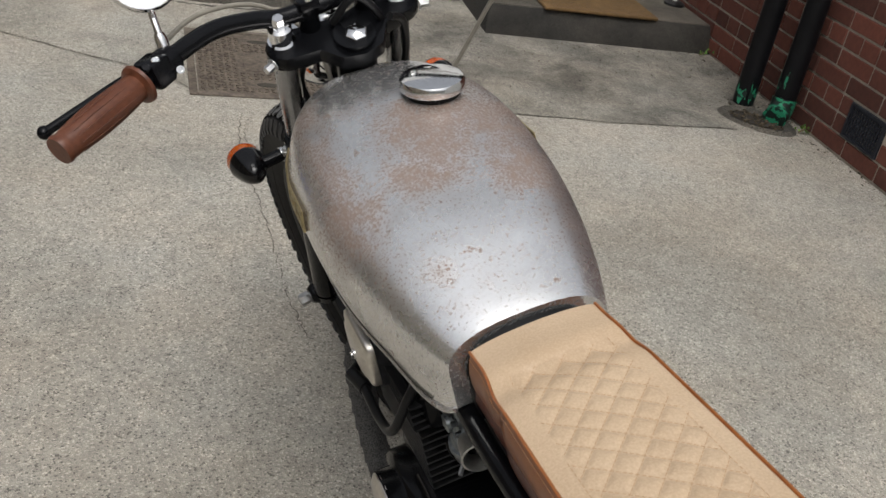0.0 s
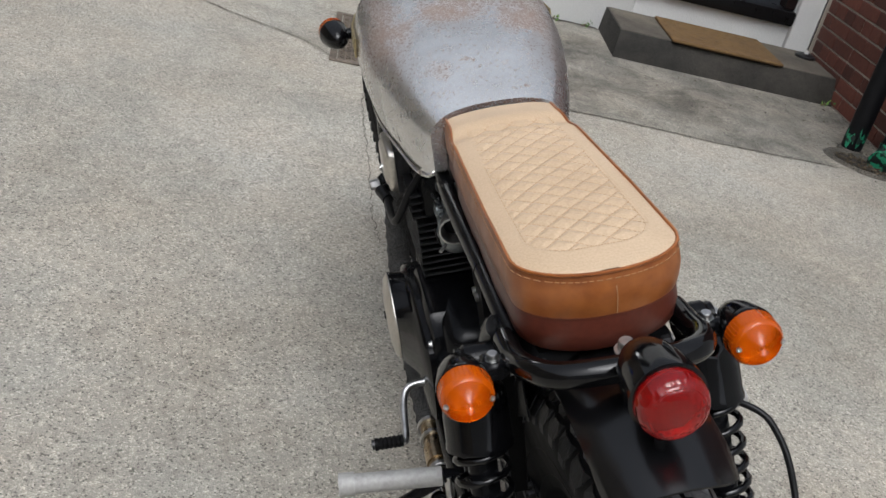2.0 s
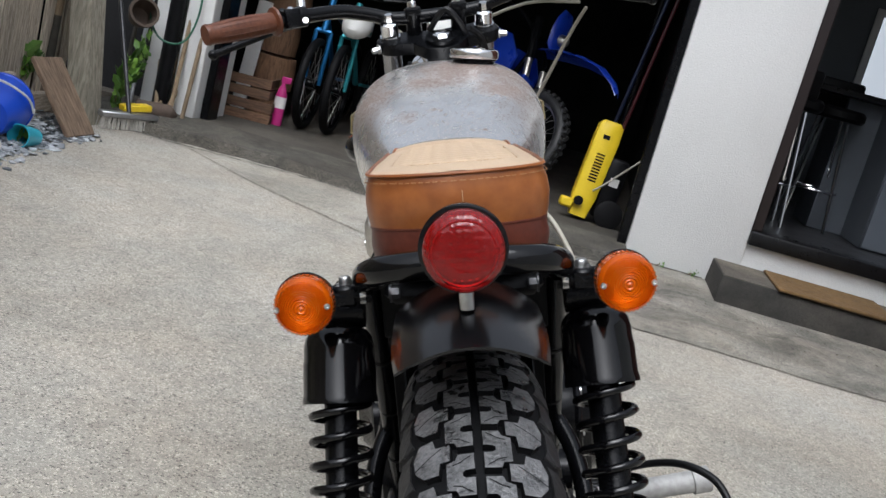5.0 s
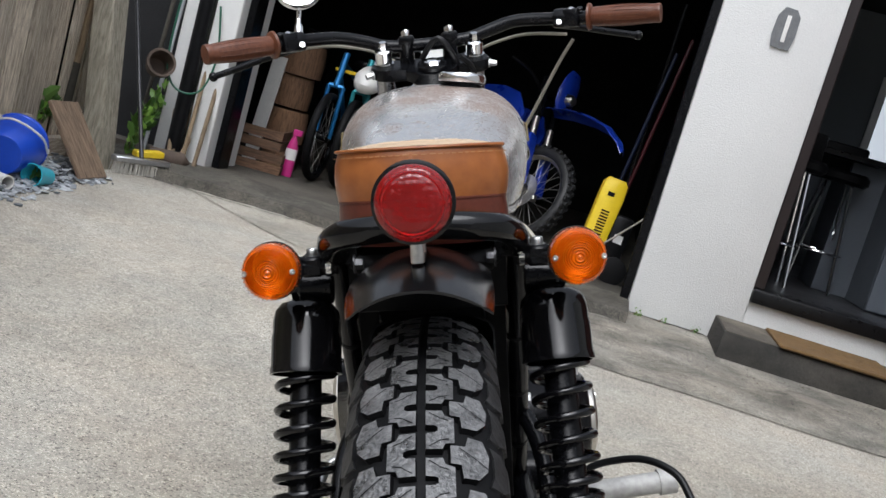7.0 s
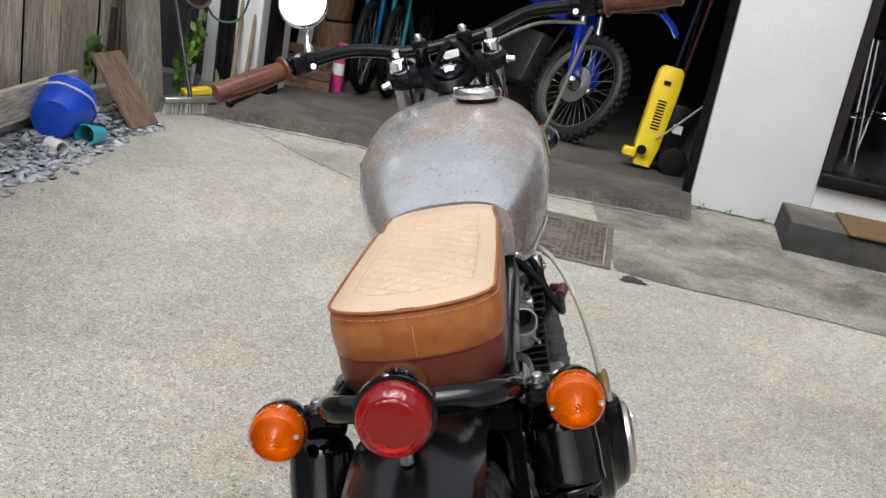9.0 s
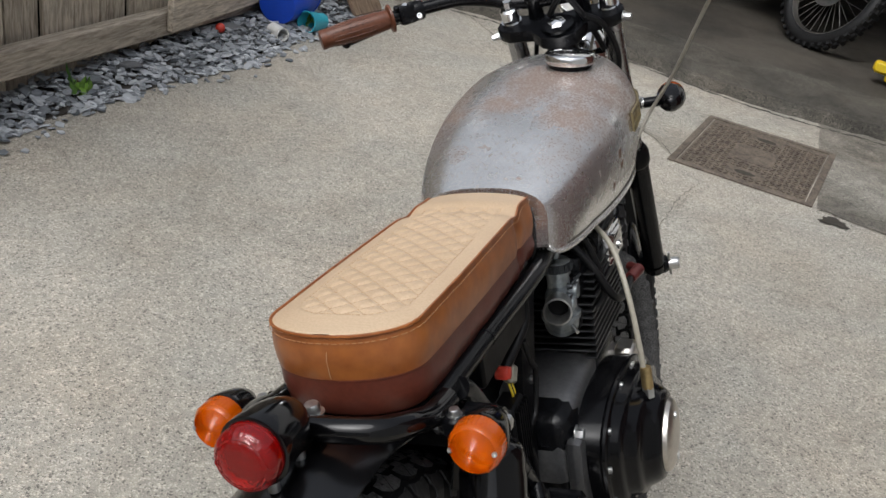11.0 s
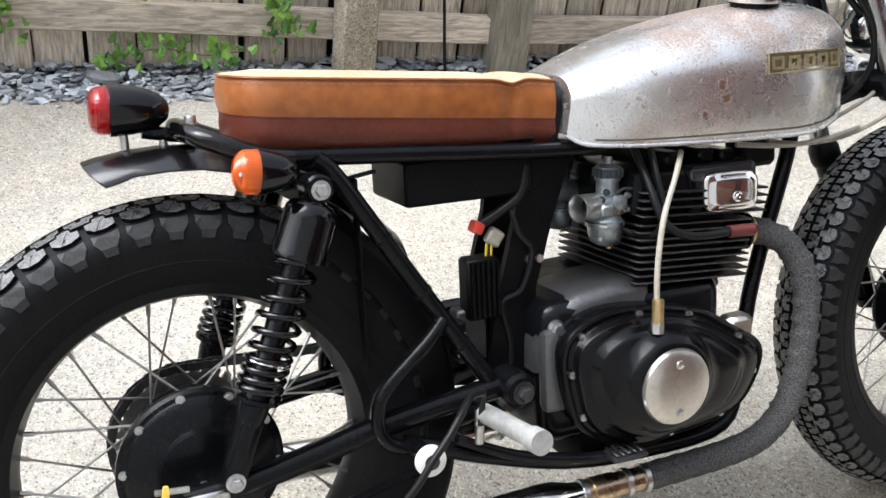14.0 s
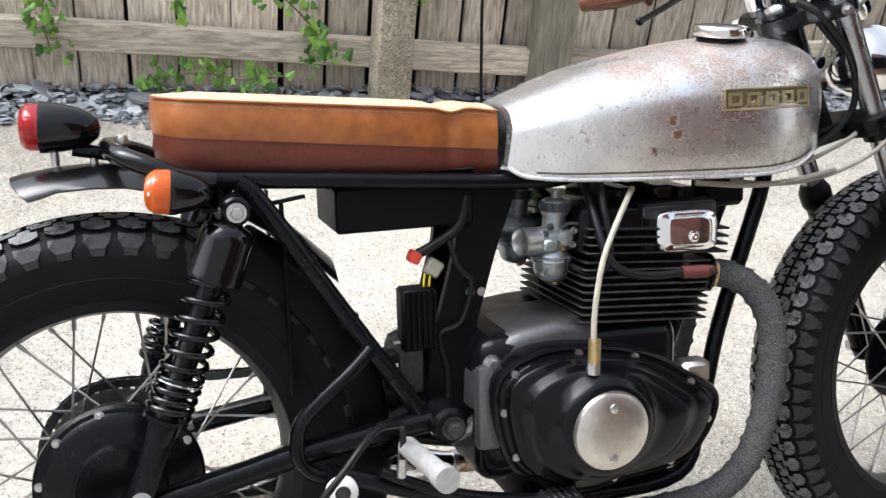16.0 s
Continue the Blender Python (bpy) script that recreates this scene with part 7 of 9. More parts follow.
    bp("intake_stub", bm_tube([c + Vector((0, 0.03, 0)), c + Vector((0, 0.075, 0.004))], 0.019, 16), M_CABLE, cb)
    bp("fuel_hose", bm_tube([c + Vector((0, 0.02, -0.035)), c + Vector((s * 0.028, 0.05, -0.05)), c + Vector((s * 0.05, 0.065, -0.02)), c + Vector((s * 0.035, 0.06, 0.05)), c + Vector((0, 0.07, 0.1))], 0.0052, 8), M_CABLE, cb)
    # exhaust
    path = [(s * 0.070, 0.835, 0.560), (s * 0.082, 0.885, 0.556), (s * 0.100, 0.928, 0.530), (s * 0.117, 0.950, 0.475), (s * 0.126, 0.945, 0.385), (s * 0.132, 0.915, 0.290), (s * 0.134, 0.865, 0.238), (s * 0.135, 0.79, 0.221), (s * 0.135, 0.635, 0.217)]
    ex = bp("exhaust_pipe", bm_tube(path, 0.0205, 18, steps=6), M_WRAP, None, "exhaust pipe bound in charcoal heat wrap")
    line = spline(path, 10)
    acc = 0.0
    for a, b in zip(line, line[1:]):
        acc += (b - a).length
        if acc > 0.026:
            acc = 0
            d = (b - a).normalized()
            side = d.orthogonal().normalized()
            tilt = d + side * 0.35
            mm = Matrix.Translation(b) @ tilt.to_track_quat("Z", "Y").to_matrix().to_4x4()
            bp("wrap_turn", bm_lathe([(0.0205, -0.012), (0.0214, -0.010), (0.0210, 0.010), (0.0205, 0.012)], mm, 18), M_WRAP, ex)
    bp("flange", bm_lathe([(0.0, 0), (0.027, 0), (0.031, 0.003), (0.031, 0.007), (0.025, 0.008), (0.025, 0.012), (0.031, 0.013), (0.031, 0.017), (0.025, 0.018), (0.025, 0.022), (0.029, 0.023), (0.029, 0.027), (0.022, 0.03), (0, 0.03)], axis((s * 0.070, 0.838, 0.560), (s * 0.082, 0.885, 0.556)), 20), M_BLACK, ex)
    bp("sealing_ring", bm_tube([(s * 0.0775, 0.868, 0.5575), (s * 0.0785, 0.872, 0.557)], 0.0225, 18), M_BRASS, ex, "dull brass ring")
    bp("bare_pipe", bm_tube([(s * 0.135, 0.640, 0.217), (s * 0.136, 0.52, 0.2195)], 0.0185, 18), M_HEATED, ex, "heat-tinted bare steel pipe")
    bp("joint", bm_tube([(s * 0.136, 0.575, 0.2185), (s * 0.136, 0.535, 0.2192)], 0.0208, 18), M_HEATED, ex)
    for yy in (0.632, 0.60, 0.525):
        bp("pipe_clamp", bm_tube([(s * 0.1355, yy, 0.2175), (s * 0.1355, yy - 0.008, 0.2177)], 0.0222, 18), M_ZINC, ex)
    bp("silencer", bm_lathe([(0.018, 0), (0.021, 0.02), (0.029, 0.05), (0.031, 0.08), (0.031, 0.40), (0.028, 0.44), (0.02, 0.46), (0.0, 0.44)], axis((s * 0.136, 0.52, 0.2195), (s * 0.168, 0.02, 0.235)), 28), M_CHROME, ex, "chrome silencer")

bp("battery_box", bm_box((-0.066, 0.298, 0.660), (0.066, 0.492, 0.722), 0.004), M_MATT, None, "matt black tray under the seat")
bp("oil_hose", bm_tube([(0.186, 0.615, 0.50), (0.180, 0.620, 0.555), (0.166, 0.640, 0.62), (0.140, 0.680, 0.675), (0.105, 0.715, 0.70)], 0.0042, 10), M_HOSE, None, "pale clear hose with brass fitting")
bp("hose_fitting", bm_lathe([(0.0, 0), (0.0085, 0), (0.0085, 0.03), (0.0078, 0.034), (0, 0.034)], axis((0.190, 0.6135, 0.480), (0.187, 0.617, 0.53)), 14), M_BRASS)
bp("hose_boss", bm_tube([(0.150, 0.612, 0.452), (0.176, 0.6125, 0.461), (0.190, 0.6134, 0.470)], 0.0115, 14), M_ENG, clutch)
bp("hose_nut", bm_lathe([(0.0, -0.014), (0.0092, -0.014), (0.0092, 0.002), (0, 0.002)], axis((0.190, 0.6135, 0.480), (0.187, 0.617, 0.53)), 6), M_ZINC)
# electrics behind the plates
el = bp("regulator", bm_box((0.03, 0.385, 0.485), (0.062, 0.435, 0.575), 0.004), M_MATT, None, "black finned regulator with wiring")
for i in range(6):
    bp("fin", bm_box((0.062, 0.390 + i * 0.008, 0.49), (0.068, 0.393 + i * 0.008, 0.57)), M_MATT, el)
bp("coil_tray", bm_box((0.02, 0.372, 0.42), (0.05, 0.42, 0.50), 0.004), M_ALLOYD, el)
bp("relay", bm_box((0.045, 0.36, 0.435), (0.07, 0.378, 0.49), 0.003), M_MATT, el)
for i in range(3):
    bp("relay_stripe", bm_box((0.0705, 0.362 + i * 0.005, 0.44), (0.0712, 0.3645 + i * 0.005, 0.475)), M_WHITEP, el)
bp("red_connector", bm_box((-0.010, -0.009, -0.009), (0.010, 0.009, 0.009), 0.004, m=pose(0.047, 0.409, 0.6175, -25, 0, 0), seg=2), M_REDP, el, "red plastic connector")
bp("pale_connector", bm_box((-0.007, -0.011, -0.012), (0.007, 0.013, 0.012), 0.003, m=pose(0.046, 0.436, 0.600, -35, 0, 0)), M_HOSE, el, "pale clear plastic connector")
for k, c in enumerate((M_YELP, M_CABLE, M_YELP)):
    bp("wire", bm_tube([(0.047, 0.424 + 0.004 * k, 0.592), (0.052, 0.420 + 0.004 * k, 0.575), (0.046, 0.424 + 0.003 * k, 0.56)], 0.0017, 6), c, el)
bp("harness", bm_tube([(0.048, 0.414, 0.621), (0.054, 0.44, 0.635), (0.062, 0.472, 0.66), (0.06, 0.482, 0.70)], 0.0075, 10), M_CABLE, el)
bp("harness", bm_tube([(0.064, 0.455, 0.64), (0.066, 0.468, 0.60), (0.064, 0.487, 0.575), (0.062, 0.47, 0.52), (0.06, 0.44, 0.505), (0.06, 0.45, 0.45), (0.06, 0.45, 0.41)], 0.0042, 8), M_CABLE, el)
bp("harness", bm_tube([(0.03, 0.13, 0.70), (0.05, 0.20, 0.705), (0.06, 0.26, 0.715)], 0.003, 6), M_CABLE, el)


# footrests, gear and brake levers, stand
def footrest(s):
    y0, z0 = (0.362, 0.386) if s > 0 else (0.350, 0.378)
    p, q = Vector((s * 0.150, y0, z0)), Vector((s * 0.285, y0 + 0.010, z0 + 0.010))
    fr = bp("footrest", bm_tube([p, q], 0.0135, 20), M_PEG, None, "grey round footrest")
    bp("end_cap", bm_tube([q - (q - p).normalized() * 0.018, q + (q - p).normalized() * 0.003], 0.0162, 20), M_PEG, fr)
    bp("bracket", bm_tube([(s * 0.09, y0 - 0.01, z0 - 0.03), (s * 0.12, y0, z0 - 0.01), p], 0.010, 12), M_BLACK, fr)
    bp("spring_bolt", bm_tube([(s * 0.142, y0 - 0.006, z0 - 0.034), (s * 0.142, y0 - 0.004, z0 + 0.002)], 0.006, 10), M_ZINC, fr)


sides(footrest)
wsh = bp("white_washer", bm_lathe([(0.0, 0), (0.0205, 0), (0.0205, 0.008), (0.018, 0.010), (0, 0.010)], axis((0.188, 0.263, 0.358), (1, 0.263, 0.358)), 28), M_WHITEP, None, "white plastic disc with a hex bolt")
bp("bolt", bolt((0.198, 0.263, 0.358), (1, 0.263, 0.358), 0.007, 0.004), M_ALLOYD, wsh)
bp("boss", bm_tube([(0.112, 0.268, 0.348), (0.189, 0.263, 0.358)], 0.013, 14), M_BLACK, wsh)
bp("brake_cable", bm_tube([(0.150, 0.352, 0.352), (0.156, 0.354, 0.385), (0.175, 0.348, 0.425), (0.210, 0.331, 0.443), (0.241, 0.300, 0.454), (0.267, 0.275, 0.447), (0.278, 0.255, 0.430), (0.283, 0.229, 0.404), (0.280, 0.195, 0.362), (0.262, 0.140, 0.312), (0.225, 0.06, 0.282), (0.175, -0.02, 0.285)], 0.0046, 10), M_CABLE, None, "thick black brake cable looping beside the wheel")
bp("cable_sleeve", bm_tube([(0.150, 0.352, 0.345), (0.1525, 0.353, 0.372)], 0.0062, 10), M_ZINC)
bp("brake_rod", bm_tube([(0.118, 0.30, 0.315), (0.135, 0.12, 0.29), (0.135, -0.02, 0.295)], 0.006, 8), M_BLACK)
bp("brake_pedal", bm_tube([(0.125, 0.33, 0.345), (0.14, 0.42, 0.305), (0.15, 0.52, 0.282), (0.165, 0.585, 0.285)], 0.008, 10), M_BLACK)
pad = bp("pedal_pad", bm_box((0.150, 0.545, 0.281), (0.188, 0.602, 0.290), 0.004, seg=2), M_ALLOYD, None, "ribbed brake pedal pad")
for k in range(5):
    bp("ridge", bm_box((0.152, 0.550 + 0.010 * k, 0.290), (0.186, 0.554 + 0.010 * k, 0.2935), 0.001), M_ALLOYD, pad)
sh_l = bp("gear_lever", bm_tube([(-0.135, 0.56, 0.372), (-0.165, 0.555, 0.372), (-0.178, 0.535, 0.362), (-0.185, 0.475, 0.345), (-0.19, 0.468, 0.345)], 0.0058, 10), M_ZINC, None, "bright gear lever with rubber sleeve")
bp("rubber", bm_lathe([(0.0, 0), (0.0095, 0)] + [(0.0095 if i % 2 else 0.0078, 0.003 + 0.0032 * i) for i in range(12)] + [(0.0095, 0.042), (0, 0.042)], axis((-0.19, 0.468, 0.346), (-0.30, 0.468, 0.352)), 14), M_RUBBER, sh_l)
bp("tip", bm_lathe([(0, 0.041), (0.0075, 0.041), (0.0075, 0.046), (0, 0.047)], axis((-0.19, 0.468, 0.346), (-0.30, 0.468, 0.352)), 12), M_ALLOYD, sh_l)
stand_foot = LEAN.inverted() @ Vector((-0.262, 0.50, 0.010))
stand = bp("side_stand", bm_tube([(-0.10, 0.44, 0.30), Vector((-0.10, 0.44, 0.30)).lerp(stand_foot, 0.6) + Vector((-0.01, 0, 0)), stand_foot], 0.009, 12), M_BLACK, None, "black side stand resting on the concrete")
bp("foot", bm_lathe([(0, -0.004), (0.022, -0.004), (0.022, 0.003), (0, 0.006)], Matrix.Translation(stand_foot) @ LEAN.to_3x3().inverted().to_4x4(), 18), M_BLACK, stand)
bp("tape_tag", bm_tube([(0.152, -0.058, 0.385), (0.156, -0.062, 0.34), (0.158, -0.055, 0.27)], 0.010, 4, radii=(0.004, 0.014)), M_TAG, None, "creased yellow tape tag")

# cables at the front
for name, pts, r, mt in (
        ("brake_cable", [(0.262, 1.045, 0.975), (0.235, 1.075, 0.93), (0.175, 1.12, 0.82), (0.125, 1.135, 0.745), (0.105, 1.06, 0.700), (0.108, 0.96, 0.690), (0.10, 0.88, 0.70)], 0.0034, M_GREYCABLE),
        ("throttle_cable", [(0.25, 1.04, 0.985), (0.16, 1.11, 0.99), (0.06, 1.13, 0.95), (0.03, 1.10, 0.86), (0.02, 1.0, 0.78)], 0.003, M_GREYCABLE),
        ("clutch_cable", [(-0.25, 1.045, 0.985), (-0.18, 1.12, 0.99), (-0.09, 1.15, 0.965), (-0.03, 1.14, 0.89), (-0.04, 1.05, 0.78), (-0.07, 0.95, 0.70)], 0.0034, M_GREYCABLE),
        ("wiring", [(0.05, 1.02, 0.955), (0.075, 1.05, 0.93), (0.085, 1.10, 0.86), (0.06, 1.12, 0.78), (0.03, 1.06, 0.72)], 0.0055, M_CABLE),
        ("wiring", [(-0.02, 1.05, 0.955), (0.012, 1.03, 0.99), (0.045, 1.045, 0.945), (0.06, 1.10, 0.88)], 0.0055, M_CABLE),
        ("wiring", [(-0.06, 1.09, 0.90), (-0.07, 1.11, 0.85), (-0.05, 1.08, 0.78), (-0.02, 1.02, 0.74)], 0.0045, M_CABLE),
        ("wiring", [(0.07, 1.09, 0.90), (0.09, 1.135, 0.83), (0.075, 1.13, 0.76), (0.05, 1.05, 0.71)], 0.0035, M_GREYCABLE),
        ("breather_hose", [(0.105, 1.06, 0.705), (0.112, 0.98, 0.694), (0.115, 0.90, 0.693), (0.10, 0.82, 0.700)], 0.0042, M_GREYCABLE)):
    bp(name, bm_tube(pts, r, 8), mt)
bp("steering_head", bm_tube([(0, 1.025, 0.945), (0, 1.105, 0.76)], 0.028, 20), M_BLACK)
bp("backbone", bm_tube([(0, 1.05, 0.87), (0, 0.85, 0.83), (0, 0.55, 0.745)], 0.024, 16), M_BLACK)
bp("ignition_coil", bm_box((0.02, 0.86, 0.655), (0.07, 0.93, 0.705), 0.008), M_MATT)
for y, z in ((0.70, 0.69), (0.76, 0.69), (0.80, 0.685)):
    bp("head_stay", bm_box((-0.09, y, z - 0.015), (0.09, y + 0.03, z + 0.008), 0.005), M_BLACK)


# ---- loose things in the yard ----
def leaf_shape(bm, m, size, rnd):
    """A five-lobed ivy leaf, slightly folded."""
    out = [(0, -0.1), (0.32, -0.28), (0.5, 0.05), (0.28, 0.2), (0.3, 0.55), (0.0, 0.95), (-0.3, 0.55), (-0.28, 0.2), (-0.5, 0.05), (-0.32, -0.28)]
    fold = rnd.uniform(0.15, 0.45)
    c = bm.verts.new(m @ Vector((0, 0.2 * size, 0)))
    ring = [bm.verts.new(m @ Vector((x * size, y * size, -abs(x) * fold * size))) for x, y in out]
    for i in range(len(ring)):
        bm.faces.new((c, ring[i], ring[(i + 1) % len(ring)]))


def ivy(name, line, spread, count, size, seed, label):
    rnd = random.Random(seed)
    ob = thing(name, KINK if line[0][1] < 1.1 and line[0][0] < -1.95 else Matrix(), label, "plant")
    pts = spline(line, 8)
    part("stem", bm_tube(line, 0.003, 6), M_STEM, ob)
    bm = bmesh.new()
    for i in range(count):
        p = rnd.choice(pts) + Vector((rnd.uniform(0, 0.035), rnd.gauss(0, spread), rnd.gauss(0, spread * 0.8)))
        rot = Euler((rnd.uniform(0.7, 2.2), rnd.gauss(0, 0.5), rnd.uniform(0.6, 2.5))).to_matrix().to_4x4()
        leaf_shape(bm, Matrix.Translation(p) @ rot, size * rnd.uniform(0.7, 1.5), rnd)
    part("leaves", bm, M_LEAF, ob, smooth=False)
    return ob


ivy("ivy", [(-2.035, -0.12, 0.62), (-2.03, -0.16, 0.42), (-2.028, -0.18, 0.3), (-2.03, -0.17, 0.2)], 0.04, 46, 0.034, 1, "green ivy trailing over the fence rail")
ivy("ivy", [(-2.05, 0.35, 0.7), (-2.03, 0.5, 0.45), (-2.03, 0.6, 0.37), (-2.025, 0.7, 0.26), (-2.02, 0.72, 0.17)], 0.035, 60, 0.032, 2, "green ivy hanging from a fence rail")
ivy("ivy", [(-2.06, 0.12, 0.08), (-2.04, 0.3, 0.12), (-2.03, 0.45, 0.1), (-2.03, 0.6, 0.12)], 0.035, 80, 0.028, 3, "low green ivy along the fence foot")
ivy("ivy", [(-2.07, 1.08, 0.7), (-2.06, 1.06, 0.48), (-2.06, 1.04, 0.4)], 0.03, 26, 0.032, 4, "ivy shoot behind the concrete post")
ivy("ivy", [(-2.09, 0.80, 0.55), (-2.08, 0.79, 0.4)], 0.03, 20, 0.03, 14, "ivy shoot on the fence boards")
ivy("ivy", [(-2.04, 0.22, 0.36), (-2.03, 0.25, 0.31)], 0.02, 7, 0.034, 5, "few ivy leaves on the rail")
ivy("weed", [(-1.99, 2.02, 0.02), (-1.985, 2.0, 0.07)], 0.018, 9, 0.045, 6, "small green weed among the slate")
ivy("weed", [(-1.93, 0.79, 0.02), (-1.93, 0.80, 0.06)], 0.012, 8, 0.026, 7, "small green weed beside the post")
ivy("weed", [(-1.98, 1.30, 0.02), (-1.98, 1.31, 0.04)], 0.012, 6, 0.024, 8, "small green weed among the slate")
ivy("shrub", [hp(-3.44, -0.25, 0.02), hp(-3.43, -0.25, 0.18), hp(-3.40, -0.22, 0.3), hp(-3.36, -0.22, 0.40)], 0.06, 90, 0.055, 9, "leafy green shrub behind the broom")
ivy("weed", [hp(-3.62, -0.92, 0.05), hp(-3.62, -0.90, 0.22), hp(-3.60, -0.88, 0.27)], 0.05, 50, 0.06, 10, "green weed behind the bucket")
for k, (x, y) in enumerate(((-0.44, -0.05), (-0.30, -0.025), (-0.12, -0.02), (1.08, -0.56), (1.10, -1.50))):
    ivy("moss_tuft", [hp(x, y, 0.004), hp(x + 0.02, y - 0.006, 0.02)], 0.014, 16, 0.012, 40 + k, "small green moss tuft at the wall foot")
ivy("weed", [hp(-3.16, -1.56, 0.01), hp(-3.15, -1.53, 0.05)], 0.02, 10, 0.035, 11, "small weed in front of the cup")

for k, (x, y, r) in enumerate(((-1.97, 1.15, 0.032), (-1.92, 1.19, 0.034), (-2.02, 1.12, 0.022), (-1.95, 1.24, 0.02))):
    bm = bm_lathe([(0, 0.004), (r, 0), (r * 0.92, 0.008), (r * 0.4, 0.012), (0, 0.010)], pose(0, 0, 0, 12, 8, 40 * k) @ Matrix.Diagonal((1, 0.65, 1, 1)), 14)
    sh = tagged(part("shell", bm, M_SHELL), "pale oyster shell lying on slate chippings", "shell", "shells")
    sh.matrix_basis = pose(x, y, 0.045)
ball = tagged(part("ball", bm_lathe([(0.021 * math.sin(a), 0.021 - 0.021 * math.cos(a)) for a in [math.pi * i / 10 for i in range(11)]], seg=16), M_REDP), "small red ball lying on slate chippings", "ball")
ball.matrix_basis = pose(-1.99, 2.92, 0.04)
for k, (x, y, r) in enumerate(((-1.98, 3.0, 0.07), (-2.14, 0.12, 0.06), (-1.95, 1.35, 0.05), (-1.99, 2.3, 0.045))):
    bm = bm_lathe([(0, 0), (r, 0.002), (r * 0.95, 0.012), (r * 0.6, 0.018), (0, 0.018)], pose(0, 0, 0, 6, 5, 70 * k) @ Matrix.Diagonal((1, 0.6, 1, 1)), 9)
    st = tagged(part("slate_stone", bm, M_SLATEPLATE, smooth=False), "larger flat slate stone on the chippings", "stone", "slate stones")
    st.matrix_basis = pose(x, y, 0.04)

# drain cover in the ground
cover = thing("drain_cover", Matrix.Translation((0.277, 3.355, 0.0)) @ Euler((0, 0, radians(-7.6))).to_matrix().to_4x4(), "rusty cast iron drain cover set in concrete", "drain cover")
A, B = 0.283, 0.357
bm = bmesh.new()
for lo, hi in (((-A, -B, 0.001), (-A + 0.028, B, 0.008)), ((A - 0.028, -B, 0.001), (A, B, 0.008)), ((-A + 0.028, -B, 0.001), (A - 0.028, -B + 0.028, 0.008)), ((-A + 0.028, B - 0.028, 0.001), (A - 0.028, B, 0.008))):
    box(bm, lo, hi, 0.002)
part("frame", bm, M_RUSTPLATE, cover)
bm = bmesh.new()
box(bm, (-A + 0.033, -B + 0.033, 0.001), (A - 0.033, B - 0.033, 0.005))
for i in range(20):
    for j in range(24):
        x, y = -A + 0.05 + i * 0.0247, -B + 0.055 + j * 0.0247
        if abs(x) < 0.085 and abs(y) < 0.11 or (abs(abs(y) - 0.235) < 0.04 and abs(x) < 0.065):
            continue
        box(bm, (-0.009, -0.0035, 0.005), (0.009, 0.0035, 0.009), 0, Matrix.Translation((x, y, 0)) @ Euler((0, 0, radians(45 if (i + j) % 2 else -45))).to_matrix().to_4x4())
box(bm, (-0.075, -0.10, 0.005), (0.075, 0.10, 0.0075), 0.001)
part("plate", bm, M_RUSTPLATE, cover)
for s in (-1, 1):
    bm = bmesh.new()
    lathe(bm, [(0, 0), (0.016, 0), (0.016, 0.001), (0, 0.001)], pose(0, s * 0.235, 0.0055) @ Matrix.Diagonal((2.6, 1.25, 1, 1)), 16)
    part("key_hole", bm, M_GAP, cover, "dark slot for the lifting key")

# pipes and vent by the brick wall
for name, x, y in (("soil_pipe", 0.972, -1.235), ("soil_pipe", 1.072, -1.375)):
    p = thing(name, H @ pose(x, y, 0.0), "black drainpipe with flaking green paint at its foot", "drainpipe", "drainpipes")
    part("pipe", bm_lathe([(0.046, 0.0), (0.046, 3.0)], seg=20), M_PIPE, p)
    rr = random.Random(int(x * 100))
    bm = bmesh.new()
    n = 28
    up = 0.09 if x > 1.05 else 0.0
    hts = [up + 0.11 + rr.uniform(-0.05, 0.035) for _ in range(n)]
    lows = [up + 0.02 + rr.uniform(0, 0.05) for _ in range(n)]
    a = [bm.verts.new((0.0468 * math.cos(2 * math.pi * i / n), 0.0468 * math.sin(2 * math.pi * i / n), lows[i])) for i in range(n)]
    c = [bm.verts.new((0.0468 * math.cos(2 * math.pi * i / n), 0.0468 * math.sin(2 * math.pi * i / n), hts[i])) for i in range(n)]
    for i in range(n):
        if rr.random() < 0.8:
            bm.faces.new((a[i], a[(i + 1) % n], c[(i + 1) % n], c[i]))
    part("paint_band", bm, M_FLAKE, p, "flaking green paint")
    part("collar", bm_lathe([(0.058, 0.0), (0.058, 0.012), (0.048, 0.018), (0.046, 0.018)], seg=20), M_SLAB, p)
shoe = tagged(part("pipe_shoe", bm_tube([hp(1.072, -1.375, 0.10), hp(1.066, -1.382, 0.065), hp(1.045, -1.402, 0.04), hp(1.015, -1.43, 0.03)], 0.051, 16, steps=5), M_FLAKE), "pipe shoe in flaking green paint over the gully", "pipe")
gully = thing("gully", H @ pose(0.955, -1.405, 0.0, 0, 0, -45), "broken open gully with dirt round the pipes", "gully")
part("rim", bm_lathe([(0.10, 0.0), (0.125, 0.012), (0.135, 0.016), (0.15, 0.0)], Matrix.Diagonal((1.15, 0.8, 1, 1)), 26), M_SLAB, gully)
part("dirt", bm_lathe([(0.0, 0.003), (0.105, 0.005)], Matrix.Diagonal((1.15, 0.8, 1, 1)), 22), M_DAMP, gully)
rr = random.Random(31)
bm = bmesh.new()
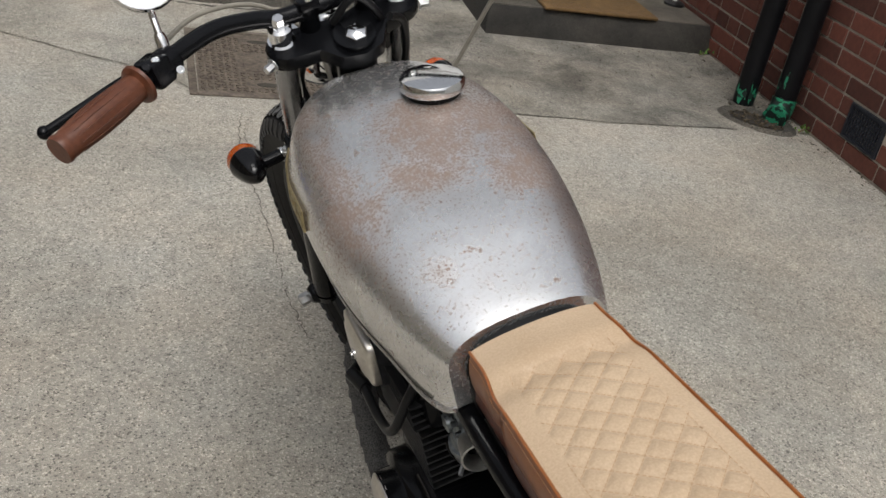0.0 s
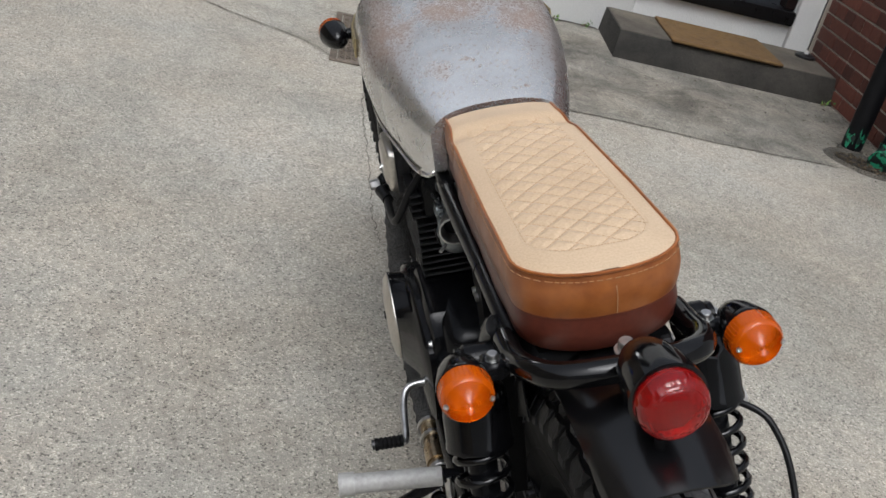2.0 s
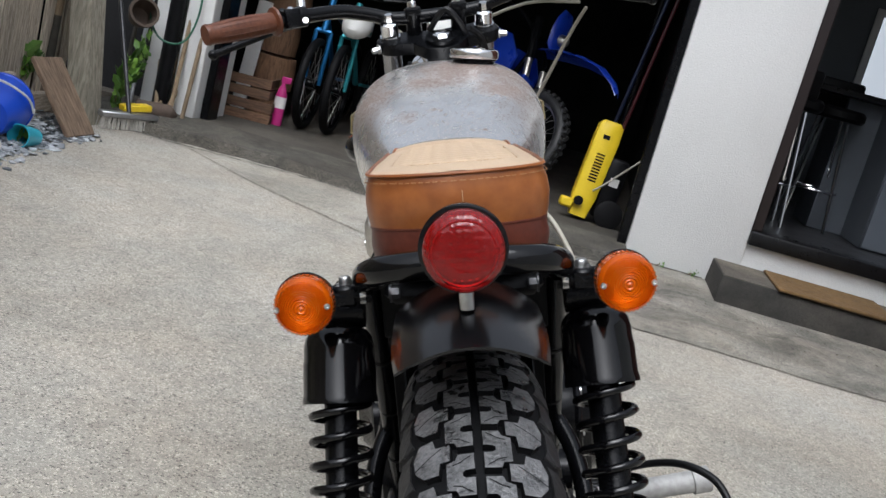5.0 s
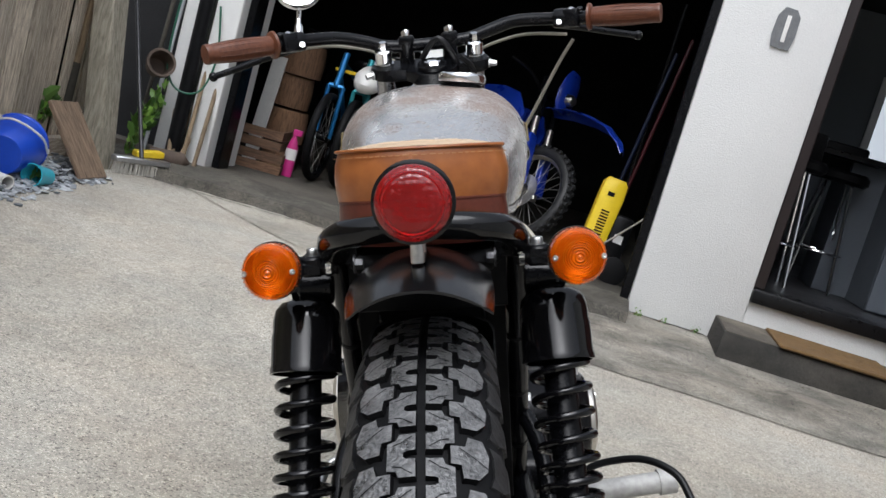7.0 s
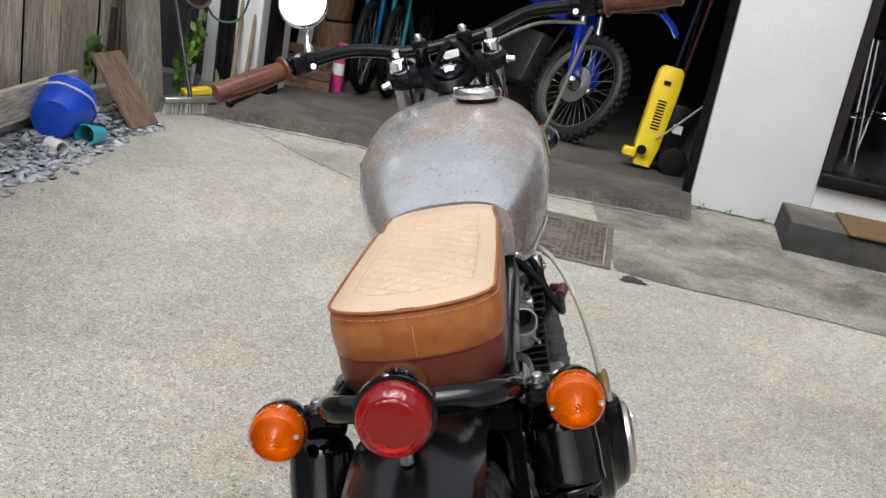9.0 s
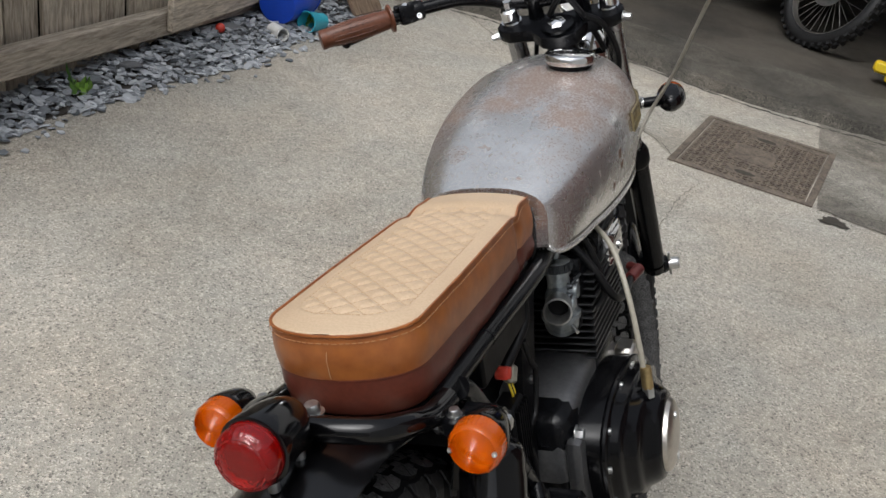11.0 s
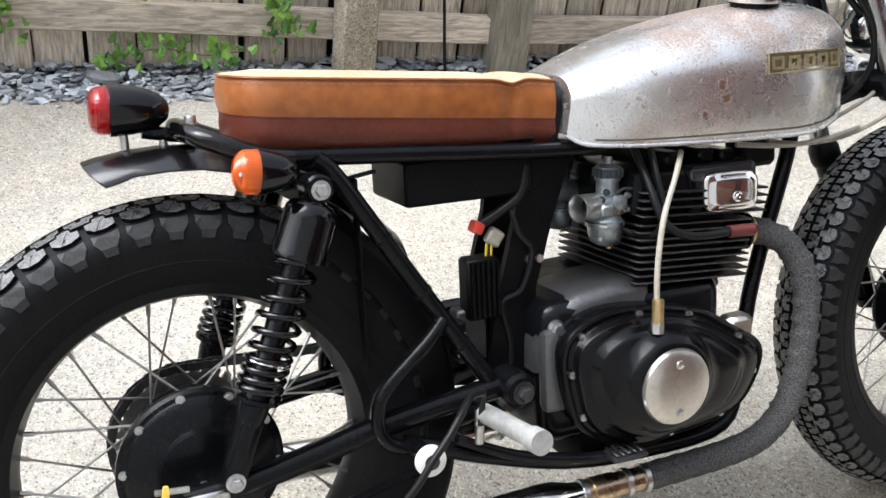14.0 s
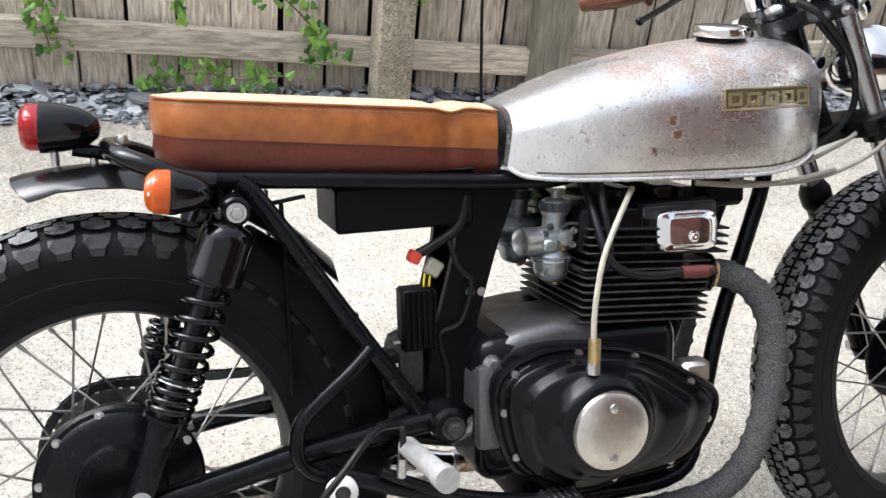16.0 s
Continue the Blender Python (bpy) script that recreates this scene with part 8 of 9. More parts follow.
for i in range(150):
    a, r = rr.uniform(0, 6.28), 0.10 * math.sqrt(rr.random())
    q = rr.uniform(0.003, 0.009)
    box(bm, (-q, -q * 0.5, 0), (q, q * 0.5, 0.003), m=pose(1.15 * r * math.cos(a), 0.8 * r * math.sin(a), 0.006 + rr.uniform(0, 0.006), rr.uniform(-30, 30), rr.uniform(-30, 30), rr.uniform(0, 180)))
part("debris", bm, M_DEBRIS, gully, "dead leaves and grit", smooth=False)
vent = thing("air_brick", H @ pose(1.15, -1.82, 0.0865), "dark louvred air brick in the red wall", "vent")
bm = bmesh.new()
for lo, hi in (((-0.012, -0.114, 0), (0.004, 0.114, 0.010)), ((-0.012, -0.114, 0.130), (0.004, 0.114, 0.140)), ((-0.012, -0.114, 0.010), (0.004, -0.104, 0.130)), ((-0.012, 0.104, 0.010), (0.004, 0.114, 0.130))):
    box(bm, lo, hi)
part("frame", bm, M_VENT, vent)
bm = bmesh.new()
for i in range(13):
    box(bm, (-0.009, -0.100 + i * 0.016, 0.010), (-0.004, -0.093 + i * 0.016, 0.130))
for j in range(8):
    box(bm, (-0.0075, -0.104, 0.012 + j * 0.0155), (-0.003, 0.104, 0.018 + j * 0.0155))
tagged(part("grid", bm, M_VENT, vent), kind="stuff")
part("backing", bm_box((0.0, -0.104, 0.010), (0.005, 0.104, 0.130)), M_GAP, vent)

# plaque: the figure is a plain bar
plaque = thing("plaque", H @ pose(-0.14, -0.012, 1.675), "grey slate house plaque with a white bar", "plaque")
bm = bmesh.new()
ring = [(-0.05, -0.1), (0.045, -0.105), (0.058, -0.03), (0.055, 0.07), (0.03, 0.105), (-0.03, 0.11), (-0.058, 0.06), (-0.062, -0.04)]
skin(bm, [[Vector((x, y0, z)) for x, z in ring] for y0 in (0.012, 0.0)])
part("slate", bm, M_SLATEPLATE, plaque, smooth=False)
part("bar", bm_box((-0.011, -0.006, -0.07), (0.011, 0.0, 0.07), 0.002), M_WHITEP, plaque, "raised white bar")

# bucket, cup and tools at the fence end
bucket = thing("bucket", axis(hp(-3.25, -1.62, 0.132), hp(-3.38, -1.26, 0.18)) @ Matrix.Scale(0.88, 4), "blue plastic bucket tipped on its side", "bucket")
part("body", bm_lathe([(0.0, -0.13), (0.095, -0.13), (0.10, -0.125), (0.145, 0.12), (0.152, 0.125), (0.152, 0.138), (0.14, 0.138), (0.138, 0.12), (0.092, -0.12), (0.0, -0.12)], seg=36), M_BLUEP, bucket)
part("handle", bm_tube([(0.152, 0, 0.11), (0.13, 0.09, 0.03), (0, 0.155, -0.02), (-0.13, 0.09, 0.03), (-0.152, 0, 0.11)], 0.006, 8), M_WHITEP, bucket, "pale plastic handle")
for v, nm in ((1, "rivet"), (-1, "rivet")):
    part(nm, bm_lathe([(0.0, 0), (0.014, 0), (0.012, 0.008), (0, 0.008)], axis((v * 0.15, 0, 0.115), (v * 0.2, 0, 0.115)), 12), M_WHITEP, bucket)
cup = tagged(part("cup", bm_lathe([(0.0, 0), (0.036, 0), (0.05, 0.12), (0.052, 0.125), (0.047, 0.125), (0.034, 0.005), (0.0, 0.005)], seg=24), M_CYAN), "turquoise plastic beaker lying on its side", "beaker")
cup.matrix_basis = axis(hp(-3.12, -1.50, 0.040), hp(-3.12, -1.67, 0.058))
jar = tagged(part("white_pot", bm_lathe([(0.0, 0), (0.03, 0), (0.032, 0.09), (0.027, 0.09), (0.025, 0.005), (0.0, 0.005)], seg=18), M_WHITEP), "small white pot lying on the ground", "pot")
jar.matrix_basis = Matrix.Translation(hp(-3.17, -1.80, 0.034)) @ Euler((radians(90), 0, radians(60))).to_matrix().to_4x4()

plank = tagged(part("board", bm_box((-0.12, -0.012, 0), (0.115, 0.012, 0.40), 0.004), M_BOARDB), "worn brown board leaning against the timber post", "board")
plank.matrix_basis = Matrix.Translation(hp(-3.15, -1.07, 0.008)) @ (Matrix((hp(0, 1) - hp(0, 0), (hp(-0.27, 0.0, 0.0) - hp(0, 0) + Vector((0, 0, 0.36))).normalized().cross(hp(0, 1) - hp(0, 0)), (hp(-0.27, 0.0, 0.0) - hp(0, 0) + Vector((0, 0, 0.36))).normalized())).transposed().to_4x4())
spade = thing("spade", Matrix.Translation(hp(-3.60, -0.72, 0.0)) @ Euler((radians(-3), radians(2), radians(20))).to_matrix().to_4x4(), "old garden spade with wooden shaft by the fence", "spade")
bm = bmesh.new()
rows = []
for i in range(7):
    zz = 0.26 * i / 6
    hw = 0.085
    rows.append([Vector((-hw, 0.018 * (1 - i / 6), zz)), Vector((-hw * 0.5, 0.004, zz)), Vector((0, 0, zz)), Vector((hw * 0.5, 0.004, zz)), Vector((hw, 0.018 * (1 - i / 6), zz)),
                 Vector((hw, 0.022 * (1 - i / 6) + 0.002, zz)), Vector((0, 0.004, zz)), Vector((-hw, 0.022 * (1 - i / 6) + 0.002, zz))])
skin(bm, rows)
part("blade", bm, M_RUSTSPADE, spade)
part("socket", bm_tube([(0, 0.0, 0.22), (0, 0.01, 0.5)], 0.02, 10, radii=(0.026, 0.02)), M_GAP, spade)
part("shaft", bm_tube([(0, 0.01, 0.48), (0, 0.015, 1.25)], 0.018, 10), M_SPADEW, spade, "pale wooden shaft")
fork = thing("garden_fork", Matrix.Translation(hp(-3.68, -0.66, 0.0)) @ Euler((radians(-4), radians(1), 0)).to_matrix().to_4x4(), "garden fork with wooden shaft leaning on the fence", "garden fork")
part("shaft", bm_tube([(0, 0, 0.55), (0, 0, 1.4)], 0.018, 10), M_SPADEW, fork)
part("socket", bm_tube([(0, 0, 0.3), (0, 0, 0.6)], 0.016, 10, radii=(0.02, 0.02)), M_GAP, fork)
for x in (-0.07, -0.023, 0.023, 0.07):
    part("tine", bm_tube([(x, 0, 0.0), (x, 0, 0.2), (0, 0, 0.32)], 0.006, 6), M_GAP, fork)
broom = thing("broom", Matrix.Translation(hp(-3.19, -0.555, 0.0)) @ Euler((0, 0, radians(51))).to_matrix().to_4x4(), "yard broom with pale bristles standing against pillar", "broom")
part("head", bm_box((-0.17, -0.03, 0.065), (0.17, 0.03, 0.095), 0.006), M_GALV, broom)
rb = random.Random(8)
bm = bmesh.new()
for i in range(230):
    x, yy = rb.uniform(-0.16, 0.16), rb.uniform(-0.024, 0.024)
    tube(bm, [(x, yy, 0.066), (x * 1.04 + rb.gauss(0, 0.004), yy * 1.3 + rb.gauss(0, 0.004), 0.002)], 0.0022, 4, smooth=False)
part("bristles", bm, M_BRISTLE, broom)
part("shaft", bm_tube([(0.0, 0.0, 0.09), (0.10, 0.62, 1.1)], 0.012, 10), M_ALLOYD, broom, "grey metal shaft")
block = tagged(part("sponge_float", bm_box((-0.08, -0.035, 0), (0.08, 0.035, 0.035), 0.006), M_YELP), "yellow plastic float resting on the broom head", "float")
block.matrix_basis = Matrix.Translation(hp(-3.20, -0.47, 0.098)) @ Euler((0, radians(-6), radians(44))).to_matrix().to_4x4()
log = tagged(part("log", bm_lathe([(0.0, -0.14), (0.048, -0.1), (0.052, -0.09), (0.05, 0.09), (0.046, 0.1), (0, 0.1)], seg=14), M_TERRA), "dark round log lying beside the broom", "log")
log.matrix_basis = Matrix.Translation(hp(-3.25, -0.16, 0.075)) @ Euler((radians(90), 0, radians(-70))).to_matrix().to_4x4()
pot = tagged(part("clay_pot", bm_lathe([(0.0, 0), (0.05, 0), (0.075, 0.12), (0.085, 0.12), (0.085, 0.145), (0.07, 0.145), (0.06, 0.02), (0.0, 0.02)], seg=20), M_TERRA), "old clay pot hanging on tool handles", "pot")
pot.matrix_basis = Matrix.Translation(hp(-3.50, -0.05, 0.55)) @ Euler((radians(70), 0, radians(30))).to_matrix().to_4x4()
for k, (x0, x1, h0, mt) in enumerate(((-3.2, -3.28, 1.5, M_SPADEW), (-3.45, -3.55, 1.4, M_GALV), (-3.12, -3.18, 1.3, M_SPADEW), (-3.52, -3.6, 1.5, M_GAP), (-3.28, -3.5, 0.85, M_SPADEW), (-3.24, -3.22, 0.5, M_SPADEW), (-3.29, -3.3, 0.55, M_SPADEW))):
    ob = tagged(part("tool_handle", bm_tube([hp(x0, -0.06, 0.0), hp(x1, 0.24, h0)], 0.013, 8), mt), "long tool handle leaning against the wall", "tool", "tool handles")
hose = tagged(part("garden_hose", bm_tube([hp(-3.44, -0.03, 1.05), hp(-3.44, -0.04, 0.66), hp(-3.38, -0.05, 0.50), hp(-3.27, -0.05, 0.46), hp(-3.19, -0.02, 0.52), hp(-3.17, 0.02, 0.72), hp(-3.22, 0.02, 1.0)], 0.0065, 8), M_HOSEG), "dark green garden hose looped by the pillar", "hose")

# garage contents
crate = thing("crate_stack", H @ pose(-3.04, 0.77, 0.062, 0, 0, 10), "stack of brown wooden crates on garage floor", "crate")
for i, (z0, dx) in enumerate(((0.0, 0.0), (0.15, -0.03))):
    for j in range(2):
        part("slat", bm_box((-0.17 + dx, -0.16, z0 + j * 0.07), (0.17 + dx, -0.145, z0 + 0.06 + j * 0.07), 0.002), M_WOOD, crate)
        part("end_slat", bm_box((0.156 + dx, -0.143, z0 + j * 0.07), (0.17 + dx, 0.14, z0 + 0.06 + j * 0.07), 0.002), M_WOOD, crate)
for k, (x, z0, r) in enumerate(((-3.06, 0.36, 0.14), (-3.07, 0.60, 0.13), (-3.05, 0.83, 0.145))):
    lg = tagged(part("log", bm_lathe([(0.0, -0.12), (r, -0.11), (r * 1.05, 0.0), (r * 0.96, 0.11), (0, 0.12)], seg=12), M_LOG), "sawn brown log in a stack", "log", "stacked logs")
    lg.matrix_basis = H @ pose(x, 1.16, z0)
lb = tagged(part("log", bm_lathe([(0.0, 0), (0.13, 0), (0.125, 0.17), (0, 0.175)], seg=12), M_LOG), "sawn brown log on the floor", "log", "stacked logs")
lb.matrix_basis = H @ pose(-3.06, 1.16, 0.062)
pan = tagged(part("panel", bm_box((-0.05, -0.01, 0), (0.05, 0.01, 0.75), 0.003), M_WHITEP), "white ribbed panel leaning behind the crates", "panel")
pan.matrix_basis = H @ pose(-3.22, 1.02, 0.065, 0, 4, 0)
bottle = thing("spray_bottle", H @ pose(-2.84, 0.76, 0.062) @ Matrix.Diagonal((0.85, 0.85, 1.25, 1)), "pink cleaning spray bottle on the garage floor", "bottle")
part("body", bm_lathe([(0.0, 0), (0.045, 0), (0.047, 0.01), (0.047, 0.15), (0.03, 0.19), (0.016, 0.21), (0.016, 0.225), (0, 0.225)], Matrix.Diagonal((1, 0.7, 1, 1)), 20), M_PINK, bottle)
part("label", bm_lathe([(0.0476, 0.09), (0.0476, 0.15)], Matrix.Diagonal((1, 0.7, 1, 1)), 20), M_WHITEP, bottle, "pale paper label")
part("trigger", bm_box((-0.02, -0.012, 0.222), (0.055, 0.012, 0.255), 0.005), M_PINK, bottle)


def spoked(parent, name, centre, r, width, mats, spokes=18, knob=0, turn=0.0):
    """A simple wheel with tyre, rim, hub and spokes, in the plane across x."""
    m = Matrix.Translation(centre) @ Euler((0, radians(90), 0)).to_matrix().to_4x4()
    t = width / 2
    prof = [(r + (t * 0.9) * math.cos(a), t * math.sin(a)) for a in [2 * math.pi * i / 12 for i in range(12)]]
    bm = bm_lathe(prof, m, 40, closed=True)
    if knob:
        for i in range(knob):
            a = 2 * math.pi * i / knob
            for s in (-0.6, 0, 0.6):
                mm = m @ Matrix.Rotation(a + (0.5 if s == 0 else 0) * 2 * math.pi / knob, 4, "Z") @ Matrix.Translation((r + t * 0.9 * math.cos(s), 0, t * math.sin(s)))
                box(bm, (-0.006, -0.012, -0.011), (0.012, 0.012, 0.011), 0, mm)
    w = part(name, bm, mats[0], parent)
    part("rim", bm_lathe([(r - t * 0.75, -t * 0.6), (r - t * 0.5, -t * 0.62), (r - t * 0.85, 0), (r - t * 0.5, t * 0.62), (r - t * 0.75, t * 0.6), (r - t * 1.05, 0)], m, 40, closed=True), mats[1], w)
    part("hub", bm_lathe([(0.0, -0.04), (0.03, -0.04), (0.022, -0.02), (0.022, 0.02), (0.03, 0.04), (0, 0.04)], m, 16), mats[1], w)
    bm = bmesh.new()
    for i in range(spokes):
        a = 2 * math.pi * i / spokes
        s = 1 if i % 2 else -1
        tube(bm, [m @ Vector((0.028 * math.cos(a + s), 0.028 * math.sin(a + s), s * 0.03)), m @ Vector(((r - t) * math.cos(a), (r - t) * math.sin(a), 0))], 0.0015, 5, smooth=False)
    part("spokes", bm, M_SPOKE, w)
    return w


for k, (x, yv, rz, mt) in enumerate(((-2.70, 0.60, 2, M_BLUEMET), (-2.53, 0.66, 3, M_TEAL))):
    bk = thing("bicycle", H @ pose(x, yv, 0.062, 0, 0, rz) @ Matrix.Scale(1.14, 4), "%s childs bicycle parked in the garage" % ("blue" if k == 0 else "teal"), "bicycle", "bicycles")
    spoked(bk, "front_wheel", (0, 0.27, 0.27), 0.245, 0.05, (M_RUBBER, M_BLACK), 20)
    spoked(bk, "rear_wheel", (0, 1.15, 0.27), 0.245, 0.05, (M_RUBBER, M_BLACK), 20)
    for sx in (-0.045, 0.045):
        part("fork_leg", bm_tube([(sx, 0.27, 0.27), (sx, 0.30, 0.58)], 0.013, 8), mt, bk)
    part("fork_crown", bm_tube([(-0.045, 0.30, 0.58), (0.045, 0.30, 0.58)], 0.014, 8), mt, bk)
    part("head_tube", bm_tube([(0, 0.30, 0.58), (0, 0.36, 0.78)], 0.02, 10), mt, bk)
    part("top_tube", bm_tube([(0, 0.34, 0.72), (0, 0.82, 0.62)], 0.017, 8), mt, bk)
    part("down_tube", bm_tube([(0, 0.33, 0.64), (0, 0.75, 0.3)], 0.019, 8), mt, bk)
    part("handlebar", bm_tube([(-0.27, 0.4, 0.86), (-0.1, 0.37, 0.83), (0.1, 0.37, 0.83), (0.27, 0.4, 0.86)], 0.012, 8), M_BLACK, bk)
    part("saddle", bm_box((-0.06, 0.78, 0.72), (0.06, 1.0, 0.77), 0.02, seg=2), M_BLACK, bk)
    part("seat_post", bm_tube([(0, 0.84, 0.6), (0, 0.87, 0.73)], 0.014, 8), M_GALV, bk)
    part("chain_stay", bm_tube([(0.03, 0.75, 0.3), (0.03, 1.15, 0.27)], 0.01, 8), mt, bk)
bag = tagged(part("helmet", bm_lathe([(0.0, 0.1), (0.06, 0.09), (0.095, 0.05), (0.1, 0.0), (0.09, -0.02), (0.0, -0.02)], Matrix.Diagonal((1, 1.3, 1, 1)), 18), M_WHITEP), "pale grey cycle helmet hanging on a handlebar", "helmet")
bag.matrix_basis = H @ pose(-2.50, 0.95, 0.80, 30, 0, 0)
tape = tagged(part("yellow_strap", bm_box((-0.09, -0.01, -0.012), (0.09, 0.01, 0.012), 0.004), M_YELP), "yellow strap on the bicycle handlebar", "strap")
tape.matrix_basis = H @ pose(-2.68, 1.02, 0.835)

mx = thing("dirt_bike", H @ pose(-1.079, 0.572, 0.062, 0, 22, 52), "blue dirt bike with a muddy wheel in the garage", "motorcycle")
spoked(mx, "front_wheel", (0, 0.36, 0.36), 0.31, 0.09, (M_LUG, M_ALLOY), 32, 40)
for sx in (-0.09, 0.09):
    leg = part("fork_leg", bm_tube([(sx, 0.36, 0.36), (sx, 0.60, 0.98)], 0.024, 10), M_ALLOY, mx)
    part("fork_guard", bm_box((-0.042, -0.03, 0.04), (0.042, 0.012, 0.40), 0.008, m=axis((sx * 1.15, 0.335, 0.36), (sx * 1.15, 0.575, 0.98))), M_BLUEBIKE, leg, "blue fork guard with worn lettering bars")
    part("decal", bm_box((-0.030, -0.034, 0.10), (0.004, -0.031, 0.33), 0, m=axis((sx * 1.15, 0.335, 0.36), (sx * 1.15, 0.575, 0.98))), M_YELP, leg, "yellow decal bar")
bm = bmesh.new()
skin(bm, [[Vector((w * u, yv, zv + 0.03 * (1 - u * u) + (0.004 if up else 0))) for up, us in ((1, (-1, -0.5, 0, 0.5, 1)), (0, (1, 0.5, 0, -0.5, -1))) for u in us] for yv, zv, w in ((-0.17, 0.80, 0.02), (-0.12, 0.855, 0.045), (0.02, 0.93, 0.068), (0.2, 0.965, 0.075), (0.40, 0.97, 0.075), (0.56, 0.95, 0.06))])
part("front_mudguard", bm, M_BLUEBIKE, mx)
bm = bmesh.new()
skin(bm, [[Vector((w * math.sin(a), 0.47 + 0.16 * (zv - 0.86) + 0.03 * math.cos(a) * k, zv)) for a in [2 * math.pi * q / 12 for q in range(12)]] for zv, w, k in ((0.97, 0.04, 0.6), (1.01, 0.085, 1.0), (1.10, 0.10, 1.2), (1.20, 0.085, 1.0), (1.27, 0.05, 0.6))])
part("headlamp_mask", bm, M_BLUEBIKE, mx, "blue plastic headlamp mask")
part("headlamp", bm_lathe([(0.0, 0.03), (0.03, 0.025), (0.042, 0.0), (0.042, -0.03), (0.0, -0.05)], axis((0, 0.45, 1.07), (0, 0.2, 1.05)), 16), M_ALLOY, mx)
for sx in (-1, 1):
    bm = bmesh.new()
    skin(bm, [[Vector((sx * (x0 + dx), y0, z0 + dz)) for dx, dz in ((0, -h0), (0.018, -h0 * 0.6), (0.022, 0), (0.012, h0), (0, h0))] for y0, z0, x0, h0 in ((0.62, 0.78, 0.13, 0.06), (0.74, 0.84, 0.15, 0.13), (0.92, 0.88, 0.14, 0.12), (1.15, 0.92, 0.10, 0.07))])
    part("tank_shroud", bm, M_BLUEBIKE, mx, "blue plastic tank shroud")
    part("upper_fork_tube", bm_tube([(sx * 0.09, 0.55, 0.86), (sx * 0.09, 0.665, 1.15)], 0.03, 12), M_BLACK, mx)
part("brake_disc", bm_lathe([(0.05, -0.002), (0.12, -0.002), (0.12, 0.002), (0.05, 0.002)], axis((-0.05, 0.36, 0.36), (-1, 0.36, 0.36)), 28, closed=True), M_SPOKE, mx, "steel brake disc")
part("handlebar", bm_tube([(-0.36, 0.78, 1.12), (-0.2, 0.72, 1.12), (0, 0.68, 1.06), (0.2, 0.72, 1.12), (0.36, 0.78, 1.12)], 0.013, 8), M_BLACK, mx)
part("engine", bm_box((-0.12, 0.75, 0.25), (0.12, 1.2, 0.62), 0.04, seg=2), M_ALLOYD, mx)
part("frame_tube", bm_tube([(0, 0.66, 0.92), (0, 0.85, 0.3), (0, 1.2, 0.25)], 0.02, 8), M_BLACK, mx)
part("saddle", bm_box((-0.09, 1.1, 0.86), (0.09, 1.7, 0.95), 0.03, seg=2), M_BLACK, mx)

washer = thing("pressure_washer", H @ pose(-0.79, 0.43, 0.062, 0, 0, 8) @ Euler((radians(-6), radians(5), 0)).to_matrix().to_4x4(), "yellow and black pressure washer on the threshold", "pressure washer")
bm = bmesh.new()
skin(bm, [[Vector((sx * w + ox, sy * 0.05 + 0.01, zv)) for sx, sy in ((-1, -0.8), (-0.8, -1), (0.8, -1), (1, -0.8), (1, 1), (-1, 1))] for zv, w, ox in ((0.02, 0.05, 0), (0.1, 0.062, 0), (0.14, 0.07, 0), (0.5, 0.075, 0.01), (0.585, 0.07, 0.01), (0.61, 0.05, 0.01))])
part("cover", bm, M_YELP, washer)
for i in range(10):
    part("vent_slot", bm_box((-0.02, -0.0425, 0.24 + i * 0.018), (0.03, -0.0395, 0.249 + i * 0.018)), M_BLACK, washer)
part("badge", bm_box((-0.02, -0.0425, 0.5), (0.02, -0.0395, 0.525)), M_BLACK, washer)
part("outlet", bm_lathe([(0.0, -0.03), (0.028, -0.03), (0.028, 0.03), (0, 0.03)], axis((-0.03, -0.045, 0.11), (-0.03, -0.2, 0.11)), 14), M_BLACK, washer)
part("foot", bm_box((-0.13, -0.06, 0.05), (-0.05, 0.03, 0.11), 0.012), M_YELP, washer)
part("motor_body", bm_box((0.075, -0.03, 0.05), (0.2, 0.14, 0.42), 0.03, seg=2), M_MATT, washer)
part("rating_label", bm_box((0.11, -0.034, 0.25), (0.165, -0.0305, 0.3)), M_WHITEP, washer, "pale rating label")
part("wheel", bm_lathe([(0.0, -0.02), (0.07, -0.02), (0.085, -0.01), (0.085, 0.015), (0.07, 0.02), (0.0, 0.02)], axis((0.17, -0.04, 0.085), (0.17, -0.3, 0.085)), 24), M_RUBBER, washer)
part("lance", bm_tube([(0.03, -0.06, 0.19), (0.1, -0.06, 0.27), (0.24, -0.05, 0.45)], 0.006, 8), M_GREYCABLE, washer)
for k, (x0, z0, x1, z1, mt) in enumerate(((-0.62, 0.1, -0.45, 1.6, M_REDTUBE), (-0.66, 0.3, -0.52, 1.5, M_BLUETUBE), (-0.57, 0.6, -0.55, 1.8, M_BLACK))):
    tagged(part("pole", bm_tube([hp(x0 - 0.1, 0.9, z0), hp(x1 - 0.1, 0.85, z1)], 0.012, 8), mt), "long pole leaning in the dark garage", "pole", "poles")

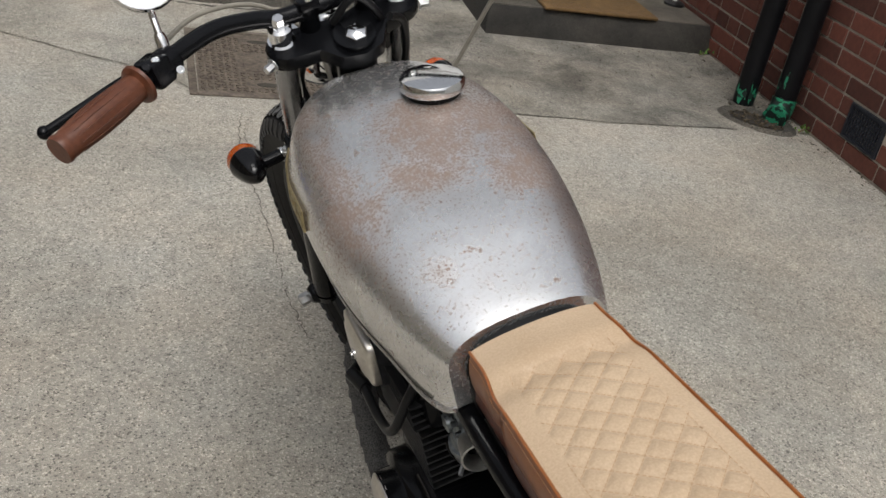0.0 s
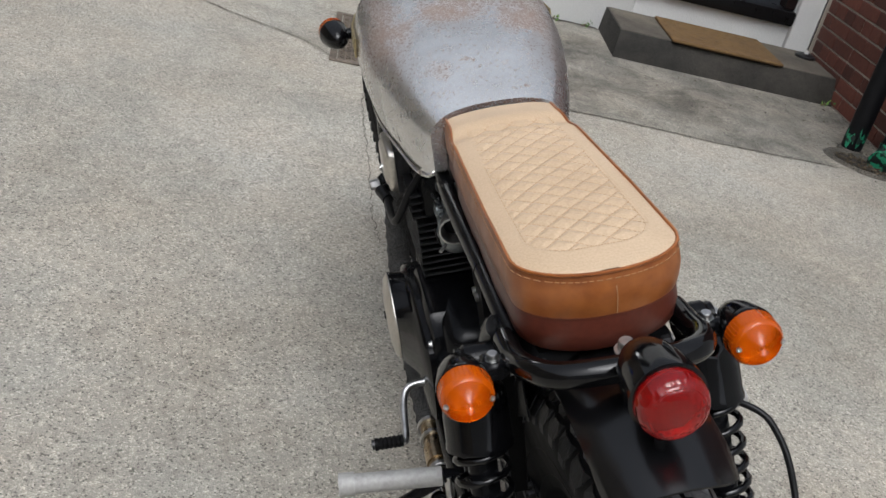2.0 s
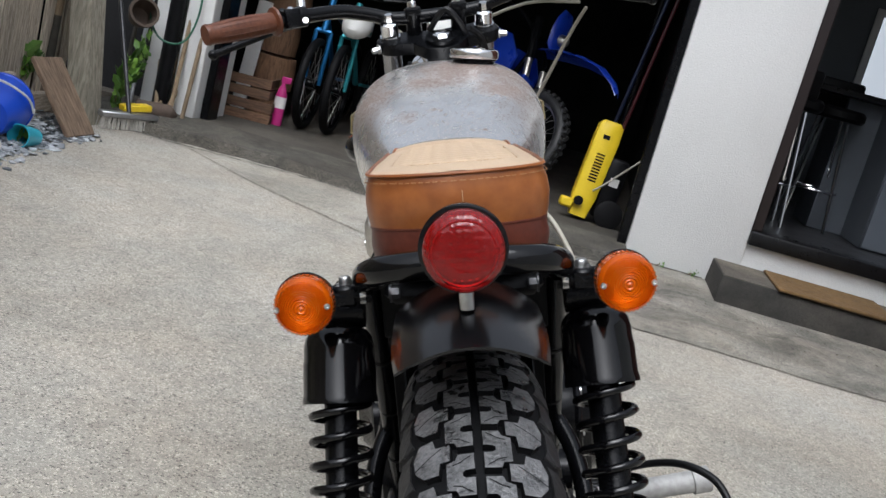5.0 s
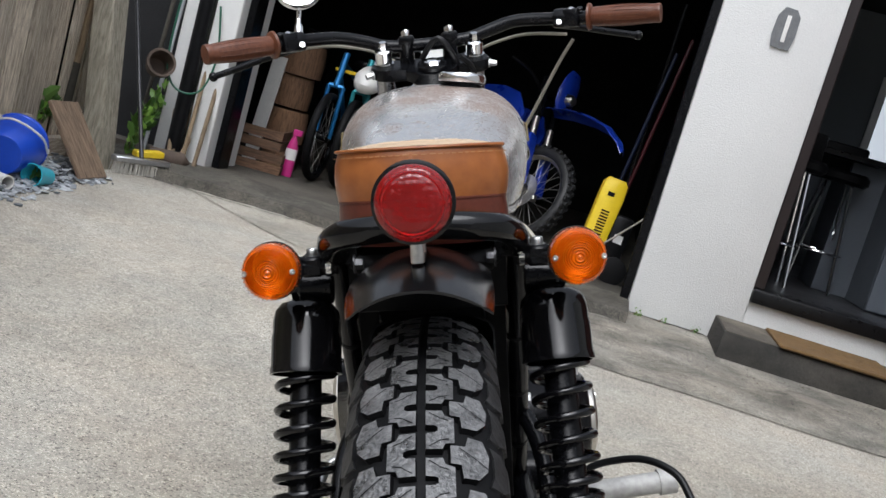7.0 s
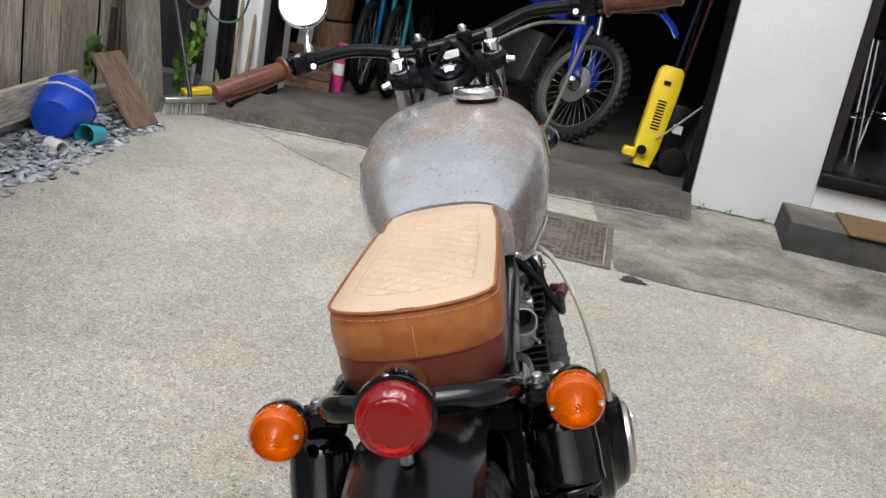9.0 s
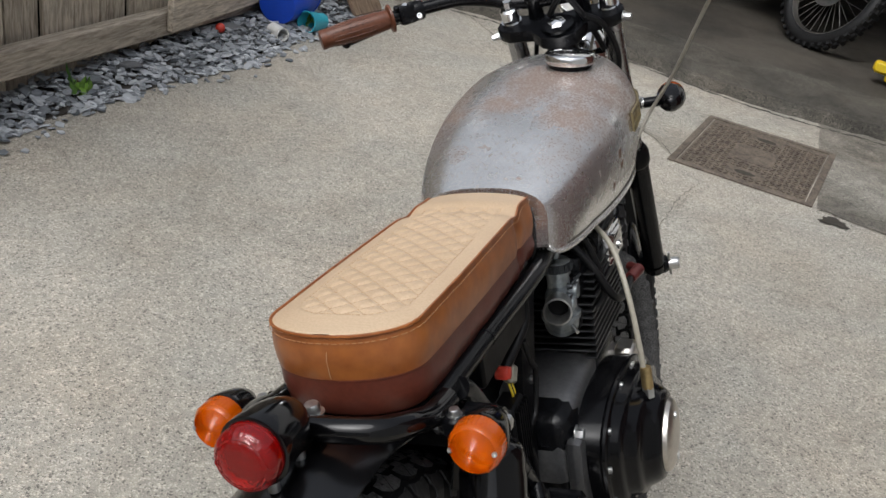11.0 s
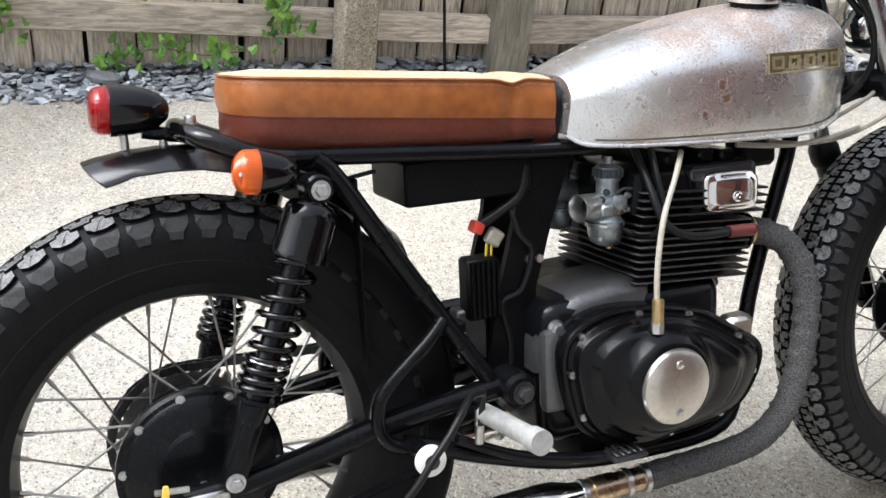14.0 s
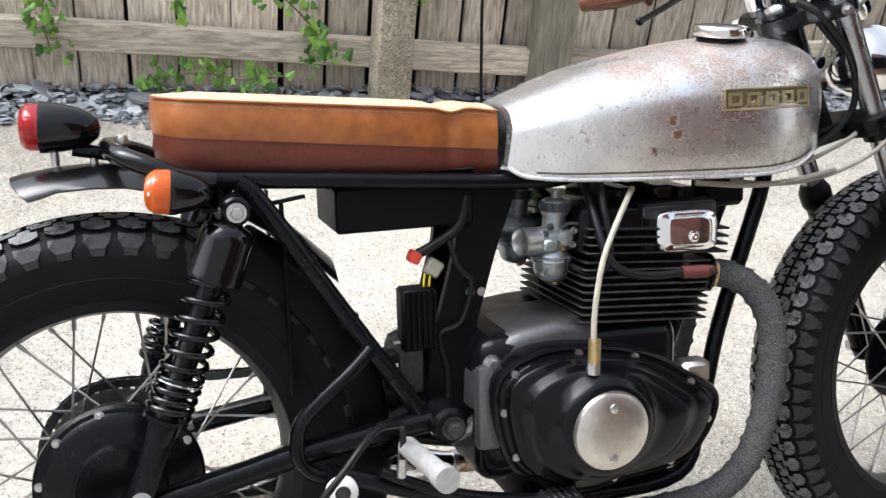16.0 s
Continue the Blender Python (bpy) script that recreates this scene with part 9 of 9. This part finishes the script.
# kitchen
for k, (x, yv) in enumerate(((0.28, 0.95), (0.62, 1.3))):
    st = thing("bar_stool", H @ pose(x, yv, 0.302), "chrome bar stool with a black padded seat", "stool", "bar stools")
    part("seat", bm_lathe([(0.0, 0.72), (0.17, 0.72), (0.19, 0.74), (0.19, 0.78), (0.17, 0.8), (0.0, 0.8)], seg=24), M_MATT, st)
    part("backrest", bm_box((-0.17, 0.14, 0.8), (0.17, 0.18, 0.98), 0.02, seg=2), M_MATT, st)
    for a in (45, 135, 225, 315):
        c, s = math.cos(radians(a)), math.sin(radians(a))
        part("leg", bm_tube([(0.11 * c, 0.11 * s, 0.73), (0.2 * c, 0.2 * s, 0.0)], 0.012, 8), M_CHROME, st)
    part("foot_ring", bm_tube([(0.17 * math.cos(radians(a)), 0.17 * math.sin(radians(a)), 0.26) for a in range(0, 360, 30)], 0.008, 8, closed=True), M_CHROME, st)
bar = thing("breakfast_bar", H @ pose(0.8, 1.6, 0.302), "dark breakfast bar with pale grey panel", "counter")
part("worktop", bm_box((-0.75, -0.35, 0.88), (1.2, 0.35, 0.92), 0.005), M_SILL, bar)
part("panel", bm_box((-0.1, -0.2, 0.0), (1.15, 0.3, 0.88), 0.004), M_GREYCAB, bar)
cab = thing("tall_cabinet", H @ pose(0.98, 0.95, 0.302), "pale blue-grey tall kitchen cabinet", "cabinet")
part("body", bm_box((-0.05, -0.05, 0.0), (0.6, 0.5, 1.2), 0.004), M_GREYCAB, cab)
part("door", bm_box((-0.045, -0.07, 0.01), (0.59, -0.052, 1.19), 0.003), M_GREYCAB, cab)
ph = thing("wall_phone", H @ pose(-0.2, 2.0, 1.55), "black wall unit with a yellow note", "wall unit")
part("body", bm_box((-0.018, -0.17, -0.2), (0.05, 0.17, 0.2), 0.01), M_MATT, ph)
part("note", bm_box((0.05, -0.12, -0.03), (0.054, 0.0, 0.08)), M_YELP, ph, "yellow paper note")
win = thing("kitchen_window", H @ pose(1.7, 3.29, 1.5), "bright kitchen window with white frame", "window", kind="structure")
bm = bmesh.new()
for lo, hi in (((-0.6, -0.03, -0.5), (0.6, 0.0, -0.44)), ((-0.6, -0.03, 0.44), (0.6, 0.0, 0.5)), ((-0.6, -0.03, -0.44), (-0.54, 0.0, 0.44)), ((0.54, -0.03, -0.44), (0.6, 0.0, 0.44))):
    box(bm, lo, hi)
part("window_frame", bm, M_WHITEP, win)
m = bpy.data.materials.new("daylight_outside")
m.use_nodes = True
m.node_tree.nodes["Principled BSDF"].inputs["Emission Color"].default_value = (0.9, 0.95, 1.0, 1)
m.node_tree.nodes["Principled BSDF"].inputs["Emission Strength"].default_value = 0.45
part("pane", bm_box((-0.54, -0.008, -0.44), (0.54, -0.004, 0.44)), m, win)

# bricks, one by one
rnd = random.Random(11)


def brick_mesh(length):
    bm = bm_box((-0.008, 0, 0), (0.05, length, 0.065), 0.003)
    me = bpy.data.meshes.new("brick")
    bm.to_mesh(me)
    bm.free()
    me.materials.append(M_BRICK)
    return me


meshes = {0.215: brick_mesh(0.215), 0.1025: brick_mesh(0.1025)}
z = 0.012
row = 0
while z < 0.98:
    y = -2.75 + (0.0 if row % 2 else -0.113)
    heads = row % 3 == 2
    while y < -0.01:
        L = 0.1025 if heads else 0.215
        if y + L > -0.008:
            L = 0.1025
            if y + L > -0.005:
                break
        if 0.08 < z < 0.17 and y < -1.70 and y + L > -1.94:
            # the courses stop at the vent: cut halves beside it
            for lo, hi in ((y, -1.942), (-1.698, y + L)):
                if hi - lo > 0.04:
                    ob = new("brick", brick_mesh(hi - lo))
                    ob.parent = core
                    ob.matrix_basis = H @ Matrix.Translation((1.1505, lo, z))
        else:
            ob = new("brick", meshes[L])
            ob.parent = core
            ob.matrix_basis = H @ Matrix.Translation((1.1505 + rnd.uniform(-0.0015, 0.0015), y, z))
        y += L + 0.010
    z += 0.075
    row += 1
